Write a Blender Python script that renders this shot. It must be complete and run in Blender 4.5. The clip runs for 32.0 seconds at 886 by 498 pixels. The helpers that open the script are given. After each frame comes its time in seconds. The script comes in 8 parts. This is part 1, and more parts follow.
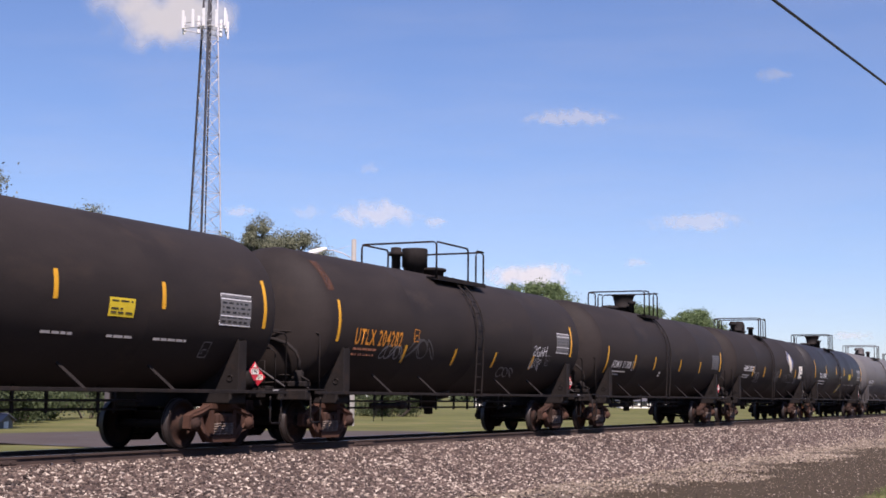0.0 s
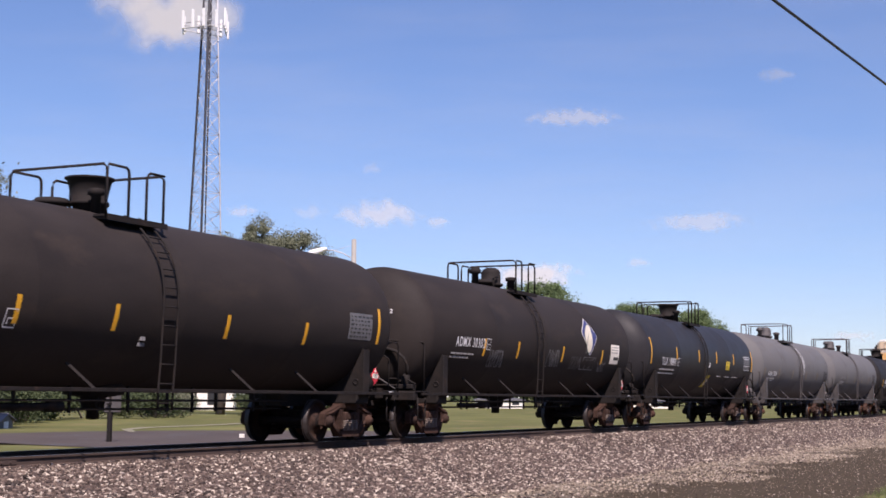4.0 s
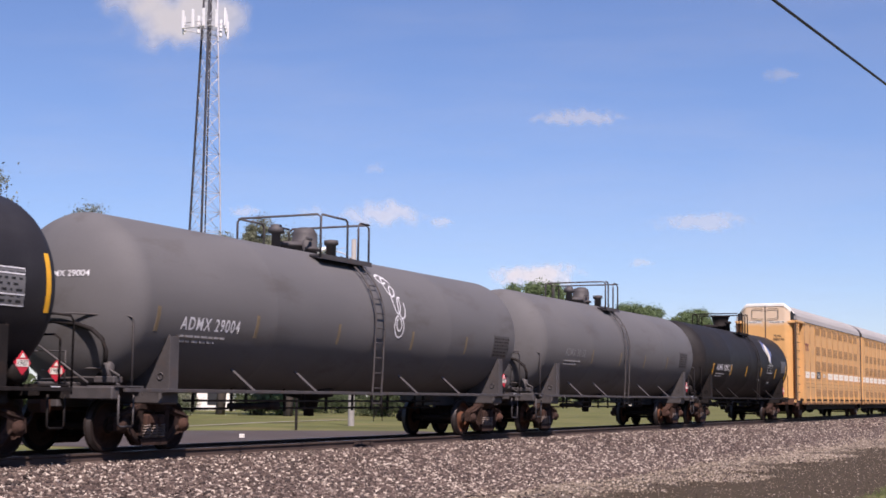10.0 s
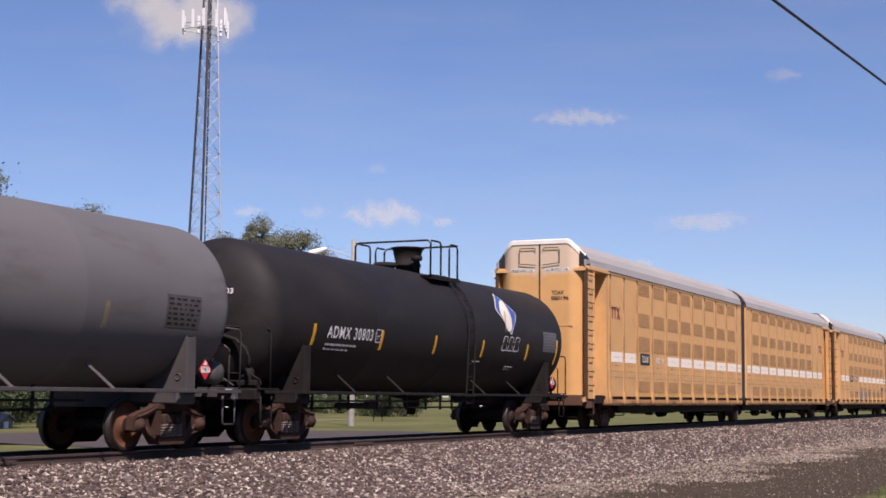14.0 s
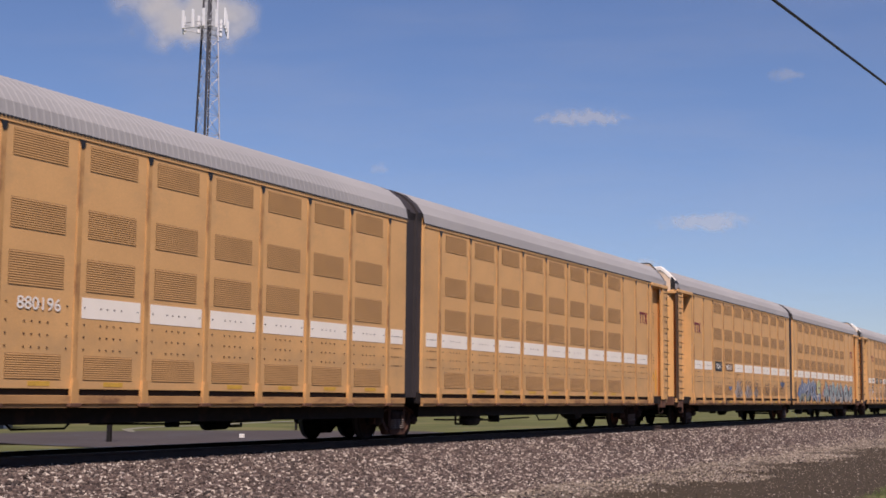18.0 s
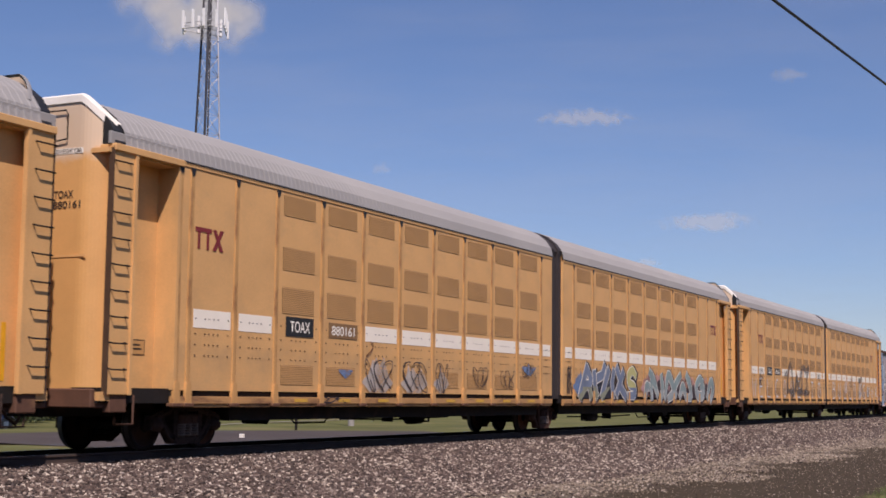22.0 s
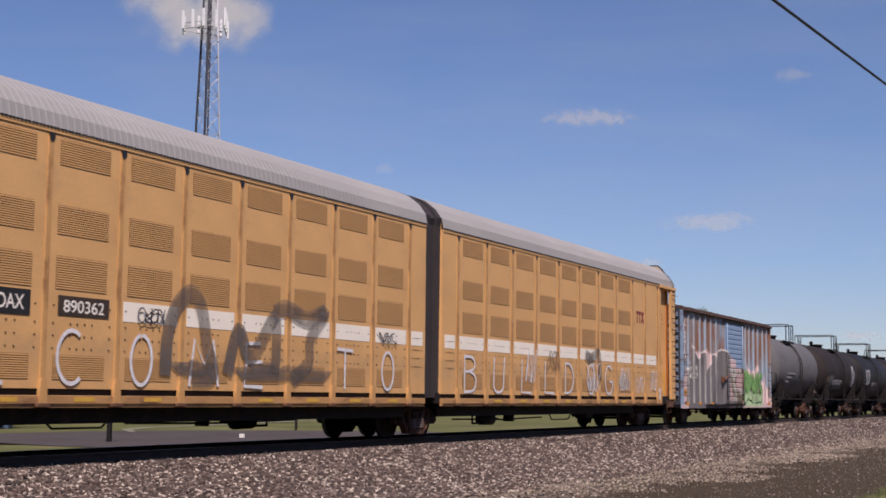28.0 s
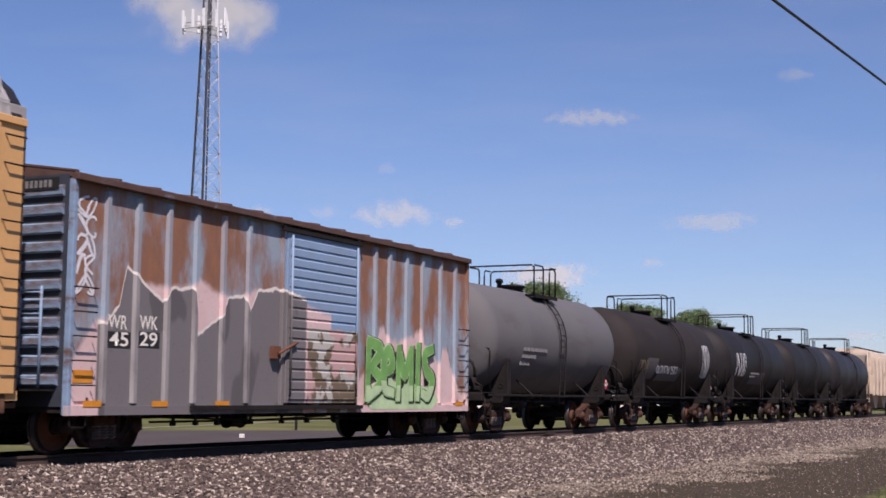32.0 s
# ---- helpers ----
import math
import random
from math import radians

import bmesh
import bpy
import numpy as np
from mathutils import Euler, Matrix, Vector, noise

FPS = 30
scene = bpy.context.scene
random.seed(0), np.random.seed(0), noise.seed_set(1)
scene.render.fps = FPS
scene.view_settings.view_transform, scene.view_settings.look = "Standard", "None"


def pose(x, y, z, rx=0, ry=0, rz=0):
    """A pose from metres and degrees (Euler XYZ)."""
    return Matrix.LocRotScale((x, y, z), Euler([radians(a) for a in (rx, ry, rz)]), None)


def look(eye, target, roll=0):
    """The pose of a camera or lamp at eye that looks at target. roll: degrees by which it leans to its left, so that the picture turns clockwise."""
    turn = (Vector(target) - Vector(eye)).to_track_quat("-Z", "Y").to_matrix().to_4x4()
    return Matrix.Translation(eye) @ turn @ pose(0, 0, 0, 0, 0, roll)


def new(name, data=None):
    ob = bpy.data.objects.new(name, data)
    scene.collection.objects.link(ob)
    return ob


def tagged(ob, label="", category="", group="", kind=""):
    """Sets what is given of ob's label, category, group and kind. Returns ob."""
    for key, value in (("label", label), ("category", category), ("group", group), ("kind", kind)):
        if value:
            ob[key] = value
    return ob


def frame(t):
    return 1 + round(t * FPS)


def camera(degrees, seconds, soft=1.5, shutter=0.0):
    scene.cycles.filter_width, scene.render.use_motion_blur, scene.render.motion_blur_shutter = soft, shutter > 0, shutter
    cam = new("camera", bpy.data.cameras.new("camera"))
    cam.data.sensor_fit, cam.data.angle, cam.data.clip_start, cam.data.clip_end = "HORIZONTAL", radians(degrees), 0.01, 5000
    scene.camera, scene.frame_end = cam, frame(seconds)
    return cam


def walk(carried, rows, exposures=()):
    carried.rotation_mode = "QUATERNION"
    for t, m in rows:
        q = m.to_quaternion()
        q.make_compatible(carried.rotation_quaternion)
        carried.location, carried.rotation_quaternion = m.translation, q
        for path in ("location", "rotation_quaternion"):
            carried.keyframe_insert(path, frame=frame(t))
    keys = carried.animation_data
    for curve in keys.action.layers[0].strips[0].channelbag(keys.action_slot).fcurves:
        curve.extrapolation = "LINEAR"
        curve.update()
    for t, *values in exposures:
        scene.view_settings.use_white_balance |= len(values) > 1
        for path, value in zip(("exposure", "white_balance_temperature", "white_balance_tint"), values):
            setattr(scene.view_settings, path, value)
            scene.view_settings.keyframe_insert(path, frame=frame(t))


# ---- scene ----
from functools import lru_cache

# ---- camera: it stands still on a tripod beside the line ----
EYE = Vector((0.0, -16.73, 1.02))
AHEAD = Vector((0.8945, 0.4342, 0.1062))
cam = camera(35.5, 32.0, 1.65, 0.12)
STAND = look(EYE, EYE + AHEAD * 10, 0.55)
walk(cam, [(0.0, STAND), (32.0, STAND)],
     [(0.0, 0.38, 6550, 29), (9.0, 0.35, 6550, 29), (12.5, 0.23, 6550, 29), (15.5, 0.07, 6600, 29), (18.0, -0.13, 6600, 27), (30.0, -0.13, 6580, 27), (32.0, 0.04, 6420, 29)])

# ---- sky and sun ----
SUN_TO = Vector((-0.95, -0.80, 1.62)).normalized()
world = bpy.data.worlds.new("sky")
scene.world = world
world.use_nodes = True
wn = world.node_tree.nodes
sky = wn.new("ShaderNodeTexSky")
sky.sky_type = "NISHITA"
sky.sun_disc = False
sky.sun_elevation = math.asin(SUN_TO.z)
sky.sun_rotation = math.atan2(SUN_TO.x, SUN_TO.y)
sky.altitude, sky.air_density, sky.dust_density, sky.ozone_density = 200, 1.0, 0.3, 8.0
wn["Background"].inputs["Strength"].default_value = 0.10
world.node_tree.links.new(sky.outputs[0], wn["Background"].inputs["Color"])
sun = new("sun", bpy.data.lights.new("sun", "SUN"))
sun.data.energy, sun.data.angle, sun.data.color = 5.0, radians(0.53), (1.0, 0.94, 0.84)
sun.matrix_world = look(SUN_TO * 50, (0, 0, 0))


# ---- materials ----
def mat(name, base, rough=0.6, metal=0.0, vary=0.18, scale=2.0, bump=0.15, bscale=60.0, second=None, amount=0.0, sscale=1.2, stretch=(1, 1, 1), island=0.0, each=None):
    """Paint or stone: a base colour with broad and fine variation, a second colour in patches, and fine relief."""
    m = bpy.data.materials.new(name)
    m.use_nodes = True
    n, l = m.node_tree.nodes, m.node_tree.links
    b = n["Principled BSDF"]
    b.inputs["Roughness"].default_value, b.inputs["Metallic"].default_value = rough, metal
    tc = n.new("ShaderNodeTexCoord")
    mp = n.new("ShaderNodeMapping")
    mp.inputs["Scale"].default_value = stretch
    l.new(tc.outputs["Object"], mp.inputs["Vector"])

    def noise_node(s, detail=5, rough_=0.6):
        q = n.new("ShaderNodeTexNoise")
        q.inputs["Scale"].default_value, q.inputs["Detail"].default_value, q.inputs["Roughness"].default_value = s, detail, rough_
        l.new(mp.outputs[0], q.inputs["Vector"])
        return q
    broad, fine = noise_node(scale), noise_node(bscale, 3)
    mixf = n.new("ShaderNodeMath")
    mixf.operation = "MULTIPLY_ADD"
    l.new(fine.outputs["Fac"], mixf.inputs[0])
    mixf.inputs[1].default_value = 0.45
    l.new(broad.outputs["Fac"], mixf.inputs[2])
    ramp = n.new("ShaderNodeMapRange")
    ramp.inputs[1].default_value, ramp.inputs[2].default_value = 0.45, 1.0
    ramp.inputs[3].default_value, ramp.inputs[4].default_value = 1 - vary, 1 + vary
    l.new(mixf.outputs[0], ramp.inputs[0])
    mul = n.new("ShaderNodeVectorMath")
    mul.operation = "SCALE"
    mul.inputs[0].default_value = base[:3]
    l.new(ramp.outputs[0], mul.inputs["Scale"])
    out = mul.outputs[0]
    if second:
        patch = noise_node(sscale, 6, 0.65)
        cut = n.new("ShaderNodeMapRange")
        cut.inputs[1].default_value, cut.inputs[2].default_value = 0.62 - amount * 0.25, 0.72 - amount * 0.15
        l.new(patch.outputs["Fac"], cut.inputs[0])
        mx = n.new("ShaderNodeMix")
        mx.data_type = "RGBA"
        l.new(cut.outputs[0], mx.inputs["Factor"])
        l.new(out, mx.inputs["A"])
        mx.inputs["B"].default_value = (*second[:3], 1)
        out = mx.outputs["Result"]
    if each:
        # some pieces of a kind are of another shade than the rest
        info, pick, me_ = n.new("ShaderNodeObjectInfo"), n.new("ShaderNodeMapRange"), n.new("ShaderNodeMix")
        me_.data_type = "RGBA"
        pick.inputs[1].default_value, pick.inputs[2].default_value = 0.35, 0.95
        l.new(info.outputs["Random"], pick.inputs[0])
        l.new(pick.outputs[0], me_.inputs["Factor"])
        l.new(out, me_.inputs["A"])
        me_.inputs["B"].default_value = (*each[:3], 1)
        out = me_.outputs["Result"]
    if island:
        g = n.new("ShaderNodeNewGeometry")
        r2 = n.new("ShaderNodeMapRange")
        r2.inputs[3].default_value, r2.inputs[4].default_value = 1 - island, 1 + island
        l.new(g.outputs["Random Per Island"], r2.inputs[0])
        m2 = n.new("ShaderNodeVectorMath")
        m2.operation = "SCALE"
        l.new(out, m2.inputs[0])
        l.new(r2.outputs[0], m2.inputs["Scale"])
        out = m2.outputs[0]
    l.new(out, b.inputs["Base Color"])
    if bump:
        bp = n.new("ShaderNodeBump")
        bp.inputs["Strength"].default_value, bp.inputs["Distance"].default_value = bump, 0.01
        l.new(fine.outputs["Fac"], bp.inputs["Height"])
        l.new(bp.outputs[0], b.inputs["Normal"])
    rr = n.new("ShaderNodeMapRange")
    rr.inputs[3].default_value, rr.inputs[4].default_value = max(0.05, rough - 0.12), min(1, rough + 0.12)
    l.new(broad.outputs["Fac"], rr.inputs[0])
    l.new(rr.outputs[0], b.inputs["Roughness"])
    return m


BLACK = mat("black_tank_paint", (0.021, 0.019, 0.019), 0.58, 0, 0.25, 1.2, 0.1, 30, (0.029, 0.025, 0.023), 0.3, 0.9, (0.6, 1, 1.4))
BROWN_BLACK = mat("brown_black_tank_paint", (0.030, 0.0245, 0.0225), 0.7, 0, 0.25, 1.0, 0.1, 30, (0.040, 0.031, 0.026), 0.3, 0.8, (0.6, 1, 1.4))
BLUE_BLACK = mat("blue_black_tank_paint", (0.028, 0.0265, 0.0285), 0.5, 0, 0.25, 1.2, 0.08, 30, (0.035, 0.034, 0.036), 0.2)
GREY = mat("grey_tank_paint", (0.130, 0.127, 0.126), 0.65, 0, 0.08, 0.9, 0.1, 30, (0.108, 0.101, 0.096), 0.3, 0.8, (0.5, 1, 1.5))
FRAME = mat("grimy_frame_steel", (0.020, 0.017, 0.016), 0.75, 0, 0.35, 4, 0.3, 40, (0.038, 0.026, 0.02), 0.3, 2.5)
GREY_FRAME = mat("grey_frame_steel", (0.066, 0.06, 0.059), 0.65, 0, 0.3, 4, 0.3, 40, (0.08, 0.06, 0.05), 0.35, 2.5)
RUST = mat("rusty_truck_casting", (0.048, 0.029, 0.023), 0.85, 0, 0.45, 6, 0.5, 50, (0.016, 0.012, 0.010), 0.5, 5, each=(0.085, 0.044, 0.031))
SPRING = mat("worn_spring_steel", (0.16, 0.125, 0.105), 0.6, 0.2, 0.3, 8, 0.2, 60)
PLATE_RUST = mat("rusty_wheel_plate", (0.045, 0.026, 0.020), 0.85, 0, 0.35, 5, 0.3, 50, (0.02, 0.014, 0.012), 0.4, 5, each=(0.15, 0.065, 0.036))
WHEEL = mat("rusty_wheel_steel", (0.023, 0.0155, 0.0135), 0.85, 0.0, 0.35, 5, 0.3, 50, (0.016, 0.013, 0.012), 0.5, 4)
TREAD = mat("polished_wheel_tread", (0.045, 0.037, 0.034), 0.5, 0.35, 0.2, 8, 0.05, 80)
RAILSTEEL = mat("rusty_rail_web", (0.075, 0.050, 0.040), 0.8, 0.1, 0.3, 3, 0.3, 60)
RAILTOP = mat("polished_rail_head", (0.22, 0.20, 0.19), 0.35, 0.8, 0.2, 3, 0.05, 60)
TIE = mat("creosoted_tie_wood", (0.10, 0.074, 0.060), 0.9, 0, 0.35, 5, 0.5, 60)
STONE = mat("ballast_stone", (0.36, 0.30, 0.285), 0.85, 0, 0.25, 3, 0.3, 60)
sn, sl = STONE.node_tree.nodes, STONE.node_tree.links
sg, sr = sn.new("ShaderNodeNewGeometry"), sn.new("ShaderNodeValToRGB")
for k, (at, col) in enumerate(((0.0, (0.029, 0.020, 0.0165)), (0.5, (0.083, 0.056, 0.045)), (0.8, (0.178, 0.131, 0.105)), (1.0, (0.58, 0.50, 0.405)))):
    el = sr.color_ramp.elements[k] if k < 1 else (sr.color_ramp.elements.new(at) if k < 3 else sr.color_ramp.elements[-1])
    el.position, el.color = at, (*col, 1)
sl.new(sg.outputs["Random Per Island"], sr.inputs[0])
sl.new(sr.outputs[0], sn["Principled BSDF"].inputs["Base Color"])
TAN_STONE = mat("tan_gravel", (0.26, 0.21, 0.155), 0.9, 0, 0.25, 3, 0.3, 60, island=0.7)
BED = mat("ballast_bed", (0.07, 0.055, 0.05), 0.95, 0, 0.35, 0.9, 0.8, 18, (0.20, 0.165, 0.155), 0.3, 14)
YELLOW = mat("rack_yellow_paint", (0.68, 0.385, 0.148), 0.6, 0, 0.15, 0.9, 0.08, 40, (0.54, 0.325, 0.140), 0.55, 0.6, (0.6, 1, 0.8))
# darker copies of the rack yellow: shade among the louvres is put into the colour
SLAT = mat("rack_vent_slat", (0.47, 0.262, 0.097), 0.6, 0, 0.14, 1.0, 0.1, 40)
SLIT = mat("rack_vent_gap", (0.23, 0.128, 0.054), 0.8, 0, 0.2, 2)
ROOF = mat("galvanised_rack_roof", (0.305, 0.295, 0.28), 0.7, 0.0, 0.06, 0.8, 0.08, 30, (0.33, 0.318, 0.30), 0.3, 0.6, (0.5, 1, 1))
WHITE = mat("white_paint", (0.84, 0.80, 0.70), 0.6, 0, 0.08, 2)
BAND = mat("white_reflective_band", (0.93, 0.86, 0.72), 0.5, 0, 0.05, 2)
STENCIL = mat("white_stencil", (0.72, 0.72, 0.72), 0.6, 0, 0.15, 9)
FAINT = mat("faded_stencil", (0.20, 0.195, 0.195), 0.7, 0, 0.3, 9)
FAINTER = mat("faded_dark_stencil", (0.085, 0.08, 0.08), 0.7, 0, 0.3, 9)
TABLE = mat("grey_printed_field", (0.15, 0.15, 0.15), 0.6, 0, 0.15, 9)
DULLTABLE = mat("dull_printed_field", (0.13, 0.13, 0.135), 0.65, 0, 0.2, 9)
TAG = mat("dull_amber_tag", (0.62, 0.36, 0.05), 0.55, 0, 0.2, 6)
LEMON = mat("lemon_yellow_notice", (0.74, 0.55, 0.03), 0.5, 0, 0.12, 6)
STRIP = mat("yellow_reflective_strip", (0.75, 0.38, 0.02), 0.45, 0, 0.15, 5)
SMUDGE = mat("faded_yellow_smudge", (0.19, 0.145, 0.085), 0.65, 0, 0.3, 7)
DULLSTRIP = mat("dusty_yellow_strip", (0.36, 0.24, 0.06), 0.6, 0, 0.2, 5)
ORANGE = mat("orange_lettering", (0.70, 0.27, 0.02), 0.5, 0, 0.15, 5)
RED = mat("red_placard", (0.60, 0.03, 0.05), 0.5, 0, 0.1, 5)
MAROON = mat("maroon_emblem", (0.22, 0.025, 0.025), 0.5, 0, 0.1, 5)
INK = mat("black_ink", (0.02, 0.02, 0.02), 0.5, 0, 0.1, 5)
RUBBER = mat("black_bellows", (0.035, 0.028, 0.028), 0.75, 0, 0.25, 2)
NAVY = mat("navy_emblem", (0.03, 0.035, 0.16), 0.45, 0, 0.1, 5)
AZURE = mat("azure_emblem", (0.045, 0.10, 0.36), 0.4, 0, 0.25, 1.6)
GREENISH = mat("dull_green_edge", (0.10, 0.16, 0.12), 0.5, 0, 0.1, 5)
CREAM = mat("cream_emblem", (0.72, 0.66, 0.52), 0.5, 0, 0.15, 4)


for m_ in (BLACK, BROWN_BLACK, BLUE_BLACK, GREY, RUST, WHEEL, FRAME, PLATE_RUST):
    m_.node_tree.nodes["Principled BSDF"].inputs["Specular IOR Level"].default_value = 0.15
SILL_BROWN = mat("rusty_sill_paint", (0.11, 0.05, 0.028), 0.8, 0, 0.35, 2, 0.3, 40, (0.20, 0.10, 0.045), 0.35, 1.5)
POST_YELLOW = mat("worn_post_yellow", (0.54, 0.295, 0.105), 0.6, 0, 0.2, 1.5, 0.1, 40, (0.30, 0.145, 0.055), 0.5, 2.5, (1, 1, 0.5))
SILL_YELLOW = mat("rust_stained_sill_yellow", (0.46, 0.25, 0.095), 0.7, 0, 0.2, 1.5, 0.2, 40, (0.22, 0.11, 0.05), 0.45, 1.2, (0.7, 1, 2.5))
# near-black colour that stands for the shade inside the sill slot
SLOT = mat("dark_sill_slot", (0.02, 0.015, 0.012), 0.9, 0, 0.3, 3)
POLE_BROWN = mat("dark_brown_pole_paint", (0.075, 0.04, 0.02), 0.75, 0, 0.3, 3, 0.2, 40)


# ---- mesh helpers ----
def box(bm, x0, x1, y0, y1, z0, z1, bevel=0.0, m=None):
    vs = [bm.verts.new((x, y, z)) for x in (x0, x1) for y in (y0, y1) for z in (z0, z1)]
    fs = [bm.faces.new([vs[i] for i in q]) for q in ((0, 1, 3, 2), (4, 6, 7, 5), (0, 4, 5, 1), (2, 3, 7, 6), (0, 2, 6, 4), (1, 5, 7, 3))]
    if m is not None:
        for v in vs:
            v.co = m @ v.co
    if bevel:
        es = list({e for f in fs for e in f.edges})
        bmesh.ops.bevel(bm, geom=es, offset=bevel, segments=1, affect="EDGES")
    return bm


def tube(bm, pts, r, seg=8, caps=True):
    """A round bar along a line of points."""
    pts = [Vector(p) for p in pts]
    rings = []
    for i, p in enumerate(pts):
        d = (pts[min(i + 1, len(pts) - 1)] - pts[max(i - 1, 0)]).normalized()
        a = d.cross(Vector((0, 0, 1)) if abs(d.z) < 0.9 else Vector((1, 0, 0))).normalized()
        b = d.cross(a)
        rings.append([bm.verts.new(p + r * (math.cos(t) * a + math.sin(t) * b)) for t in (2 * math.pi * k / seg for k in range(seg))])
    for q, w in zip(rings, rings[1:]):
        for k in range(seg):
            f = bm.faces.new((q[k], q[(k + 1) % seg], w[(k + 1) % seg], w[k]))
            f.smooth = True
    if caps:
        bm.faces.new(rings[0][::-1])
        bm.faces.new(rings[-1])
    return bm


def lathe(bm, profile, axis="x", seg=32, at=(0, 0, 0), smooth=True):
    """A turned body: profile of (along, radius) round an axis through at."""
    at = Vector(at)
    rings = []
    for u, r in profile:
        ring = []
        for k in range(seg):
            t = 2 * math.pi * k / seg
            c, s = max(r, 1e-4) * math.cos(t), max(r, 1e-4) * math.sin(t)
            ring.append(bm.verts.new(at + Vector({"x": (u, c, s), "y": (s, u, c), "z": (c, s, u)}[axis])))
        rings.append(ring)
    for q, w in zip(rings, rings[1:]):
        for k in range(seg):
            f = bm.faces.new((q[k], q[(k + 1) % seg], w[(k + 1) % seg], w[k]))
            f.smooth = smooth
    bm.faces.new(rings[0][::-1])
    bm.faces.new(rings[-1])
    return bm


def prism(bm, outline, y0, y1):
    """A plate: an outline in x, z pulled from y0 to y1."""
    a = [bm.verts.new((x, y0, z)) for x, z in outline]
    b = [bm.verts.new((x, y1, z)) for x, z in outline]
    k = len(a)
    bm.faces.new(a)
    bm.faces.new(b[::-1])
    for i in range(k):
        bm.faces.new((a[i], b[i], b[(i + 1) % k], a[(i + 1) % k]))
    return bm


def extrude_x(bm, outline, x0, x1, smooth=False):
    """A bar: an outline in y, z pulled along x."""
    a = [bm.verts.new((x0, y, z)) for y, z in outline]
    b = [bm.verts.new((x1, y, z)) for y, z in outline]
    k = len(a)
    bm.faces.new(a)
    bm.faces.new(b[::-1])
    for i in range(k):
        f = bm.faces.new((a[i], b[i], b[(i + 1) % k], a[(i + 1) % k]))
        f.smooth = smooth
    return bm


def finish(bm, name, *mats):
    bmesh.ops.recalc_face_normals(bm, faces=bm.faces)
    me = bpy.data.meshes.new(name)
    bm.to_mesh(me)
    bm.free()
    for m in mats:
        me.materials.append(m)
    return me


def hang(ob, parent, m=None):
    ob.parent = parent
    if m is not None:
        ob.matrix_basis = m
    return ob


def part(name, bm, material, parent, label="", m=None):
    """Links a bmesh, or a mesh made before, as one part under a thing or a part."""
    me = bm if isinstance(bm, bpy.types.Mesh) else finish(bm, name, material)
    ob = hang(new(name, me), parent, m)
    return tagged(ob, label)


STORE = {}


def stored(key, build, *mats):
    """A mesh that alike parts share."""
    if key not in STORE:
        STORE[key] = finish(build(bmesh.new()), key.split(":")[0], *mats)
    return STORE[key]


def thing(name, label, category, group="", m=None):
    ob = tagged(new(name), label, category, group)
    ob.empty_display_size = 0.3
    if m is not None:
        ob.matrix_basis = m
    return ob


def letters(text, size, spread=1.0, bold=0.012):
    """Flat lettering as a mesh in x, y, from its lower left corner."""
    c = bpy.data.curves.new("lettering", "FONT")
    c.body, c.size, c.space_character, c.offset = text, size, spread, size * bold
    o = bpy.data.objects.new("lettering", c)
    me = bpy.data.meshes.new_from_object(o)
    bpy.data.objects.remove(o)
    bpy.data.curves.remove(c)
    return me


def flat_text(name, text, x, z, height, width, y, material, parent, label="", bold=0.012):
    """Lettering on an upright side that faces the camera's side of the line."""
    me = letters(text, height * 1.4, 1.0, bold)
    w = max(v.co.x for v in me.vertices) or 1
    for v in me.vertices:
        v.co = (x + v.co.x * width / w, y, z + v.co.y)
    me.materials.append(material)
    return part(name, me, None, parent, label)


def rect(bm, x0, x1, z0, z1, y, t=0.004):
    return box(bm, x0, x1, y - t, y, z0, z1)


# ---- trucks: two wheelsets in cast side frames ----
WHEELSETS = {-1: [], 1: []}
HALF_AXLE = 0.89
WR = 0.465


def wheel_mesh(bm):
    for s in (-1, 1):
        prof = [(-0.085, 0.09), (-0.085, 0.115), (-0.06, 0.14), (-0.005, 0.18), (0.03, 0.27), (0.02, 0.35), (-0.035, 0.385), (-0.06, 0.395), (-0.06, WR - 0.012), (-0.05, WR), (0.045, WR + 0.004), (0.06, WR + 0.024), (0.08, WR + 0.026), (0.088, WR + 0.012), (0.085, 0.385), (0.06, 0.35), (0.07, 0.2), (0.09, 0.15), (0.09, 0.09)]
        lathe(bm, [(s * (0.76 - u), r) for u, r in prof], "y", 40)
    lathe(bm, [(-1.0, 0.075), (-0.7, 0.085), (0, 0.08), (0.7, 0.085), (1.0, 0.075)], "y", 14)
    # keyed hub bolts
    for s in (-1, 1):
        for k in range(3):
            t = 2 * math.pi * k / 3
            tube(bm, [(0.045 * math.cos(t), s * 1.0, 0.045 * math.sin(t)), (0.045 * math.cos(t), s * 1.02, 0.045 * math.sin(t))], 0.014, 6)
    for f in bm.faces:
        c = f.calc_center_median()
        f.normal_update()
        rad = math.hypot(c.x, c.z)
        if rad > WR - 0.008 and abs(c.y) > 0.6 and abs(f.normal.y) < 0.6:
            f.material_index = 1
        elif abs(c.y) > 0.6 and 0.13 < rad < 0.39:
            f.material_index = 2
    return bm


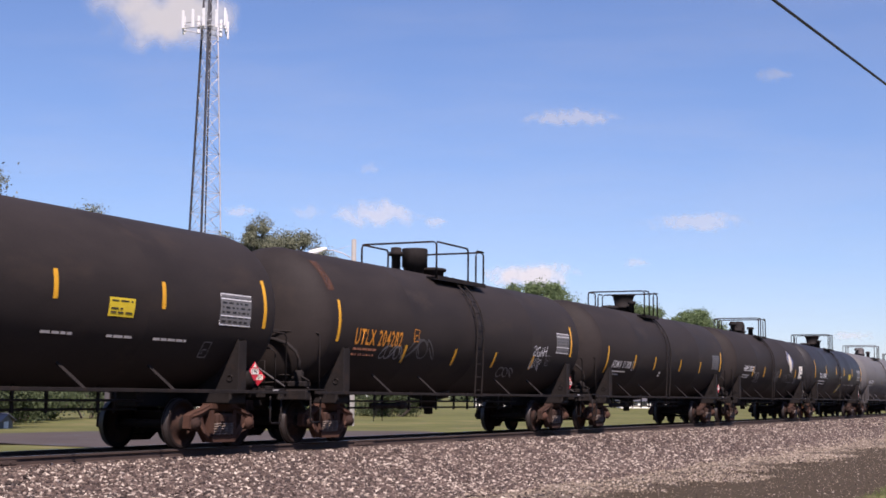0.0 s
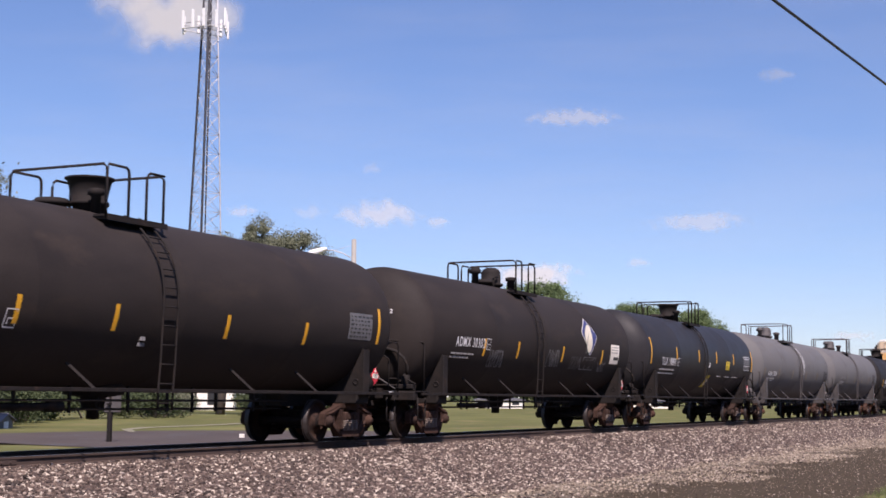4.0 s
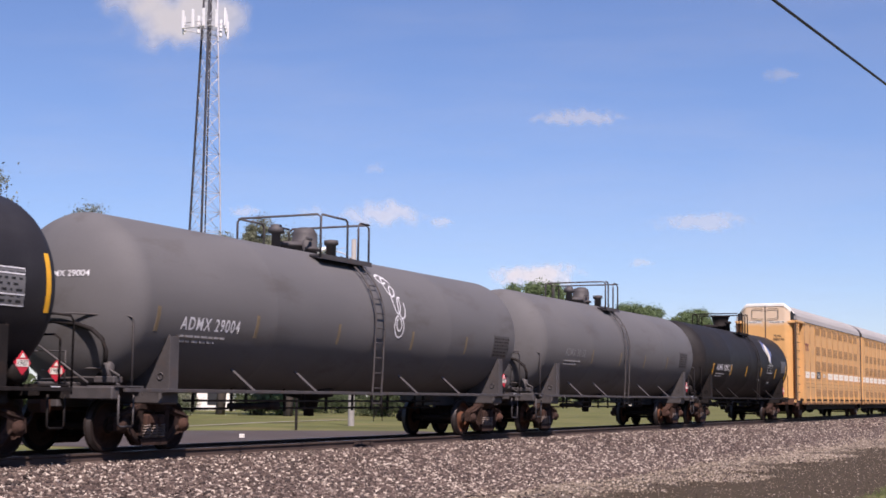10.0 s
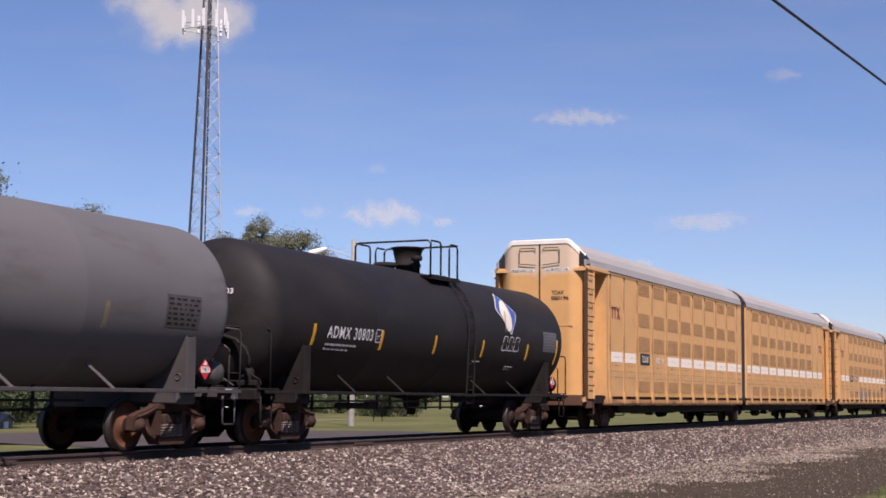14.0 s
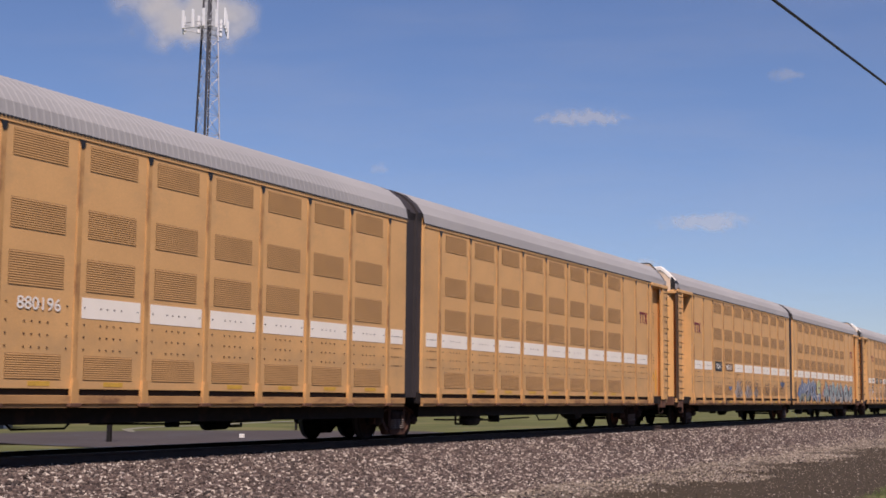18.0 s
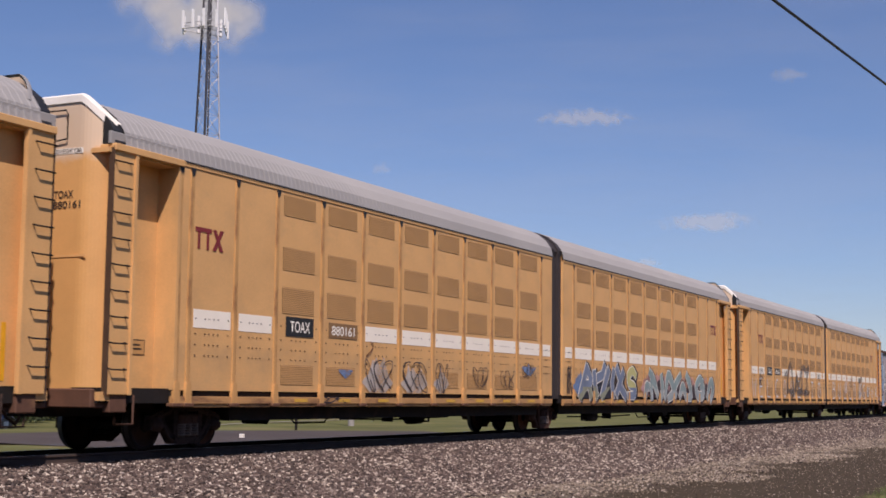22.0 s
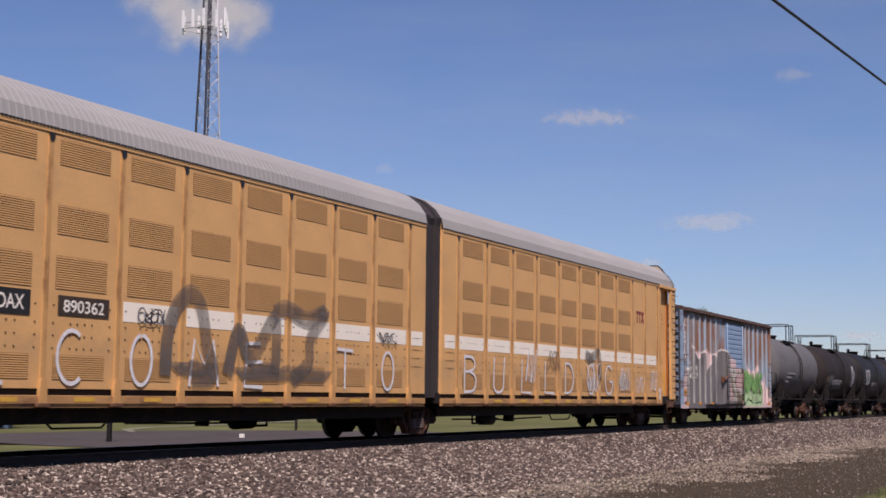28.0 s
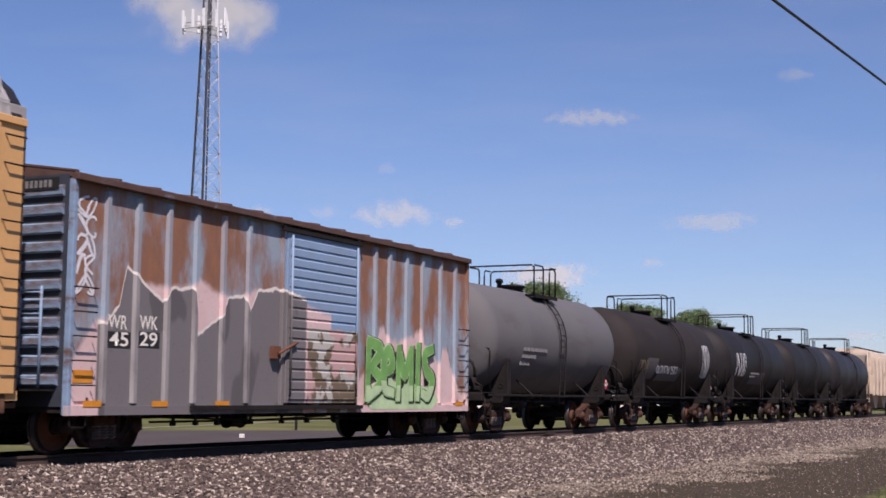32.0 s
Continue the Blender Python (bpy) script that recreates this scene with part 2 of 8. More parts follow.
def frame_mesh(bm):
    """A cast side frame: arched top member, sloping tension arms, columns, a sprung seat and open windows between them."""
    prism(bm, [(-1.07, 0.50), (-1.06, 0.60), (-0.92, 0.66), (-0.70, 0.71), (-0.42, 0.80), (0.42, 0.80), (0.70, 0.71), (0.92, 0.66), (1.06, 0.60), (1.07, 0.50),
               (0.96, 0.565), (0.74, 0.565), (0.42, 0.67), (-0.42, 0.67), (-0.74, 0.565), (-0.96, 0.565)], -0.075, 0.075)
    for s in (-1, 1):
        prism(bm, [(s * u, z) for u, z in ((0.66, 0.60), (0.80, 0.57), (0.76, 0.38), (0.68, 0.36), (0.46, 0.115), (0.34, 0.10), (0.36, 0.24), (0.46, 0.29), (0.60, 0.44))], -0.07, 0.07)
        prism(bm, [(s * u, z) for u, z in ((0.96, 0.58), (1.07, 0.56), (1.09, 0.36), (1.0, 0.34))], -0.07, 0.07)
        prism(bm, [(s * u, z) for u, z in ((0.31, 0.20), (0.42, 0.26), (0.44, 0.70), (0.31, 0.70))], -0.105, 0.105)
        box(bm, s * HALF_AXLE - 0.11, s * HALF_AXLE + 0.11, -0.09, 0.09, 0.555, 0.61, 0.01)
        tube(bm, [(s * 0.98, -0.085, 0.585), (s * 0.72, -0.085, 0.64), (s * 0.44, -0.085, 0.74)], 0.028, 6)
        tube(bm, [(s * 0.74, -0.08, 0.42), (s * 0.56, -0.08, 0.22), (s * 0.40, -0.08, 0.125)], 0.028, 6)
    prism(bm, [(-0.43, 0.73), (0.43, 0.73), (0.40, 0.825), (-0.40, 0.825)], -0.115, 0.115)
    prism(bm, [(-0.36, 0.085), (0.36, 0.085), (0.42, 0.21), (-0.42, 0.21)], -0.13, 0.13)
    return bm


def spring_mesh(bm):
    for x, y in ((-0.2, -0.05), (0.0, -0.05), (0.2, -0.05), (-0.1, 0.09), (0.1, 0.09)):
        pts = [(x + 0.078 * math.cos(t), y + 0.078 * math.sin(t), 0.215 + 0.235 * t / (10 * math.pi)) for t in np.linspace(0, 10 * math.pi, 51)]
        tube(bm, pts, 0.018, 5)
    return bm


def bolster_mesh(bm):
    """The truck bolster with its boxed ends showing in the frame windows."""
    box(bm, -0.19, 0.19, -1.02, 1.02, 0.46, 0.70, 0.03)
    box(bm, -0.16, 0.16, -0.3, 0.3, 0.70, 0.82, 0.02)
    for s in (-1, 1):
        box(bm, -0.27, 0.27, s * 1.02 - 0.15, s * 1.02 + 0.15, 0.45, 0.665, 0.03)
        for u in (-0.12, 0.12):
            box(bm, u - 0.07, u + 0.07, s * 1.18 - 0.015, s * 1.18 + 0.015, 0.50, 0.62, 0.012)
    return bm


def bearing_mesh(bm):
    lathe(bm, [(-0.16, 0.02), (-0.15, 0.07), (-0.11, 0.085), (-0.10, 0.125), (0.10, 0.125), (0.11, 0.09)], "y", 18)
    return bm


def truck(parent, x):
    t = part("truck", stored("truck", bolster_mesh, RUST), None, parent, "", pose(x, 0, 0))
    for s in (-1, 1):
        part("side_frame", stored("side_frame", frame_mesh, RUST), None, t, "rusty cast steel side frame", pose(0, s * 1.02, 0.025))
        part("spring_nest", stored("spring_nest", spring_mesh, SPRING), None, t, "worn coil springs", pose(0, s * 1.06, 0.025))
        w = part("wheelset", stored("wheelset", wheel_mesh, WHEEL, TREAD, PLATE_RUST), None, t, "rusty steel wheels with polished treads", pose(s * HALF_AXLE, 0, WR))
        WHEELSETS[s].append(w)
        for q in (-1, 1):
            part("bearing_cap", stored("bearing_cap", bearing_mesh, RUST), None, t, "", pose(s * HALF_AXLE, q * 1.04, WR, 0, 0, 0 if q < 0 else 180))
            part("brake_beam", stored("brake_beam", lambda bm: tube(box(bm, -0.03, 0.03, -0.72, 0.72, 0.28, 0.36, 0.01), [(0, -0.6, 0.36), (0, 0, 0.56), (0, 0.6, 0.36)], 0.02, 6), FRAME), None, t, "", pose(s * 0.36, 0, 0)) if q > 0 else None
    return t


def coupler_mesh(bm):
    box(bm, -0.35, 0.35, -0.09, 0.09, 0.72, 0.94, 0.02)
    prism(bm, [(0.28, 0.68), (0.5, 0.70), (0.54, 0.84), (0.5, 0.98), (0.28, 1.0)], -0.14, 0.15)
    tube(bm, [(0.0, -0.3, 0.95), (0.2, -0.34, 0.62), (0.42, -0.34, 0.5), (0.56, -0.3, 0.62)], 0.028, 6)
    return bm


def coupler(parent, x, s):
    return part("coupler", stored("coupler", coupler_mesh, RUST), None, parent, "", pose(x, 0, 0, 0, 0, 0 if s > 0 else 180))
# ---- tank cars ----
CZ, TR = 2.69, 1.60


def on_shell(x, z, out=0.0):
    """A place on the tank's side towards the camera, at the height z."""
    return Vector((x, -(math.sqrt(max(TR * TR - (z - CZ) ** 2, 0.0))) * (TR + out) / TR, CZ + (z - CZ) * (TR + out) / TR))


def wrap(me, x, z, out=0.008):
    """Bends flat lettering round the shell."""
    t0 = math.asin(max(-1, min(1, (z - CZ) / TR)))
    for v in me.vertices:
        t = t0 + v.co.y / TR
        v.co = (x + v.co.x, -(TR + out + v.co.z) * math.cos(t), CZ + (TR + out + v.co.z) * math.sin(t))
    return me


def shell_text(name, text, x, z, height, width, material, parent, label="", out=0.008):
    me = letters(text, height * 1.4, 1.22, 0.016)
    w = max(v.co.x for v in me.vertices) or 1
    for v in me.vertices:
        v.co.x *= width / w
        v.co.z = 0
    me.materials.append(material)
    return part(name, wrap(me, x, z, out), None, parent, label)


def head_text(text, car, half, z, height, width, material, y0=0.28):
    """Lettering on the rounded leading head, read from the front."""
    me = letters(text, height * 1.4)
    w = max(v.co.x for v in me.vertices) or 1
    for v in me.vertices:
        y, zz = y0 - v.co.x * width / w, z + v.co.y
        q = min(0.98, math.hypot(y, zz - CZ) / TR)
        v.co = (-half + 0.75 * (1 - math.sqrt(1 - q * q)) - 0.012, y, zz)
    me.materials.append(material)
    return part("head_lettering", me, None, car, "small lettering on the tank head")


def shell_patch(name, x0, x1, z0, z1, material, parent, label="", out=0.006, lean=0.0, holes=()):
    """A sheet of paint or film on the shell, from z0 up to z1 along the side."""
    bm = bmesh.new()
    n = 6
    t0, t1 = (math.asin((z - CZ) / TR) for z in (z0, z1))
    rows = []
    for i in range(n + 1):
        t = t0 + (t1 - t0) * i / n
        dx = lean * i / n
        rows.append([bm.verts.new((x + dx, -(TR + o) * math.cos(t), CZ + (TR + o) * math.sin(t))) for x in (x0, x1) for o in (0.0, out)])
    for a, b in zip(rows, rows[1:]):
        bm.faces.new((a[1], a[3], b[3], b[1]))
        bm.faces.new((a[0], a[1], b[1], b[0]))
        bm.faces.new((a[3], a[2], b[2], b[3]))
    return part(name, bm, material, parent, label)


def bars_on_shell(name, x, z, widths, height, gap, material, parent, label=""):
    """Rows of small writing as plain bars."""
    bm = bmesh.new()
    rng = random.Random(int(x * 100 + z * 1000))
    for i, row in enumerate(widths):
        zz = z - i * (height + gap)
        u = 0.0
        while u < row:
            w = rng.uniform(0.09, 0.24)
            w = min(w, row - u)
            if w > 0.03:
                a, b = on_shell(x + u, zz, 0.008), on_shell(x + u + w, zz + height, 0.008)
                box(bm, a.x, b.x, min(a.y, b.y) - 0.001, max(a.y, b.y), a.z, b.z)
            u += w + 0.05
    return tagged(part(name, bm, material, parent, label), label, kind="stuff")


def stroke(bm, pts, width, place):
    """A painted line of a given width; place maps (x, z) to the surface."""
    pts = [Vector(p) for p in pts]
    prev = None
    for i, p in enumerate(pts):
        d = (pts[min(i + 1, len(pts) - 1)] - pts[max(i - 1, 0)]).normalized()
        nrm = Vector((-d.y, d.x)) * width / 2
        q = [bm.verts.new(place(*(p + nrm))), bm.verts.new(place(*(p - nrm)))]
        if prev:
            bm.faces.new((prev[0], prev[1], q[1], q[0]))
        prev = q
    return bm


def bend(pts, n=5):
    """A smooth curve through a few points."""
    p = [Vector(q) for q in pts]
    p = [p[0] * 2 - p[1]] + p + [p[-1] * 2 - p[-2]]
    out = []
    for a, b, c, d in zip(p, p[1:], p[2:], p[3:]):
        for k in range(n):
            t = k / n
            out.append(0.5 * ((2 * b) + (c - a) * t + (2 * a - 5 * b + 4 * c - d) * t * t + (3 * b - a - 3 * c + d) * t ** 3))
    return out + [p[-2]]


def curl(x, z, w, h, seed, n=18):
    """A loose hand-drawn line through a patch."""
    r = random.Random(seed)
    a, b, c, d = r.uniform(0.7, 1.5), r.uniform(0.8, 1.6), r.uniform(0, 6.28), r.uniform(0, 6.28)
    return [(x + w * (0.5 + 0.5 * math.sin(b * 6.28 * i / n + c)), z + h * (0.5 + 0.5 * math.sin(a * 6.28 * i / n + d))) for i in range(n + 1)]


def scrawl(name, x, z, w, h, lines, width, material, parent, label, seed, place=None):
    bm = bmesh.new()
    for k in range(lines):
        stroke(bm, curl(x + w * k / lines, z, w / lines * 1.2, h, seed + k), width, place or (lambda u, v: on_shell(u, v, 0.009)))
    return part(name, bm, material, parent, label)


def shell_mesh(half):
    def build(bm):
        prof = [(-half + 0.75 * (1 - math.cos(math.pi / 2 * k / 12)), TR * math.sin(math.pi / 2 * k / 12)) for k in range(13)]
        body = list(prof)
        for s in np.linspace(-half + 0.75, half - 0.75, 5)[1:-1]:
            body += [(s - 0.03, TR), (s - 0.01, TR + 0.002), (s + 0.01, TR + 0.002), (s + 0.03, TR)]
        body += [(-u, r) for u, r in reversed(prof)]
        return lathe(bm, body, "x", 96, (0, 0, CZ))
    return build


def rung_ladder(car, x, mats, key):
    """The ladder that follows the shell from the side rail up to the platform."""
    path = [(-1.61, 0.74), (-1.62, 1.15), (-1.65, 1.6), (-1.67, 2.2)] + [(-(TR + 0.09) * math.cos(t), CZ + (TR + 0.09) * math.sin(t)) for t in np.linspace(-0.08, 1.12, 9)]
    for dx in (-0.21, 0.21):
        part("stile", stored("stile:" + key, lambda bm: tube(bm, [(0, y, z) for y, z in path], 0.022, 6), mats), None, car, "", pose(x + dx, 0, 0))
    dist = 0.0
    step = stored("rung:" + key, lambda bm: tube(bm, [(-0.21, 0, 0), (0.21, 0, 0)], 0.015, 6), mats)
    last = Vector(path[0])
    need = 0.12
    for p in path[1:]:
        p = Vector(p)
        seg = (p - last).length
        while dist + seg >= need:
            q = last + (p - last) * ((need - dist) / seg)
            part("rung", step, None, car, "", pose(x, q.x, q.y))
            need += 0.34
        dist += seg
        last = p


def top_gear(car, x, kind, mats, key, long=1.5):
    """Platform, railing, manway and valves on top of the tank."""
    top, h = CZ + TR, long / 2
    g = "%s%.2f" % (key, long)
    for s in (-1, 1):
        part("walkway", stored("walkway%d:%s" % (s, g), lambda bm: extrude_x(bm, [(s * 0.80, 4.09), (s * 0.80, 4.125), (s * 1.145, 4.125), (s * 1.145, 4.02), (s * 1.115, 4.02), (s * 1.115, 4.09)], -h + 0.02, h + 0.08), mats), None, car, "", pose(x, 0, 0))
    for u in (-h + 0.04, h - 0.05):
        part("crossbar", stored("gear_crossbar:" + key, lambda bm: box(bm, 0, 0.05, -1.11, 1.11, 4.05, 4.09), mats), None, car, "", pose(x + u, 0, 0))
    gate = h - 0.75
    for s in (-1, 1):
        stop = max(-h + 0.3, gate - 0.25) if s < 0 else max(-h + 0.45, 0.0)
        run_ = [(-h, s * 1.1, 4.05), (-h, s * 1.1, 4.93), (-h + 0.05, s * 1.1, 5.0), (stop - 0.09, s * 1.1, 5.0), (stop - 0.02, s * 1.1, 4.96), (stop, s * 1.1, 4.88), (stop, s * 1.1, 4.12)]
        part("safety_rail", stored("safety_rail%d:%s" % (s, g), lambda bm: tube(bm, run_, 0.026, 7), mats), None, car, "", pose(x, 0, 0))
    for u in (-h, h):
        part("safety_rail", stored("end_rail:" + key, lambda bm: tube(bm, [(0, -1.1, 4.1), (0, -1.1, 4.92), (0, -1.02, 5.0), (0, 1.02, 5.0), (0, 1.1, 4.92), (0, 1.1, 4.1)], 0.026, 7), mats), None, car, "", pose(x + u, 0, 0))
    for s in (-1, 1):
        part("safety_rail", stored("side_hoop%d:%s" % (s, key), lambda bm: tube(bm, [(-0.5, s * 1.1, 4.12), (-0.5, s * 1.1, 4.86), (-0.47, s * 1.1, 4.95), (-0.4, s * 1.1, 5.0), (0, s * 1.1, 5.0)], 0.026, 7), mats), None, car, "", pose(x + h, 0, 0))

    def turned(name, prof, px, py, seg=20, label=""):
        def build(bm):
            return lathe(bm, [(top + z, r) for z, r in prof], "z", seg)
        return part(name, stored("%s%.2f%.2f:%s" % (name, prof[1][1], prof[-1][0], key), build, mats), None, car, label, pose(x + px, py, 0))
    hatch = [(-0.12, 0.27), (0.08, 0.27), (0.09, 0.34), (0.15, 0.34), (0.16, 0.31), (0.2, 0.28), (0.22, 0.04)]
    mushroom = [(-0.1, 0.11), (0.34, 0.10), (0.36, 0.19), (0.46, 0.18), (0.5, 0.13), (0.54, 0.13), (0.56, 0.03)]
    if kind == "low":
        turned("manway", [(-0.1, 0.36), (0.1, 0.36), (0.11, 0.42), (0.17, 0.42), (0.2, 0.1)], 0, 0, 24)
        turned("vent_valve", [(-0.1, 0.08), (0.22, 0.08), (0.24, 0.13), (0.34, 0.1), (0.36, 0.03)], -0.5, 0.2, 12)
        return
    if kind == "cup":
        turned("manway", [(-0.1, 0.30), (0.12, 0.30), (0.13, 0.36), (0.19, 0.36), (0.2, 0.31), (0.58, 0.40), (0.60, 0.45), (0.635, 0.45), (0.64, 0.38)], 0.05, 0, 28, "flared drum-shaped housing")
        turned("hatch_cover", hatch, -0.55, 0.35, 20)
        turned("vent_valve", [(-0.1, 0.09), (0.24, 0.09), (0.26, 0.15), (0.36, 0.15), (0.38, 0.06)], -0.3, -0.45, 14)
    elif kind == "drum":
        turned("manway", [(-0.1, 0.24), (0.14, 0.25), (0.16, 0.34), (0.62, 0.345), (0.65, 0.33), (0.655, 0.05)], -0.55, 0, 28, "tall flat-topped drum housing")
        turned("vent_valve", [(-0.1, 0.12), (0.42, 0.12), (0.43, 0.19), (0.52, 0.19), (0.54, 0.14), (0.64, 0.14), (0.66, 0.03)], -1.05, 0.3, 16)
        turned("hatch_cover", [(-0.12, 0.32), (0.12, 0.32), (0.13, 0.39), (0.2, 0.39), (0.22, 0.33), (0.25, 0.05)], 0.5, 0, 24)
    else:
        turned("manway", [(-0.1, 0.30), (0.05, 0.30), (0.06, 0.37), (0.12, 0.37), (0.13, 0.30), (0.44, 0.29), (0.54, 0.25), (0.6, 0.14), (0.61, 0.03)], 0.18, 0.1, 26, "bell-shaped valve housing")
        turned("hatch_cover", hatch, -0.42, 0.1, 20)
        turned("vent_valve", mushroom, -0.95 if long > 1.6 else -0.85, 0.15, 16)
        turned("vent_valve", [(-0.1, 0.12), (0.2, 0.12), (0.22, 0.17), (0.32, 0.17), (0.34, 0.05)], 0.55, -0.4, 14)
        part("valve_pipe", stored("valve_pipe:" + key, lambda bm: tube(bm, [(-0.42, -0.25, top - 0.1), (-0.42, -0.25, top + 0.22), (-0.3, -0.25, top + 0.3), (0.0, -0.2, top + 0.3)], 0.035, 7), mats), None, car, "", pose(x, 0, 0))


def placard(car, x, y, z, turn=0, s=0.38):
    p = part("placard", stored("placard", lambda bm: prism(bm, [(0, -s / 2), (s / 2, 0), (0, s / 2), (-s / 2, 0)], -0.006, 0.006), RED), None, car, "red and white diamond hazard placard", pose(x, y, z, 0, 0, turn))
    part("placard_panel", stored("placard_panel", lambda bm: [box(bm, -0.13, 0.13, -0.012, -0.006, -0.055, 0.055), prism(bm, [(-0.05, 0.085), (0.05, 0.085), (0, 0.16)], -0.012, -0.006)] and bm, WHITE), None, p)
    if "placard_number" not in STORE:
        me = letters("1987", 0.12)
        for v in me.vertices:
            v.co = (v.co.x - 0.125, -0.0125, v.co.y - 0.04)
        me.materials.append(INK)
        STORE["placard_number"] = me
    part("placard_number", STORE["placard_number"], None, p)


def saddle_mesh(bm):
    """Crosswise web plates between the bolster and the tank, closed by a flange on their outer edge."""
    arc = [(-math.sqrt(TR * TR - (z - CZ) ** 2) - 0.004, z) for z in (2.10, 1.92, 1.74, 1.56, 1.4, 1.28, 1.2)]
    for x in (-0.11, 0.11):
        a = [bm.verts.new((x - 0.012, y, z)) for y, z in [(-1.50, 1.08)] + [(-1.50, 2.10)] + arc + [(-0.55, 1.08)]]
        b = [bm.verts.new((v.co.x + 0.024, v.co.y, v.co.z)) for v in a]
        bm.faces.new(a)
        bm.faces.new(b[::-1])
        for i in range(len(a)):
            bm.faces.new((a[i], b[i], b[(i + 1) % len(a)], a[(i + 1) % len(a)]))
        # lightening hole, ringed
        tube(bm, [(x - 0.02 if x < 0 else x - 0.016, -1.33 + 0.06 * math.cos(t), 1.34 + 0.06 * math.sin(t)) for t in np.linspace(0, 2 * math.pi, 13)], 0.012, 5, False)
    box(bm, -0.135, 0.135, -1.53, -1.50, 1.04, 2.06, 0.006)
    box(bm, -0.24, 0.24, -1.54, -0.5, 1.04, 1.09)
    return bm


def end_rail_mesh(bm, s):
    """Handrails of the car's end, at its corner and across it."""
    if s > 0:
        tube(bm, [(0.05, -1.44, 1.0), (0.05, -1.44, 2.2), (-0.03, -1.44, 2.28), (-0.75, -1.44, 2.3)], 0.02, 6)
        tube(bm, [(0.02, -1.2, 1.15), (0.02, -1.2, 1.9), (0.0, -1.1, 1.98), (0.0, 1.1, 1.98), (0.02, 1.2, 1.9), (0.02, 1.2, 1.15)], 0.02, 6)
    else:
        tube(bm, [(-0.45, -1.43, 1.0), (-0.45, -1.43, 2.28), (-0.42, -1.41, 2.34), (-0.4, -1.36, 2.36), (0.04, -0.5, 2.4), (0.04, 0.5, 2.4), (-0.4, 1.36, 2.36), (-0.45, 1.43, 2.28), (-0.45, 1.43, 1.0)], 0.019, 6)
        tube(bm, [(0.02, -0.35, 1.15), (0.02, -0.35, 1.75), (0.02, 0.9, 1.75), (0.02, 0.9, 1.15)], 0.018, 6)
    return bm


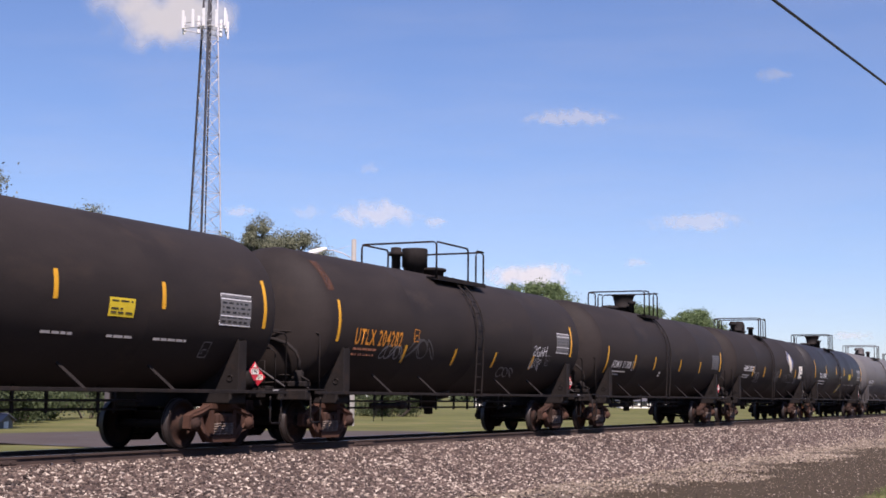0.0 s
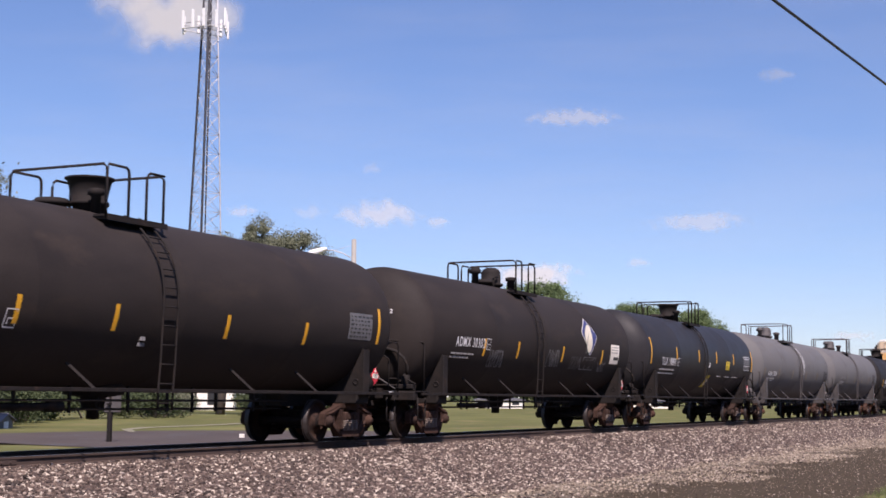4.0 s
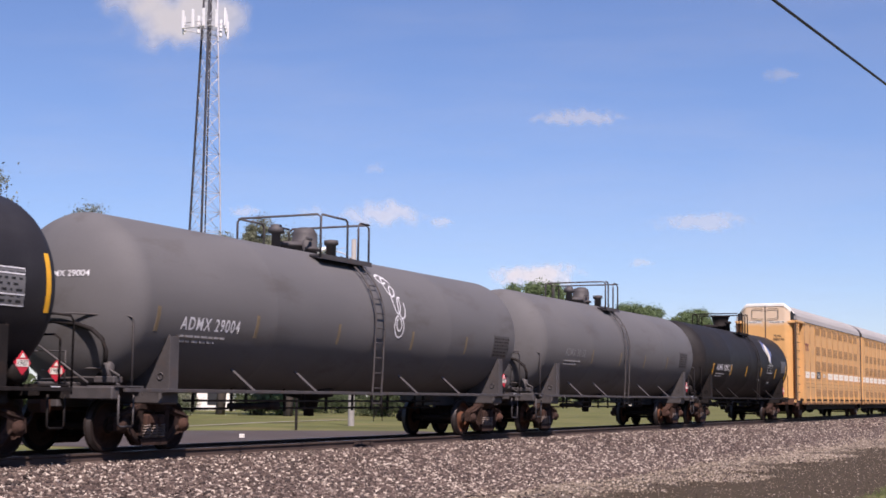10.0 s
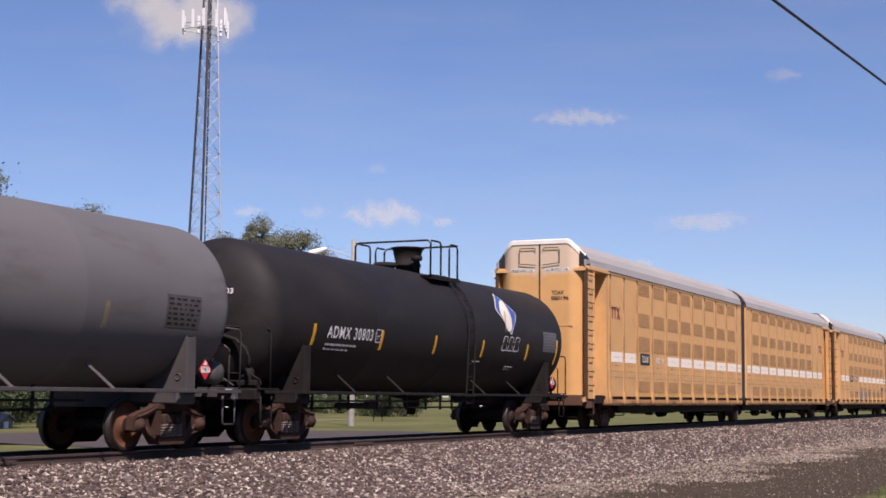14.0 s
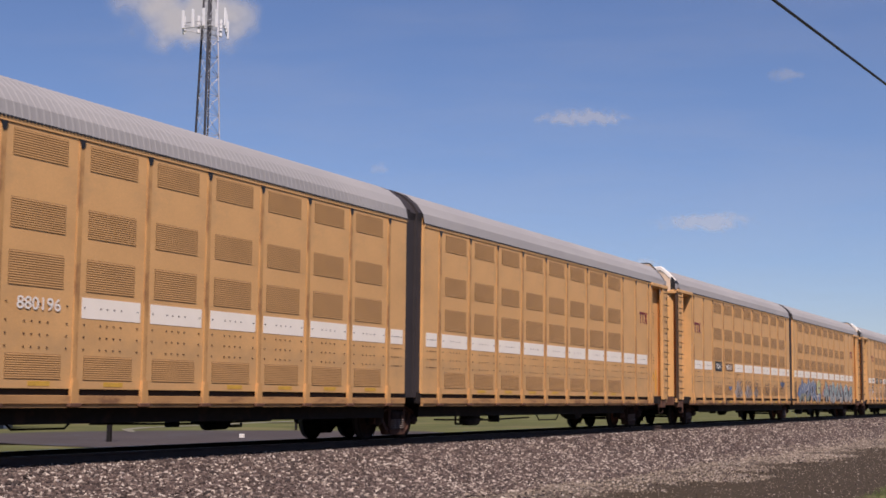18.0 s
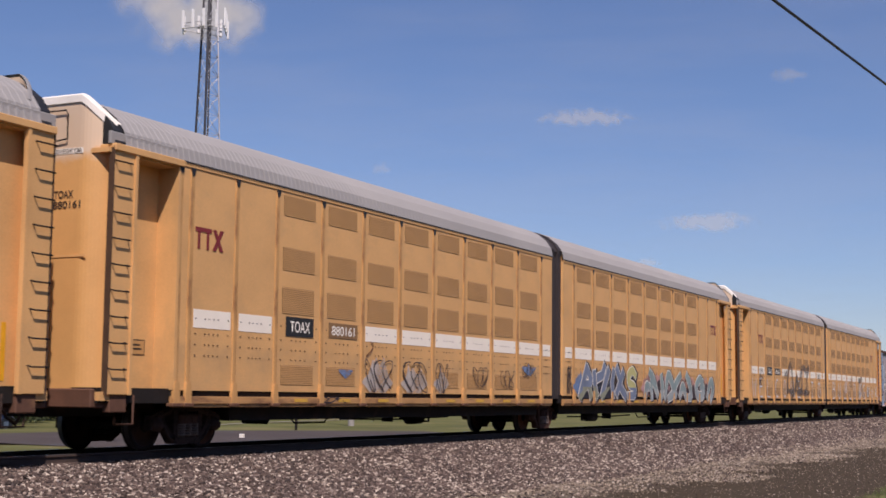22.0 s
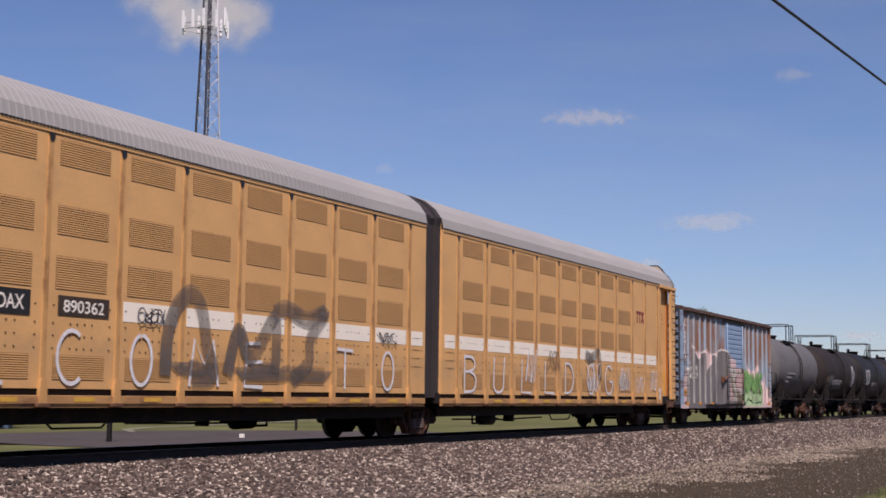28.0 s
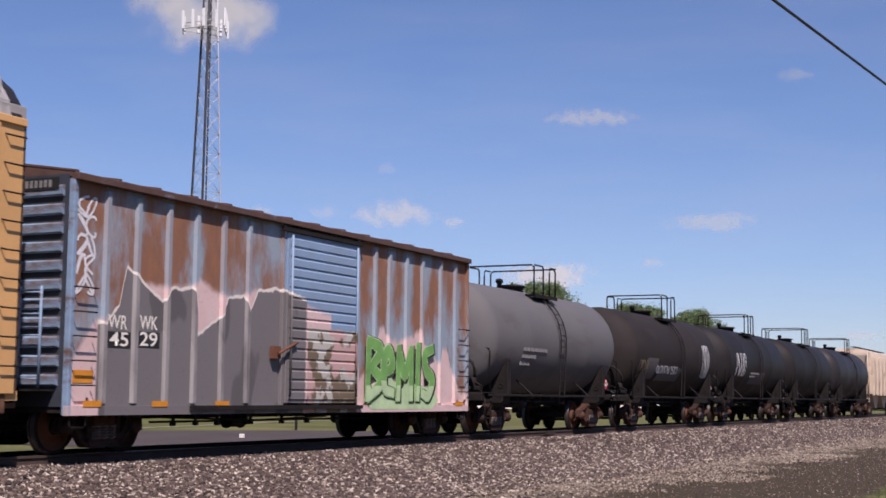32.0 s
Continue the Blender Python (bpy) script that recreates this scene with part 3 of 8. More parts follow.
def tank_car(c, half, bogie, paint, frame, label, key, top="dome", gear_x=0.0, strips=(), strip_mat=None, long_car=True, long=1.5, ladder=None):
    car = thing("tank_car", label, "tank car", "cars of the freight train")
    shell = part("tank_shell", stored("tank_shell:%s%.1f" % (key, half), shell_mesh(half), paint), None, car)
    end = half
    foot = gear_x + 0.1 if ladder is None else ladder
    fk = frame.name
    # stub sills, bolsters, saddles
    for s in (-1, 1):
        part("stub_sill", stored("stub_sill:%s%.1f" % (fk, half), lambda bm: box(box(bm, bogie - 1.6, end + 0.1, -0.28, 0.28, 0.78, 1.22, 0.02), end - 0.15, end + 0.06, -1.42, 1.42, 0.92, 1.14, 0.02), frame), None, car, "", pose(0, 0, 0, 0, 0, 0 if s > 0 else 180))
        part("bolster", stored("bolster:" + fk, lambda bm: box(bm, -0.28, 0.28, -1.45, 1.45, 0.84, 1.10, 0.03), frame), None, car, "", pose(s * bogie, 0, 0))
        for q in (-1, 1):
            part("saddle", stored("saddle:" + fk, saddle_mesh, frame), None, car, "", pose(s * bogie, 0, 0) @ Matrix.Diagonal((1, -q, 1, 1)))
        coupler(car, s * (end - 0.16), s)
        part("end_platform", stored("end_platform:%s" % fk, lambda bm: [box(bm, -0.75, 0.0, -1.45, 1.45, 1.13, 1.16), box(bm, -0.75, -0.7, -1.45, 1.45, 0.98, 1.13)] and bm, frame), None, car, "", pose(s * end, 0, 0, 0, 0, 0 if s > 0 else 180))
        part("end_handrail", stored("end_handrail%d:%s" % (s, fk), lambda bm: end_rail_mesh(bm, s), frame), None, car, "", pose(s * end, 0, 0) @ Matrix.Diagonal((s, 1, 1, 1)))
        part("sill_step", stored("sill_step:" + fk, lambda bm: tube(bm, [(-0.2, -1.44, 1.0), (-0.2, -1.44, 0.5), (-0.15, -1.44, 0.46), (0.15, -1.44, 0.46), (0.2, -1.44, 0.5), (0.2, -1.44, 1.0)], 0.02, 6), frame), None, car, "", pose(s * (end - 0.3), 0, 0))
    placard(car, end - 1.12, -1.46, 1.48)
    if c < -15:
        placard(car, -end - 0.12, -0.25, 1.40, -90)
    # end furniture at the leading end: brake wheel, air tank, hose
    part("brake_wheel", stored("brake_wheel", lambda bm: tube(bm, [(0, 0.27 * math.cos(t), 0.27 * math.sin(t)) for t in np.linspace(0, 2 * math.pi, 17)], 0.018, 6, False) and [tube(bm, [(0, 0, 0), (0, 0.27 * math.cos(t), 0.27 * math.sin(t))], 0.012, 5) for t in (0, 2.1, 4.2)] and bm, FRAME), None, car, "", pose(end - 0.02, -0.3, 1.95))
    part("air_reservoir", stored("air_reservoir:" + fk, lambda bm: box(box(lathe(bm, [(-0.42, 0.02), (-0.41, 0.12), (-0.36, 0.2), (-0.3, 0.225), (-0.01, 0.225), (0.0, 0.235), (0.01, 0.225), (0.3, 0.225), (0.36, 0.2), (0.41, 0.12), (0.42, 0.02)], "y", 22), -0.05, 0.05, -0.3, -0.24, -0.3, -0.2), -0.05, 0.05, 0.24, 0.3, -0.3, -0.2), frame), None, car, "", pose(end - (0.3 if c > -25 else 0.85), -0.82, 1.44 if c > -25 else 1.36))
    part("brake_pipe", stored("brake_pipe:" + fk, lambda bm: tube(bm, [(0, y, z) for y, z in ((1.0, 2.12), (0.5, 2.26), (0.0, 2.27), (-0.5, 2.22), (-0.85, 2.12), (-1.08, 1.95), (-1.16, 1.74), (-1.16, 1.55))], 0.042, 8), FRAME), None, car, "thick black hose bowed across the tank head", pose(-end + 0.06, 0, 0))
    part("control_valve", stored("control_valve:" + fk, lambda bm: box(lathe(bm, [(-0.2, 0.03), (-0.18, 0.1), (0.1, 0.11), (0.16, 0.05)], "z", 12, (0.1, -0.95, 1.42)), -0.05, 0.2, -1.2, -0.75, 1.2, 1.32, 0.02), frame), None, car, "", pose(-end + 0.3, 0, 0))
    for z in (1.26, 1.42):
        part("air_pipe", stored("air_pipe:" + fk, lambda bm: tube(bm, [(0.05, -1.25, -0.1), (0.05, -1.0, 0.03), (0.05, -0.4, 0.04), (0.05, 0.5, 0.0)], 0.022, 6), frame), None, car, "", pose(-end + 0.3, 0, z))
    part("end_reflector", stored("end_reflector", lambda bm: box(bm, -0.1, 0.1, -0.012, 0.0, -0.03, 0.03), STENCIL), None, car, "small white plate", pose(end - 0.35, -1.46, 1.10))
    part("end_brace", stored("end_brace:" + fk, lambda bm: tube(bm, [(0, 0.75, 2.15), (0, -0.9, 1.2)], 0.022, 6), GREY_FRAME), None, car, "", pose(-end - 0.06, 0, 0))
    part("brake_cylinder", stored("brake_cylinder", lambda bm: lathe(bm, [(-0.3, 0.05), (-0.28, 0.13), (0.1, 0.14), (0.14, 0.05), (0.5, 0.03)], "x", 14), FRAME), None, car, "", pose(-end + 0.75, -0.75, 1.35))
    # rails and braces along the sides
    for q in (-1, 1):
        part("side_rail", stored("side_rail:%s%.1f" % (fk, half), lambda bm: box(bm, -end + 0.1, end - 0.1, -0.03, 0.03, -0.03, 0.035, 0.006), frame), None, car, "", pose(0, q * 1.56, 1.08))
        for u in ((-4.75, -2.4, 2.3, 4.7) if long_car else (-bogie + 1.7, bogie - 1.5)):
            part("brace", stored("brace:" + fk, lambda bm: box(bm, -0.03, 0.03, -0.012, 0.012, -0.02, 0.66, 0, Matrix.Translation((0, -1.55, 1.08)) @ Matrix.Rotation(radians(-31), 4, "Y") @ Matrix.Rotation(radians(-38), 4, "X")), frame), None, car, "", pose(u, 0, 0) if q < 0 else pose(u, 0, 0) @ Matrix.Diagonal((1, -1, 1, 1)))
    # brake rigging under the tank
    span = bogie - 1.7
    for z, y in ((0.74, -0.35), (0.90, -0.5)):
        part("brake_rod", stored("brake_rod:%.1f" % half, lambda bm: tube(bm, [(-span, 0, 0), (span, 0, 0)], 0.026, 6), FRAME), None, car, "", pose(0, y, z))
    count = 11 if long_car else 5
    for i in range(count):
        u = -span + 2 * span * (i + 0.5) / count + 0.2 * math.sin(i * 2.3)
        part("rod_hanger", stored("rod_hanger", lambda bm: box(bm, -0.03, 0.03, -0.37, -0.33, 0.68, 1.34), FRAME), None, car, "", pose(u, -0.1 * (i % 2), 0))
    part("slack_adjuster", stored("slack_adjuster", lambda bm: lathe(bm, [(-0.9, 0.03), (-0.88, 0.06), (0.5, 0.06), (0.55, 0.1), (0.9, 0.1), (0.95, 0.03)], "x", 12), FRAME), None, car, "", pose(-span * 0.55, -0.42, 0.80))
    part("outlet_valve", stored("outlet_valve:" + fk, lambda bm: lathe(bm, [(0.55, 0.04), (0.56, 0.12), (0.72, 0.12), (0.74, 0.2), (0.95, 0.24), (1.0, 0.55), (1.35, 0.62)], "z", 18), FRAME), None, car, "", pose(gear_x + 0.35, 0, 0))
    part("ladder_step", stored("ladder_step:" + fk, lambda bm: box(bm, -0.3, 0.3, -1.68, -1.36, 1.04, 1.07), frame), None, car, "", pose(foot, 0, 0))
    rung_ladder(car, foot, FRAME if frame is FRAME else GREY_FRAME, fk)
    top_gear(car, gear_x, top, FRAME if frame is FRAME else GREY_FRAME, fk, long)
    for x, z0, z1 in strips:
        shell_patch("reflective_strip", x - 0.05, x + 0.05, z0, z1, strip_mat or STRIP, car, "yellow reflective strip")
    for x in (-bogie, bogie):
        truck(car, x)
    MOVERS.append((car, c))
    return car


MOVERS = []
# ---- auto racks: two units each, joined by a dark bellows ----
RW = 1.6
POSTS = [1.36 + 1.79 * k for k in range(9)] + [17.12, 18.58]


def roof_outline(a, lift=0.0):
    pts = [(-a, 5.25), (-a + 0.05, 5.5), (-a + 0.22, 5.74), (-a + 0.52, 5.97), (-a + 0.85, 6.1), (-0.35, 6.15)]
    return [(y, z + lift) for y, z in pts] + [(-y, z + lift) for y, z in reversed(pts)]


def roof_mesh(bm):
    """A ribbed roof: alternating sheets and standing ribs."""
    a = roof_outline(RW - 0.012)
    b = roof_outline(RW - 0.006, 0.005)
    rings = []
    n = 120
    for i in range(n):
        x0, x1 = 0.45 + 20.1 * i / n, 0.45 + 20.1 * (i + 1) / n
        q = (x1 - x0)
        for u, o in ((x0, a), (x0 + q * 0.55, a), (x0 + q * 0.62, b), (x0 + q * 0.93, b)):
            rings.append([bm.verts.new((u, y, z)) for y, z in o])
    for p, q in zip(rings, rings[1:]):
        for k in range(len(p) - 1):
            bm.faces.new((p[k], p[k + 1], q[k + 1], q[k]))
    return bm


def vent_mesh(w, h):
    """A pressed louvre field: shallow slats with narrow gaps between them, the gaps' shade given by a darker colour."""
    def build(bm):
        n = max(6, round(h / 0.037))
        box(bm, 0, w, -0.003, 0.0, 0, h)
        for i in range(n):
            z, q = h * i / n, h / n
            vs = [bm.verts.new(p) for p in ((0, -0.011, z + q * 0.06), (w, -0.011, z + q * 0.06), (w, -0.006, z + q * 0.7), (0, -0.006, z + q * 0.7), (0, -0.003, z + q * 0.76), (w, -0.003, z + q * 0.76), (0, -0.003, z), (w, -0.003, z))]
            for f in ((0, 1, 2, 3), (3, 2, 5, 4), (6, 7, 1, 0)):
                bm.faces.new([vs[k] for k in f]).material_index = 1
        return bm
    return build


def door_edge(y):
    """Plan bow and top height of the end doors at a distance from the middle."""
    x = 0.34 * max(0.0, (y - 0.95) / 0.5) ** 2
    zt = 6.1 - 0.52 * max(0.0, (y - 0.95) / 0.5) ** 1.3
    return x, zt


def door_mesh(bm):
    """One leaf of the end doors, rounded at its outer edge, at x = 0 and facing -x."""
    cols = []
    for y in (0.02, 0.5, 0.95, 1.02, 1.08, 1.14, 1.2, 1.25, 1.3, 1.35, 1.39, 1.42, 1.45):
        x, zt = door_edge(y)
        cols.append([bm.verts.new((x + d, y, z)) for d in (0.0, 0.08) for z in (1.1, zt)])
    for a, b in zip(cols, cols[1:]):
        for q in ((a[0], b[0], b[1], a[1]), (a[2], a[3], b[3], b[2]), (a[1], b[1], b[3], a[3]), (a[0], a[2], b[2], b[0])):
            bm.faces.new(q)
    for c in (cols[0], cols[-1]):
        bm.faces.new((c[0], c[1], c[3], c[2]))
    return bm


def cap_mesh(bm):
    """The white band along the top edge of the doors, turned back over the roof."""
    half = [0.95, 1.02, 1.08, 1.14, 1.2, 1.25, 1.3, 1.35, 1.39, 1.42, 1.45]
    ys = [-y for y in reversed(half)] + [0.0] + half
    rows = []
    for y in ys:
        x, zt = door_edge(abs(y))
        k = 0.95 + 0.05 * (abs(y) < 1)
        rows.append([bm.verts.new(p) for p in ((x - 0.025, y, zt - 0.11), (x - 0.025, y * 1.005, zt + 0.015), (x + 0.01, y * 1.012, zt + 0.045), (x + 0.1, y * 1.012, zt + 0.045))])
    for p, q in zip(rows, rows[1:]):
        for i in range(3):
            bm.faces.new((p[i], q[i], q[i + 1], p[i + 1])).smooth = i > 0
    return bm


FAINT_INK = mat("faded_black_stencil", (0.16, 0.09, 0.04), 0.7, 0, 0.4, 9)
DOOR_PAINT = mat("bleached_door_yellow", (0.66, 0.36, 0.125), 0.55, 0, 0.12, 0.8, 0.08, 40)
dn, dl = DOOR_PAINT.node_tree.nodes, DOOR_PAINT.node_tree.links
dtc, dsep, dnz, dad, dmr, dmx = (dn.new(k) for k in ("ShaderNodeTexCoord", "ShaderNodeSeparateXYZ", "ShaderNodeTexNoise", "ShaderNodeMath", "ShaderNodeMapRange", "ShaderNodeMix"))
dmx.data_type, dad.operation = "RGBA", "MULTIPLY_ADD"
dnz.inputs["Scale"].default_value, dnz.inputs["Detail"].default_value = 2.2, 6
dl.new(dtc.outputs["Object"], dsep.inputs[0])
dl.new(dtc.outputs["Object"], dnz.inputs["Vector"])
dl.new(dnz.outputs["Fac"], dad.inputs[0])
dad.inputs[1].default_value = 0.9
dl.new(dsep.outputs[2], dad.inputs[2])
dmr.inputs[1].default_value, dmr.inputs[2].default_value = 5.36, 5.62
dl.new(dad.outputs[0], dmr.inputs[0])
dl.new(dmr.outputs[0], dmx.inputs["Factor"])
dl.new(dn["Principled BSDF"].inputs["Base Color"].links[0].from_socket, dmx.inputs["A"])
dmx.inputs["B"].default_value = (0.66, 0.50, 0.34, 1)
dl.new(dmx.outputs["Result"], dn["Principled BSDF"].inputs["Base Color"])


def auto_rack(c, label, tag_low):
    car = thing("auto_rack", label, "auto rack car", "cars of the freight train")
    L = 20.95
    for s in (-1, 1):
        turn = pose(0, 0, 0, 0, 0, 0 if s > 0 else 180)
        part("floor_frame", stored("floor_frame", lambda bm: [box(bm, 0.3, L, -1.5, 1.5, 0.86, 1.12), box(bm, 0.9, L - 4.2, -1.25, 1.25, 0.52, 0.87), box(bm, 0.3, L + 0.1, -0.35, 0.35, 0.62, 0.9)] and bm, FRAME), None, car, "", turn)
        for name, build in (("brake_rod", lambda bm: tube(bm, [(2.2, -1.05, 0.44), (5.4, -1.05, 0.40), (8.6, -1.0, 0.44)], 0.025, 6)),
                            ("brake_cylinder", lambda bm: lathe(bm, [(-0.45, 0.04), (-0.4, 0.16), (0.3, 0.17), (0.36, 0.05), (0.8, 0.03)], "x", 14, (4.6, -0.95, 0.42))),
                            ("rod_guard", lambda bm: tube(bm, [(3.3, -1.12, 0.55), (3.3, -1.12, 0.32), (3.75, -1.12, 0.32), (3.75, -1.12, 0.55)], 0.03, 4)),
                            ("rod_hanger", lambda bm: box(bm, 5.9, 6.0, -1.2, -0.9, 0.34, 0.55)),
                            ("pipe_loop", lambda bm: tube(bm, [(9.0, -1.1, 0.5), (9.2, -1.1, 0.36), (10.6, -1.1, 0.36), (10.8, -1.1, 0.5)], 0.022, 6)),
                            ("valve_bracket", lambda bm: prism(bm, [(12.2, 0.54), (13.0, 0.54), (12.8, 0.38), (12.4, 0.36)], -1.1, -0.7))):
            part(name, stored("rack_" + name, build, FRAME), None, car, "", turn)
        part("end_sill", stored("rack_end_sill", lambda bm: [box(bm, L - 0.25, L + 0.1, -1.45, 1.45, 0.78, 1.1, 0.02), box(bm, L - 0.7, L - 0.25, -1.56, -1.4, 0.7, 1.02, 0.02), box(bm, L - 0.7, L - 0.25, 1.4, 1.56, 0.7, 1.02, 0.02)] and bm, SILL_BROWN), None, car, "rusty end sill", turn)
        part("roof", stored("rack_roof", roof_mesh, ROOF), None, car, "ribbed galvanised roof", turn)
        part("inner_box", stored("inner_box", lambda bm: [box(bm, 0.46, 18.95, -1.5, -1.44, 1.1, 5.5), box(bm, 0.46, 18.95, 1.44, 1.5, 1.1, 5.5)] and bm, YELLOW), None, car, "", turn)
        for q in (-1, 1):
            side = turn @ pose(0, 0, 0) if q < 0 else turn @ Matrix.Diagonal((1, -1, 1, 1))
            part("side_sill", stored("rack_side_sill", lambda bm: box(box(bm, 0.5, 19.0, -1.60, -1.5, 0.85, 0.985, 0.006), 0.5, 19.0, -1.57, -1.5, 0.79, 0.85), SILL_YELLOW), None, car, "rust-stained yellow side sill", side)
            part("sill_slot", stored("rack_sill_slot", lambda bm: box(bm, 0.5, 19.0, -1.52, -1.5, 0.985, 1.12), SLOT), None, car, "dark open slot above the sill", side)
            part("eave_rail", stored("eave_rail", lambda bm: box(bm, 0.48, 19.0, -1.588, -1.54, 5.17, 5.235), YELLOW), None, car, "", side)
            tagged(part("eave_teeth", stored("eave_teeth", lambda bm: [box(bm, 0.5 + 0.0837 * k, 0.5 + 0.0837 * k + 0.05, -1.603, -1.585, 5.228, 5.262) for k in range(220)] and bm, INK), None, car, "", side), kind="stuff")
            edges = [0.48] + POSTS + [19.0]
            for i in range(len(edges) - 1):
                a, b = edges[i], edges[i + 1]
                w = b - a - 0.0
                part("side_panel", stored("side_panel:%.2f" % w, lambda bm: box(bm, 0.0, w, -1.57, -1.50, 1.09, 5.2), YELLOW), None, car, "", side @ pose(a, 0, 0))
                if w > 0.6 or (i == 0 and w > 0.3):
                    bw = w - 0.28
                    # white band with rows of bolt heads below
                    if not (s < 0 and q > 0 and i in (7, 8)):
                        part("white_band", stored("white_band:%.2f" % w, lambda bm: box(bm, 0.14, 0.14 + bw, -1.576, -1.571, 2.24, 2.58), BAND), None, car, "white painted band", side @ pose(a, 0, 0))
                    if w > 0.6:
                        tagged(part("bolts", stored("bolts:%.2f" % w, lambda bm: [box(bm, x, x + 0.026, -1.582, -1.571, z, z + 0.026) for z in (2.4, 2.12, 1.92, 1.72) for x in (0.2, 0.14 + bw * 0.33, 0.14 + bw * 0.45, 0.14 + bw * 0.57, 0.14 + bw * 0.68, bw + 0.06)] and bm, POLE_BROWN), None, car, "", side @ pose(a, 0, 0)), kind="stuff")
                    part("yellow_tag", stored("yellow_tag%d:%.2f" % (tag_low, w), lambda bm: box(bm, 0.55, 0.55 + min(0.5, bw * 0.4), *((-1.606, -1.60, 0.885, 0.955) if tag_low else (-1.576, -1.571, 1.13, 1.205))), TAG), None, car, "yellow reflective tag", side @ pose(a, 0, 0)) if 0 < i < 9 and (i * 7 + (s > 0) * 3) % 5 else None
                if 1 <= i <= 8:
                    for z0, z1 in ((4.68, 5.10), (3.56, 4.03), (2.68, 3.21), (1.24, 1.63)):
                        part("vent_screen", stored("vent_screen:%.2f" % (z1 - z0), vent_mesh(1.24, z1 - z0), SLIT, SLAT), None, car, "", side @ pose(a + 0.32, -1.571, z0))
            for x in POSTS + [18.93]:
                part("side_post", stored("side_post", lambda bm: [box(bm, -0.06, 0.06, -1.592, -1.56, 0.98, 5.18, 0.006), prism(bm, [(-0.06, 1.25), (-0.085, 1.05), (-0.085, 0.86), (0.085, 0.86), (0.085, 1.05), (0.06, 1.25)], -1.625, -1.56)] and bm, POST_YELLOW), None, car, "", side @ pose(x, 0, 0))
                part("post_foot", stored("rack_post_foot", lambda bm: box(bm, -0.15, 0.15, -1.64, -1.5, 0.80, 0.862, 0.008), SILL_BROWN), None, car, "rusty post foot", side @ pose(x, 0, 0))
                part("gusset", stored("gusset%d" % s, lambda bm: prism(bm, [(-0.075, 5.165), (0.085, 5.165), (0.03, 5.01), (-0.03, 5.03)], -1.603, -1.592), INK), None, car, "", side @ pose(x, 0, 0))
            bay = 1.14 if s < 0 else 1.36
            # recessed end bay with a ladder on the corner post
            part("end_bay_wall", stored("end_bay_wall:%d" % s, lambda bm: [box(bm, 18.9, 20.6, -bay, 0.08 - bay, 1.1, 5.2), box(bm, 18.95, 19.02, -1.6, 0.01 - bay, 1.1, 5.2), box(bm, 18.93, 20.9, -1.55, -1.05, 5.1, 5.18)] and bm, YELLOW), None, car, "", side)
            part("corner_post", stored("rack_corner_post", lambda bm: [box(bm, 20.2, 20.86, -1.60, -1.3, 5.17, 5.24, 0.01), box(bm, 18.9, 20.85, -1.645, -1.55, 5.13, 5.25, 0.01), box(bm, 20.3, 20.95, -1.55, -1.2, 0.9, 1.05)] and bm, YELLOW), None, car, "", side)
            part("outer_post", stored("rack_outer_post", lambda bm: [box(bm, 20.22, 20.83, -1.60, -1.53, 1.0, 5.2, 0.01), box(bm, 20.22, 20.29, -1.63, -1.6, 1.0, 5.15)] and bm, YELLOW), None, car, "wide yellow ladder post", side)
            part("post_edge", stored("rack_post_edge", lambda bm: box(bm, 20.83, 20.855, -1.61, -1.5, 1.0, 5.2), POLE_BROWN), None, car, "dark brown edge", side)
            for k in range(9):
                part("rung", stored("rack_rung", lambda bm: tube(bm, [(20.42, -1.6, 0.02), (20.44, -1.68, 0.0), (20.8, -1.68, 0.0), (20.82, -1.6, 0.02)], 0.015, 6), FRAME), None, car, "", side @ pose(0, 0, 1.42 + 0.44 * k))
            if s > 0:
                part("bay_stencil", stored("bay_stencil", lambda bm: [box(bm, 19.35 + dx, 19.35 + dx + w, -1.404, -1.4, z, z + 0.035) for z, w, dx in ((3.66, 0.4, 0.1), (3.56, 0.28, 0.16), (3.4, 0.2, 0.2), (2.62, 0.3, 0.2), (2.52, 0.46, 0.12), (2.42, 0.5, 0.1), (2.32, 0.44, 0.14))] and [box(bm, 19.32 + 0.56 * u, 19.34 + 0.56 * u, -1.404, -1.4, 3.8, 4.2) for u in (0, 1)] and [box(bm, 19.34, 19.88, -1.404, -1.4, z, z + 0.02) for z in (3.8, 4.0, 4.18)] and bm, FAINT_INK), None, car, "faded black stencilled entries", side @ pose(0, 1.4 - bay, 0))
            back = side @ pose(0, 1.4 - bay, 0)
            plate = part("bay_plate", stored("bay_plate", lambda bm: box(bm, 19.3, 19.86, -1.408, -1.4, 1.72, 1.96), STRIP if s > 0 else DULLSTRIP) if s > 0 else stored("dull_bay_plate", lambda bm: box(bm, 19.3, 19.86, -1.408, -1.4, 1.72, 1.96), SLAT), None, car, "yellow plate with black edge", back)
            part("plate_edge", stored("bay_plate_edge", lambda bm: [box(bm, 19.28, 19.88, -1.405, -1.401, 1.70, 1.98), box(bm, 19.38, 19.78, -1.412, -1.408, 1.8, 1.83), box(bm, 19.42, 19.74, -1.412, -1.408, 1.87, 1.9)] and bm, INK), None, plate)
            part("yellow_tag", stored("bay_tag", lambda bm: box(bm, 20.08, 20.18, -1.406, -1.4, 1.2, 2.1), STRIP), None, car, "yellow reflective tag", back)
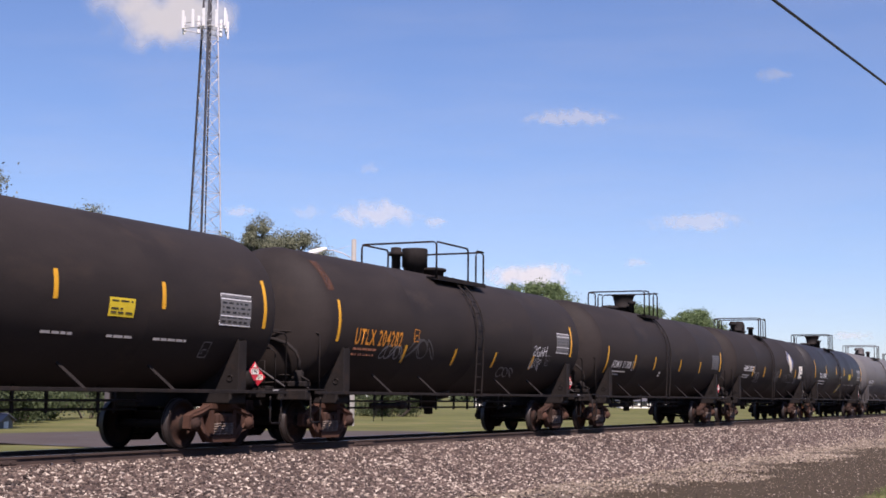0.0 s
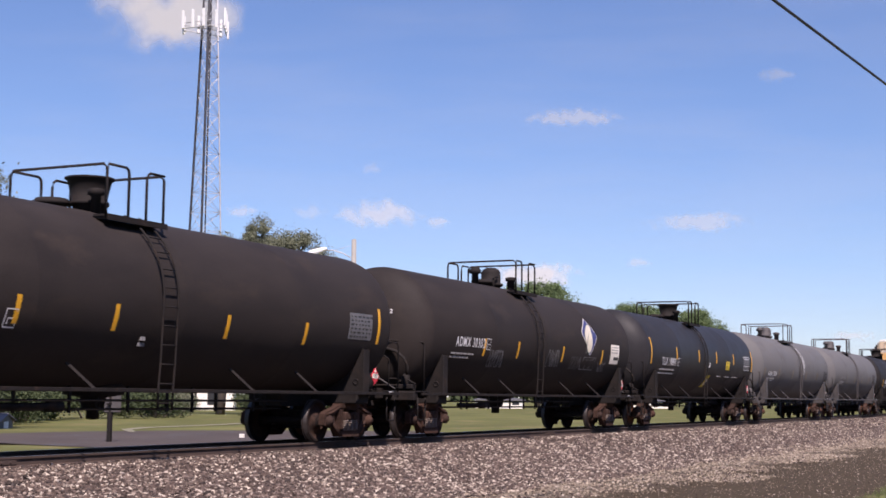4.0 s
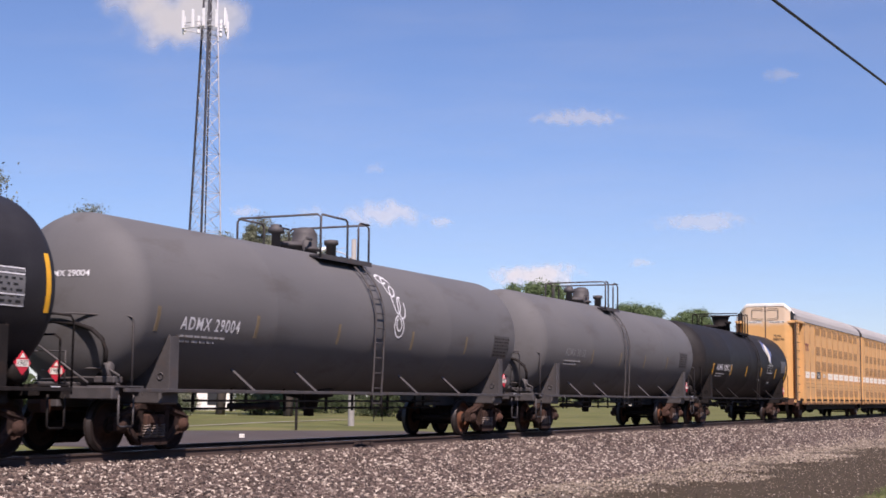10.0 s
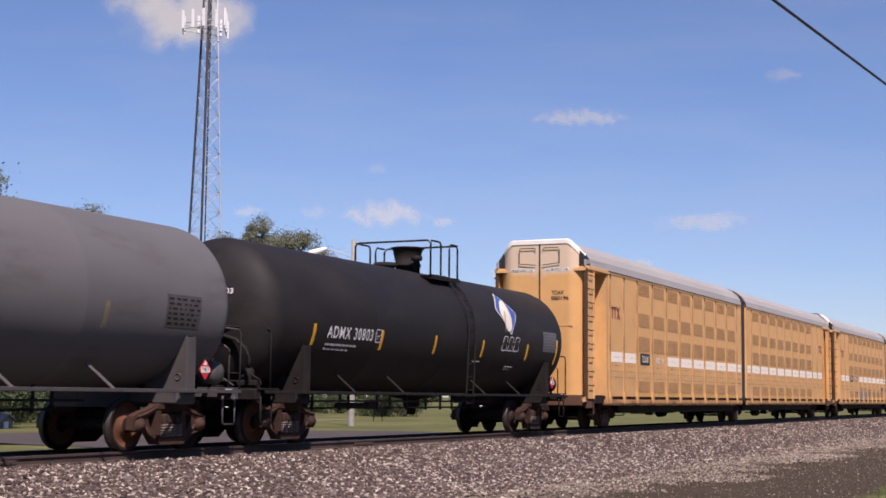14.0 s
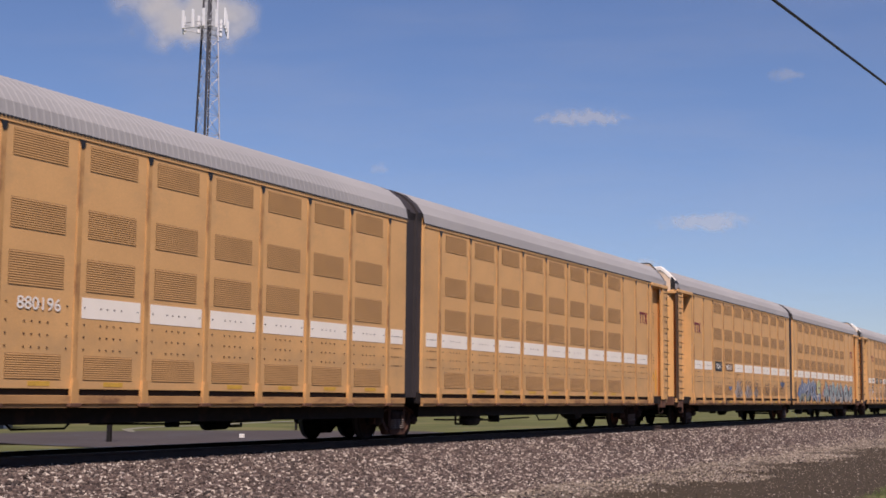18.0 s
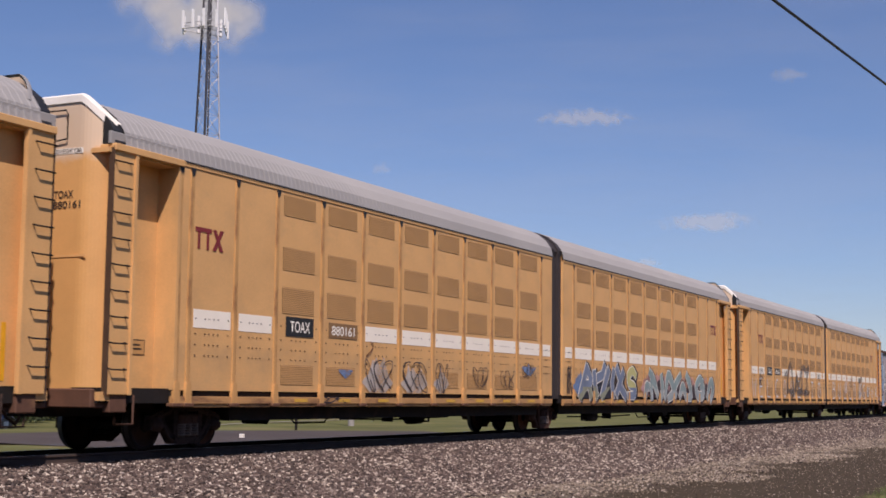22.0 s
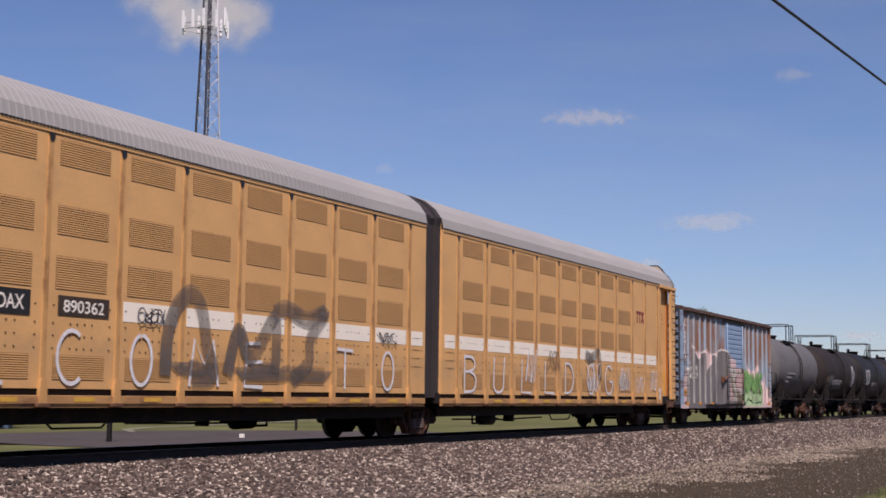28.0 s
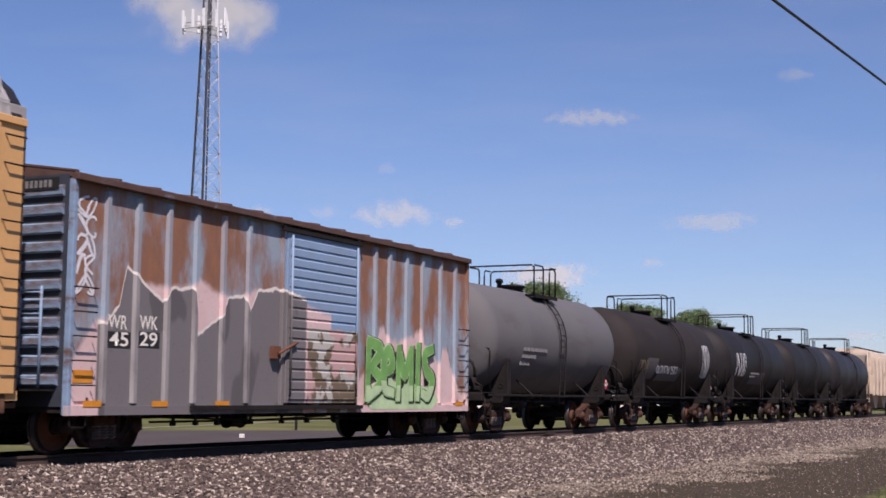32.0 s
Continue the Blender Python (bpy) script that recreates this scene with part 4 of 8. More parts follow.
            part("sill_step", stored("rack_sill_step", lambda bm: tube(bm, [(20.0, -1.5, 1.0), (20.0, -1.5, 0.5), (20.5, -1.5, 0.5), (20.5, -1.5, 1.0)], 0.025, 6), RUST), None, car, "", side)
            d = part("end_door", stored("end_door", door_mesh, DOOR_PAINT), None, car, "", turn @ pose(L - 0.2 * (s > 0), 0, 0, 0, 0, 180) @ Matrix.Diagonal((1, q, 1, 1)))
            part("door_handle", stored("rack_door_handle", lambda bm: tube(bm, [(-0.05, 0.12, 5.78), (-0.05, 0.16, 5.86), (-0.05, 0.66, 5.86), (-0.05, 0.7, 5.78), (-0.05, 0.7, 5.36), (-0.05, 0.12, 5.3)], 0.014, 6), FRAME), None, d)
            part("door_notice", stored("door_notice", lambda bm: box(bm, -0.006, 0.0, 0.2, 1.02, 5.1, 5.2), WHITE), None, d)
            part("door_rib", stored("door_rib", lambda bm: box(bm, -0.012, 0.0, 0.1, 1.15, 3.32, 3.36), YELLOW), None, d)
        part("door_gap", stored("door_gap", lambda bm: box(bm, L - 0.05, L + 0.012, -0.025, 0.025, 1.05, 6.1), RUBBER), None, car, "", turn @ pose(-0.2 * (s > 0), 0, 0))
        part("door_arch", stored("door_arch", cap_mesh, WHITE) if s < 0 else stored("grey_door_arch", cap_mesh, ROOF), None, car, "white arched door cap" if s < 0 else "grey arched door cap", turn @ pose(L - 0.2 * (s > 0), 0, 0, 0, 0, 180))
        for q in (-1, 1):
            part("corner_flashing", stored("corner_flashing", lambda bm: box(bm, L - 1.9, L - 0.05, -0.03, 0.03, 5.24, 5.46, 0.01), ROOF), None, car, "", turn @ pose(0, q * 1.53, 0))
        part("roof_end_strip", stored("roof_end_strip", lambda bm: extrude_x(bm, roof_outline(1.575, -0.005), L - 0.46, L - 0.16), INK), None, car, "", turn)
        coupler(car, s * (L + 0.2), s)
        truck(car, s * 17.9)
    for x0, x1, e in ((-0.46, -0.2, 0.02), (-0.2, 0.2, 0.09), (0.2, 0.46, 0.02)):
        part("bellows_fold", stored("bellows_fold:%.1f" % x0, lambda bm: extrude_x(bm, [(-1.5 + e, 1.0), (-1.52 + e, 5.3)] + [(y * (1 - e * 0.5), z + 0.01 - e * 0.5) for y, z in roof_outline(1.6)[1:-1]] + [(1.52 - e, 5.3), (1.5 - e, 1.0)], x0, x1), RUBBER), None, car, "dark folding bellows")
    part("articulation", stored("articulation", lambda bm: box(bm, -0.5, 0.5, -0.5, 0.5, 0.6, 0.95, 0.04), FRAME), None, car)
    truck(car, 0.0)
    MOVERS.append((car, c))
    return car


def rack_signs(car, mark, number, field, spots):
    """Lettering of the leading unit."""
    y = -1.578
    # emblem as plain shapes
    for x in spots:
        bm = bmesh.new()
        box(bm, x, x + 0.52, y - 0.003, y, 4.02, 4.1)
        for u in (0.08, 0.36):
            box(bm, x + u, x + u + 0.08, y - 0.003, y, 3.7, 4.02)
        prism(bm, [(x + 0.55, 3.7), (x + 0.66, 3.7), (x + 0.90, 4.1), (x + 0.79, 4.1)], y - 0.003, y)
        prism(bm, [(x + 0.55, 4.1), (x + 0.66, 4.1), (x + 0.90, 3.7), (x + 0.79, 3.7)], y - 0.0045, y - 0.0015)
        part("emblem", bm, MAROON, car, "maroon painted emblem")
    x = -POSTS[8] + 0.38
    part("mark_plate", rect(bmesh.new(), x, x + 1.08, 2.22, 2.62, y), INK, car, "black plate with white lettering")
    flat_text("mark_lettering", mark, x + 0.16, 2.31, 0.23, 0.78, y - 0.006, WHITE, car)
    x = -POSTS[7] + 0.3
    if field:
        part("number_field", rect(bmesh.new(), x, x + 1.25, 2.26, 2.58, y), field, car, "dark field behind white numerals")
    flat_text("number_lettering", number, x + 0.12, 2.32, 0.2, 1.0, y - 0.006, WHITE, car)
    # end doors, read from the front
    for text, y0, z, size, wide in (("EXCESS HEIGHT CAR", 0.99, 5.115, 0.075, 0.76), ("EXCESS HEIGHT CAR", -0.23, 5.115, 0.075, 0.76), (mark, -0.42, 4.34, 0.13, 0.42), (number, -0.4, 4.16, 0.13, 0.6)):
        me = letters(text, size * 1.4)
        w = max(v.co.x for v in me.vertices)
        for v in me.vertices:
            v.co = (-20.96, y0 - v.co.x * wide / w, z + v.co.y)
        me.materials.append(INK)
        part("door_lettering", me, None, car, "small black lettering")


# ---- box car ----
def box_car(c):
    car = thing("box_car", "rusty pale blue box car covered in painted lettering", "box car", "cars of the freight train")
    H, W = 7.68, 1.5
    # the posts' paint has their sunlit paleness mixed into its grey field
    paint, post_paint = car_side_paint(car, 0.95), car_side_paint(car, 0.35, 0.4)
    part("underframe", box(box(bmesh.new(), -H, H, -0.3, 0.3, 0.56, 0.9), -H, H, -1.4, 1.4, 0.70, 0.84), FRAME, car)
    part("body", box(bmesh.new(), -H + 0.06, H - 0.06, -1.42, 1.42, 0.82, 4.55), paint, car)
    part("far_side", box(bmesh.new(), -H, H, 1.42, 1.5, 0.66, 4.6), paint, car)
    # roof of crosswise sheets with standing seams
    n = 14
    for i in range(n):
        x0 = -H + 2 * H * i / n
        part("roof_sheet", stored("roof_sheet", lambda bm: extrude_x(extrude_x(bm, [(-1.53, 4.56), (-1.53, 4.64), (0, 4.86), (1.53, 4.64), (1.53, 4.56), (0, 4.6)], 0, 2 * H / n), [(-1.54, 4.62), (-1.54, 4.67), (0, 4.9), (1.54, 4.67), (1.54, 4.62), (0, 4.84)], 0.0, 0.09), ROOF_RUST), None, car, "", pose(x0, 0, 0))
    part("top_chord", box(bmesh.new(), -H, H, -1.62, -1.46, 4.5, 4.62, 0.01), ROOF_RUST, car, "rusty top chord")
    part("bottom_chord", box(bmesh.new(), -H, H, -1.54, -1.46, 0.66, 0.82), paint, car)
    # the side, panel by panel, with hat-shaped posts
    xs = [-7.62, -6.77, -5.95, -5.07, -4.23, -3.36, -2.5, -1.3]
    xr = [1.85, 2.67, 3.36, 4.23, 5.07, 6.09, 6.95, 7.62]
    for row in (xs, xr):
        for a, b in zip(row, row[1:]):
            part("side_panel", box(bmesh.new(), a, b, -1.47, -1.42, 0.80, 4.5), paint, car)
        for a in row[1:-1]:
            part("side_post", prism_post(a, 0.86, 4.42), post_paint, car)
    for x in (-7.68, 7.6, -1.32, 1.78):
        part("corner_post", box(bmesh.new(), x, x + 0.1, -1.54, -1.42, 0.66, 4.52, 0.01), paint if x > -7 else END_BLUE, car)
    part("end_patch", box(bmesh.new(), -7.80, -7.79, -1.3, 1.3, 4.34, 4.54), INK, car, "black patch high on the end wall")
    me = letters("WRWK", 0.2)
    wide = max(v.co.x for v in me.vertices)
    for v in me.vertices:
        v.co = (-7.806, 0.35 - v.co.x * 0.72 / wide, 4.37 + v.co.y)
    me.materials.append(WHITE)
    part("end_lettering", me, None, car, "small white lettering")
    for u in range(7):
        part("end_stencil", box(bmesh.new(), -7.806, -7.8, -0.55 - 0.1 * u, -0.49 - 0.1 * u, 4.38, 4.5), FAINT, car)
    # door of pressed horizontal ribs
    door = part("door", box(bmesh.new(), -1.2, 1.78, -1.56, -1.5, 0.86, 4.36, 0.01), paint, car)
    for k in range(16):
        part("door_rib", stored("door_rib_long", lambda bm: extrude_x(bm, [(-1.56, 0), (-1.585, 0.015), (-1.585, 0.15), (-1.56, 0.185)], -1.1, 1.68), paint), None, door, "", pose(0, 0, 0.93 + 0.21 * k))
    part("door_rail", box(bmesh.new(), -4.4, 1.95, -1.62, -1.55, 0.74, 0.82), FRAME, car)
    part("door_track", box(bmesh.new(), -1.4, 1.9, -1.62, -1.54, 4.36, 4.44), FRAME, car)
    for x in (-1.12, 1.6):
        part("door_bar", tube(bmesh.new(), [(x, -1.63, 1.0), (x, -1.63, 4.3)], 0.025, 7), paint, car)
    part("door_latch", box(tube(bmesh.new(), [(-1.6, -1.64, 1.85), (-0.9, -1.64, 2.1)], 0.03, 6), -1.7, -1.45, -1.6, -1.5, 1.75, 2.0), RUST_PAINT, car)
    # rods and hangers under the floor
    part("brake_rod", tube(tube(bmesh.new(), [(-4.6, -1.1, 0.6), (-1.5, -1.12, 0.52), (1.2, -1.1, 0.58)], 0.022, 6), [(-4.2, -0.5, 0.5), (4.2, -0.5, 0.5)], 0.025, 6), FRAME, car)
    for x in (-4.3, -3.6, -2.9, -1.9, -1.75, -0.6, 0.4):
        part("hanger", box(box(bmesh.new(), x - 0.025, x + 0.025, -1.13, -1.08, 0.48, 0.72), x - 0.05, x + 0.05, -1.15, -1.06, 0.44, 0.50, 0.01), FRAME, car)
    part("brake_cylinder", lying_cylinder(-2.3), FRAME, car)
    # ends of pressed ribs, on a wall coloured dark for the shade between them
    for s in (-1, 1):
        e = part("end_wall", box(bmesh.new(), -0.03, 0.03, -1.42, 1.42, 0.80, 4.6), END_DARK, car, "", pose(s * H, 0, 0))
        for k in range(11):
            part("end_rib", stored("end_rib", lambda bm: prism_y(bm, [(0.02, 0.03), (0.1, 0.06), (0.11, 0.19), (0.02, 0.23)], -1.36, 1.36), END_BLUE), None, e, "", pose(0, 0, 1.1 + 0.31 * k, 0, 0, 0 if s > 0 else 180))
        for q in (-1, 1):
            for k in range(5):
                part("ladder_rung", stored("box_rung", lambda bm: tube(bm, [(0, 0, 0), (0, -0.09, 0), (0.5, -0.09, 0), (0.5, 0, 0)], 0.014, 6), FRAME), None, car, "", pose(-7.6 if s < 0 else 7.1, q * 1.52, 1.15 + 0.4 * k, 0, 0, 0 if q < 0 else 0) @ Matrix.Diagonal((1, -q, 1, 1)))
            part("sill_step", stored("box_step", lambda bm: tube(bm, [(-0.22, 0, 0.95), (-0.2, 0, 0.5), (-0.15, 0, 0.46), (0.15, 0, 0.46), (0.2, 0, 0.5), (0.22, 0, 0.95)], 0.02, 6), FRAME), None, car, "", pose(s * 7.35, q * 1.48, 0))
        coupler(car, s * (H + 0.25), s)
        truck(car, s * 6.25)
        part("end_platform", stored("box_end_platform", lambda bm: box(bm, 0.02, 0.35, -1.3, 1.3, 1.05, 1.08), FRAME), None, car, "", pose(s * H, 0, 0, 0, 0, 0 if s > 0 else 180))
        for y in (-1.1, -0.65):
            part("end_ladder", stored("box_end_ladder", lambda bm: tube(bm, [(0, 0, 1.1), (0, 0, 2.75)], 0.025, 6), END_BLUE), None, car, "", pose(s * (H + 0.2), y, 0))
        for k in range(5):
            part("ladder_rung", stored("box_end_rung", lambda bm: tube(bm, [(0, -1.1, 0), (0, -0.65, 0)], 0.015, 6), END_BLUE), None, car, "", pose(s * (H + 0.2), 0, 1.25 + 0.35 * k))
    MOVERS.append((car, c))
    return car


def lying_cylinder(x):
    """A short lying cylinder with a flange at each end."""
    return tube(tube(tube(bmesh.new(), [(x, -0.9, 0.52), (x + 0.5, -0.9, 0.52)], 0.13, 12), [(x, -0.9, 0.52), (x + 0.03, -0.9, 0.52)], 0.16, 12), [(x + 0.47, -0.9, 0.52), (x + 0.5, -0.9, 0.52)], 0.16, 12)


def prism_post(x, z0, z1):
    return prism_z(bmesh.new(), [(x - 0.085, -1.46), (x - 0.045, -1.53), (x + 0.045, -1.53), (x + 0.085, -1.46)], z0, z1)


def prism_z(bm, outline, z0, z1):
    a = [bm.verts.new((x, y, z0)) for x, y in outline]
    b = [bm.verts.new((x, y, z1)) for x, y in outline]
    k = len(a)
    bm.faces.new(a)
    bm.faces.new(b[::-1])
    for i in range(k):
        bm.faces.new((a[i], b[i], b[(i + 1) % k], a[(i + 1) % k]))
    return bm


def prism_y(bm, outline, y0, y1):
    a = [bm.verts.new((x, y0, z)) for x, z in outline]
    b = [bm.verts.new((x, y1, z)) for x, z in outline]
    k = len(a)
    bm.faces.new(a)
    bm.faces.new(b[::-1])
    for i in range(k):
        bm.faces.new((a[i], b[i], b[(i + 1) % k], a[(i + 1) % k]))
    return bm


END_BLUE = mat("rusty_blue_end_paint", (0.22, 0.32, 0.44), 0.7, 0, 0.2, 3, 0.2, 40, (0.13, 0.07, 0.045), 0.35, 1.6, (1, 0.6, 2.0))
# end wall behind the ribs: shade between them put into the blue
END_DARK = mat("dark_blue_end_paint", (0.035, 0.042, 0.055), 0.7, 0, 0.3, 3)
RUST_PAINT = mat("rust", (0.16, 0.06, 0.03), 0.85, 0, 0.35, 4, 0.4, 40)
ROOF_RUST = mat("rusty_roof_chord", (0.095, 0.05, 0.038), 0.85, 0, 0.35, 3, 0.4, 40, (0.20, 0.22, 0.26), 0.1, 2)


def car_side_paint(root, rusting, worn=0.0):
    """Pale blue paint with rust patches above, and sprayed grey, pink and tan fields below with an uneven upper edge,
    laid out in the car's own space. The worn amount mixes a pale tone into the grey, for sunlight caught by the posts.
    """
    m = bpy.data.materials.new("weathered_sprayed_blue_paint")
    m.use_nodes = True
    n, l = m.node_tree.nodes, m.node_tree.links
    b = n["Principled BSDF"]
    tc = n.new("ShaderNodeTexCoord")
    tc.object = root
    sep = n.new("ShaderNodeSeparateXYZ")
    l.new(tc.outputs["Object"], sep.inputs[0])

    def math_(op, a, c=None, d=None):
        q = n.new("ShaderNodeMath")
        q.operation = op
        for i, v in enumerate((a, c, d)):
            if v is None:
                continue
            if isinstance(v, (int, float)):
                q.inputs[i].default_value = v
            else:
                l.new(v, q.inputs[i])
        return q.outputs[0]

    def noise_(scale, stretch=(1, 1, 1), detail=5, rough=0.6):
        mp = n.new("ShaderNodeMapping")
        mp.inputs["Scale"].default_value = stretch
        l.new(tc.outputs["Object"], mp.inputs["Vector"])
        q = n.new("ShaderNodeTexNoise")
        q.inputs["Scale"].default_value, q.inputs["Detail"].default_value, q.inputs["Roughness"].default_value = scale, detail, rough
        l.new(mp.outputs[0], q.inputs["Vector"])
        return q.outputs["Fac"]

    def step(v, lo, hi):
        q = n.new("ShaderNodeMapRange")
        q.interpolation_type = "SMOOTHSTEP"
        q.inputs[1].default_value, q.inputs[2].default_value = lo, hi
        l.new(v, q.inputs[0])
        return q.outputs[0]

    def mix(f, a, c):
        q = n.new("ShaderNodeMix")
        q.data_type = "RGBA"
        l.new(f, q.inputs["Factor"])
        for k, v in (("A", a), ("B", c)):
            if isinstance(v, tuple):
                q.inputs[k].default_value = (*v, 1)
            else:
                l.new(v, q.inputs[k])
        return q.outputs["Result"]

    def skyline(points):
        """A height that changes along the car, through (x, z) corners."""
        q = n.new("ShaderNodeValToRGB")
        e = q.color_ramp.elements
        for k, (px, pz) in enumerate(points):
            at, v = (px + 8) / 16, pz / 5
            el = e[0] if k == 0 else (e[len(e) - 1] if k == len(points) - 1 else e.new(at))
            el.color = (v, v, v, 1)
        l.new(math_("MULTIPLY_ADD", x, 1 / 16, 0.5), q.inputs[0])
        return math_("MULTIPLY", q.outputs[0], 5.0)

    def both(*f):
        out = f[0]
        for q in f[1:]:
            out = math_("MULTIPLY", out, q)
        return out
    x, y, z = sep.outputs
    near = step(y, -1.38, -1.41)
    wob = math_("MULTIPLY", math_("SUBTRACT", noise_(5, (1, 1, 1), 3), 0.5), 0.16)
    blue = mix(noise_(1.5, (1, 1, 0.5)), (0.235, 0.30, 0.355), (0.33, 0.39, 0.44))
    door = both(step(x, -1.3, -1.28), step(x, 1.82, 1.80), near)
    blue = mix(door, blue, mix(noise_(2.5), (0.205, 0.32, 0.46), (0.26, 0.38, 0.52)))
    # rust in blurred blocks, streaked downwards
    mid = math_("ABSOLUTE", math_("SUBTRACT", math_("FRACT", math_("MULTIPLY_ADD", x, 1.163, 0.86)), 0.5))
    upper = step(z, 2.3, 3.1)
    streak = math_("ADD", math_("ADD", noise_(1.3, (1.0, 1, 0.45), 4, 0.5), math_("MULTIPLY", noise_(6, (1.3, 1, 0.5), 6, 0.7), 0.30)), math_("ADD", math_("MULTIPLY", mid, -0.36), math_("MULTIPLY", upper, 0.12)))
    rust = both(step(streak, 0.50, 0.76), math_("SUBTRACT", 1.0, math_("MULTIPLY", door, 0.92)))
    rust = math_("MULTIPLY", rust, rusting)
    rustc = mix(noise_(4, (1, 1, 0.5)), (0.37, 0.16, 0.068), (0.165, 0.07, 0.038))
    col = mix(rust, blue, rustc)
    # sprayed fields on the camera's side only
    grey_top = math_("ADD", skyline([(-8, 2.1), (-6.72, 2.2), (-6.37, 2.52), (-6.2, 3.2), (-5.16, 2.63), (-5.0, 2.88), (-4.26, 2.95), (-4.12, 2.1), (-3.36, 2.5), (-3.12, 2.86), (-2.6, 2.92), (-2.43, 2.62), (-2.12, 3.06), (-1.4, 3.14), (-0.5, 3.0), (8, 2.7)]), wob)
    flame = math_("MULTIPLY", math_("SUBTRACT", noise_(2.2, (1.6, 1, 0.25), 4), 0.5), 0.7)
    flame = math_("MULTIPLY", flame, step(x, 1.8, 2.6))
    pink_top = math_("ADD", skyline([(-8, 1.3), (-7.55, 1.55), (-7.0, 2.25), (-6.8, 2.3), (-6.37, 2.45), (-6.2, 3.3), (-5.95, 3.0), (-5.1, 2.95), (-4.9, 2.98), (-4.3, 3.03), (-4.1, 3.2), (-3.6, 3.0), (-3.1, 2.9), (-2.6, 2.98), (-2.3, 3.1), (-1.4, 3.15), (-0.4, 2.9), (1.7, 2.6), (1.9, 1.3), (2.6, 1.9), (2.95, 2.6), (3.4, 2.35), (4.2, 2.4), (5.0, 2.6), (5.6, 2.1), (6.0, 1.9), (6.2, 2.3), (6.6, 2.2), (6.95, 1.4), (8, 1.0)]), math_("ADD", wob, flame))
    dp = math_("SUBTRACT", pink_top, z)
    col = mix(both(step(dp, -0.05, 0.12), near), col, mix(noise_(3), (0.66, 0.42, 0.40), (0.72, 0.60, 0.55)))
    # bare blue and rust again between the pink fields
    gap = both(step(x, 0.5, 0.6), step(x, 1.84, 1.82), step(math_("SUBTRACT", math_("ADD", 2.35, math_("MULTIPLY", wob, 2.0)), z), 0.1, -0.1))
    col = mix(gap, col, mix(rust, blue, rustc))
    dg = math_("SUBTRACT", grey_top, z)
    span = both(near, step(x, -6.95, -6.88), step(x, -0.42, -0.5))
    blob = noise_(0.75, (1.4, 1, 0.6), 2, 0.4)
    greys = mix(step(blob, 0.40, 0.43), (0.115, 0.107, 0.105), (0.178, 0.166, 0.162))
    # painted highlight: pale streaks for sun on the posts, scaled by worn
    greys = mix(math_("MULTIPLY", step(noise_(3, (1, 1, 0.2)), 0.3, 0.6), worn), greys, (0.52, 0.50, 0.47))
    col = mix(both(step(dg, 0.0, 0.03), span), col, greys)
    rim = both(step(dg, -0.06, -0.03), step(dg, 0.03, 0.0), span)
    col = mix(rim, col, (0.75, 0.70, 0.62))
    tanf = both(near, step(x, -0.42, -0.38), step(x, 1.82, 1.78), step(math_("SUBTRACT", math_("ADD", 2.45, wob), z), 0.0, 0.05))
    tanc = mix(step(noise_(0.9, (1, 1, 1), 3), 0.45, 0.5), (0.55, 0.36, 0.33), mix(step(noise_(1.7), 0.5, 0.55), (0.17, 0.13, 0.08), (0.50, 0.48, 0.42)))
    col = mix(tanf, col, tanc)
    grime = noise_(14)
    fin = mix(math_("MULTIPLY", step(grime, 0.55, 0.8), 0.35), col, (0.06, 0.05, 0.045))
    l.new(fin, b.inputs["Base Color"])
    b.inputs["Roughness"].default_value = 0.65
    bp = n.new("ShaderNodeBump")
    bp.inputs["Strength"].default_value, bp.inputs["Distance"].default_value = 0.25, 0.01
    l.new(noise_(40), bp.inputs["Height"])
    l.new(bp.outputs[0], b.inputs["Normal"])
    return m
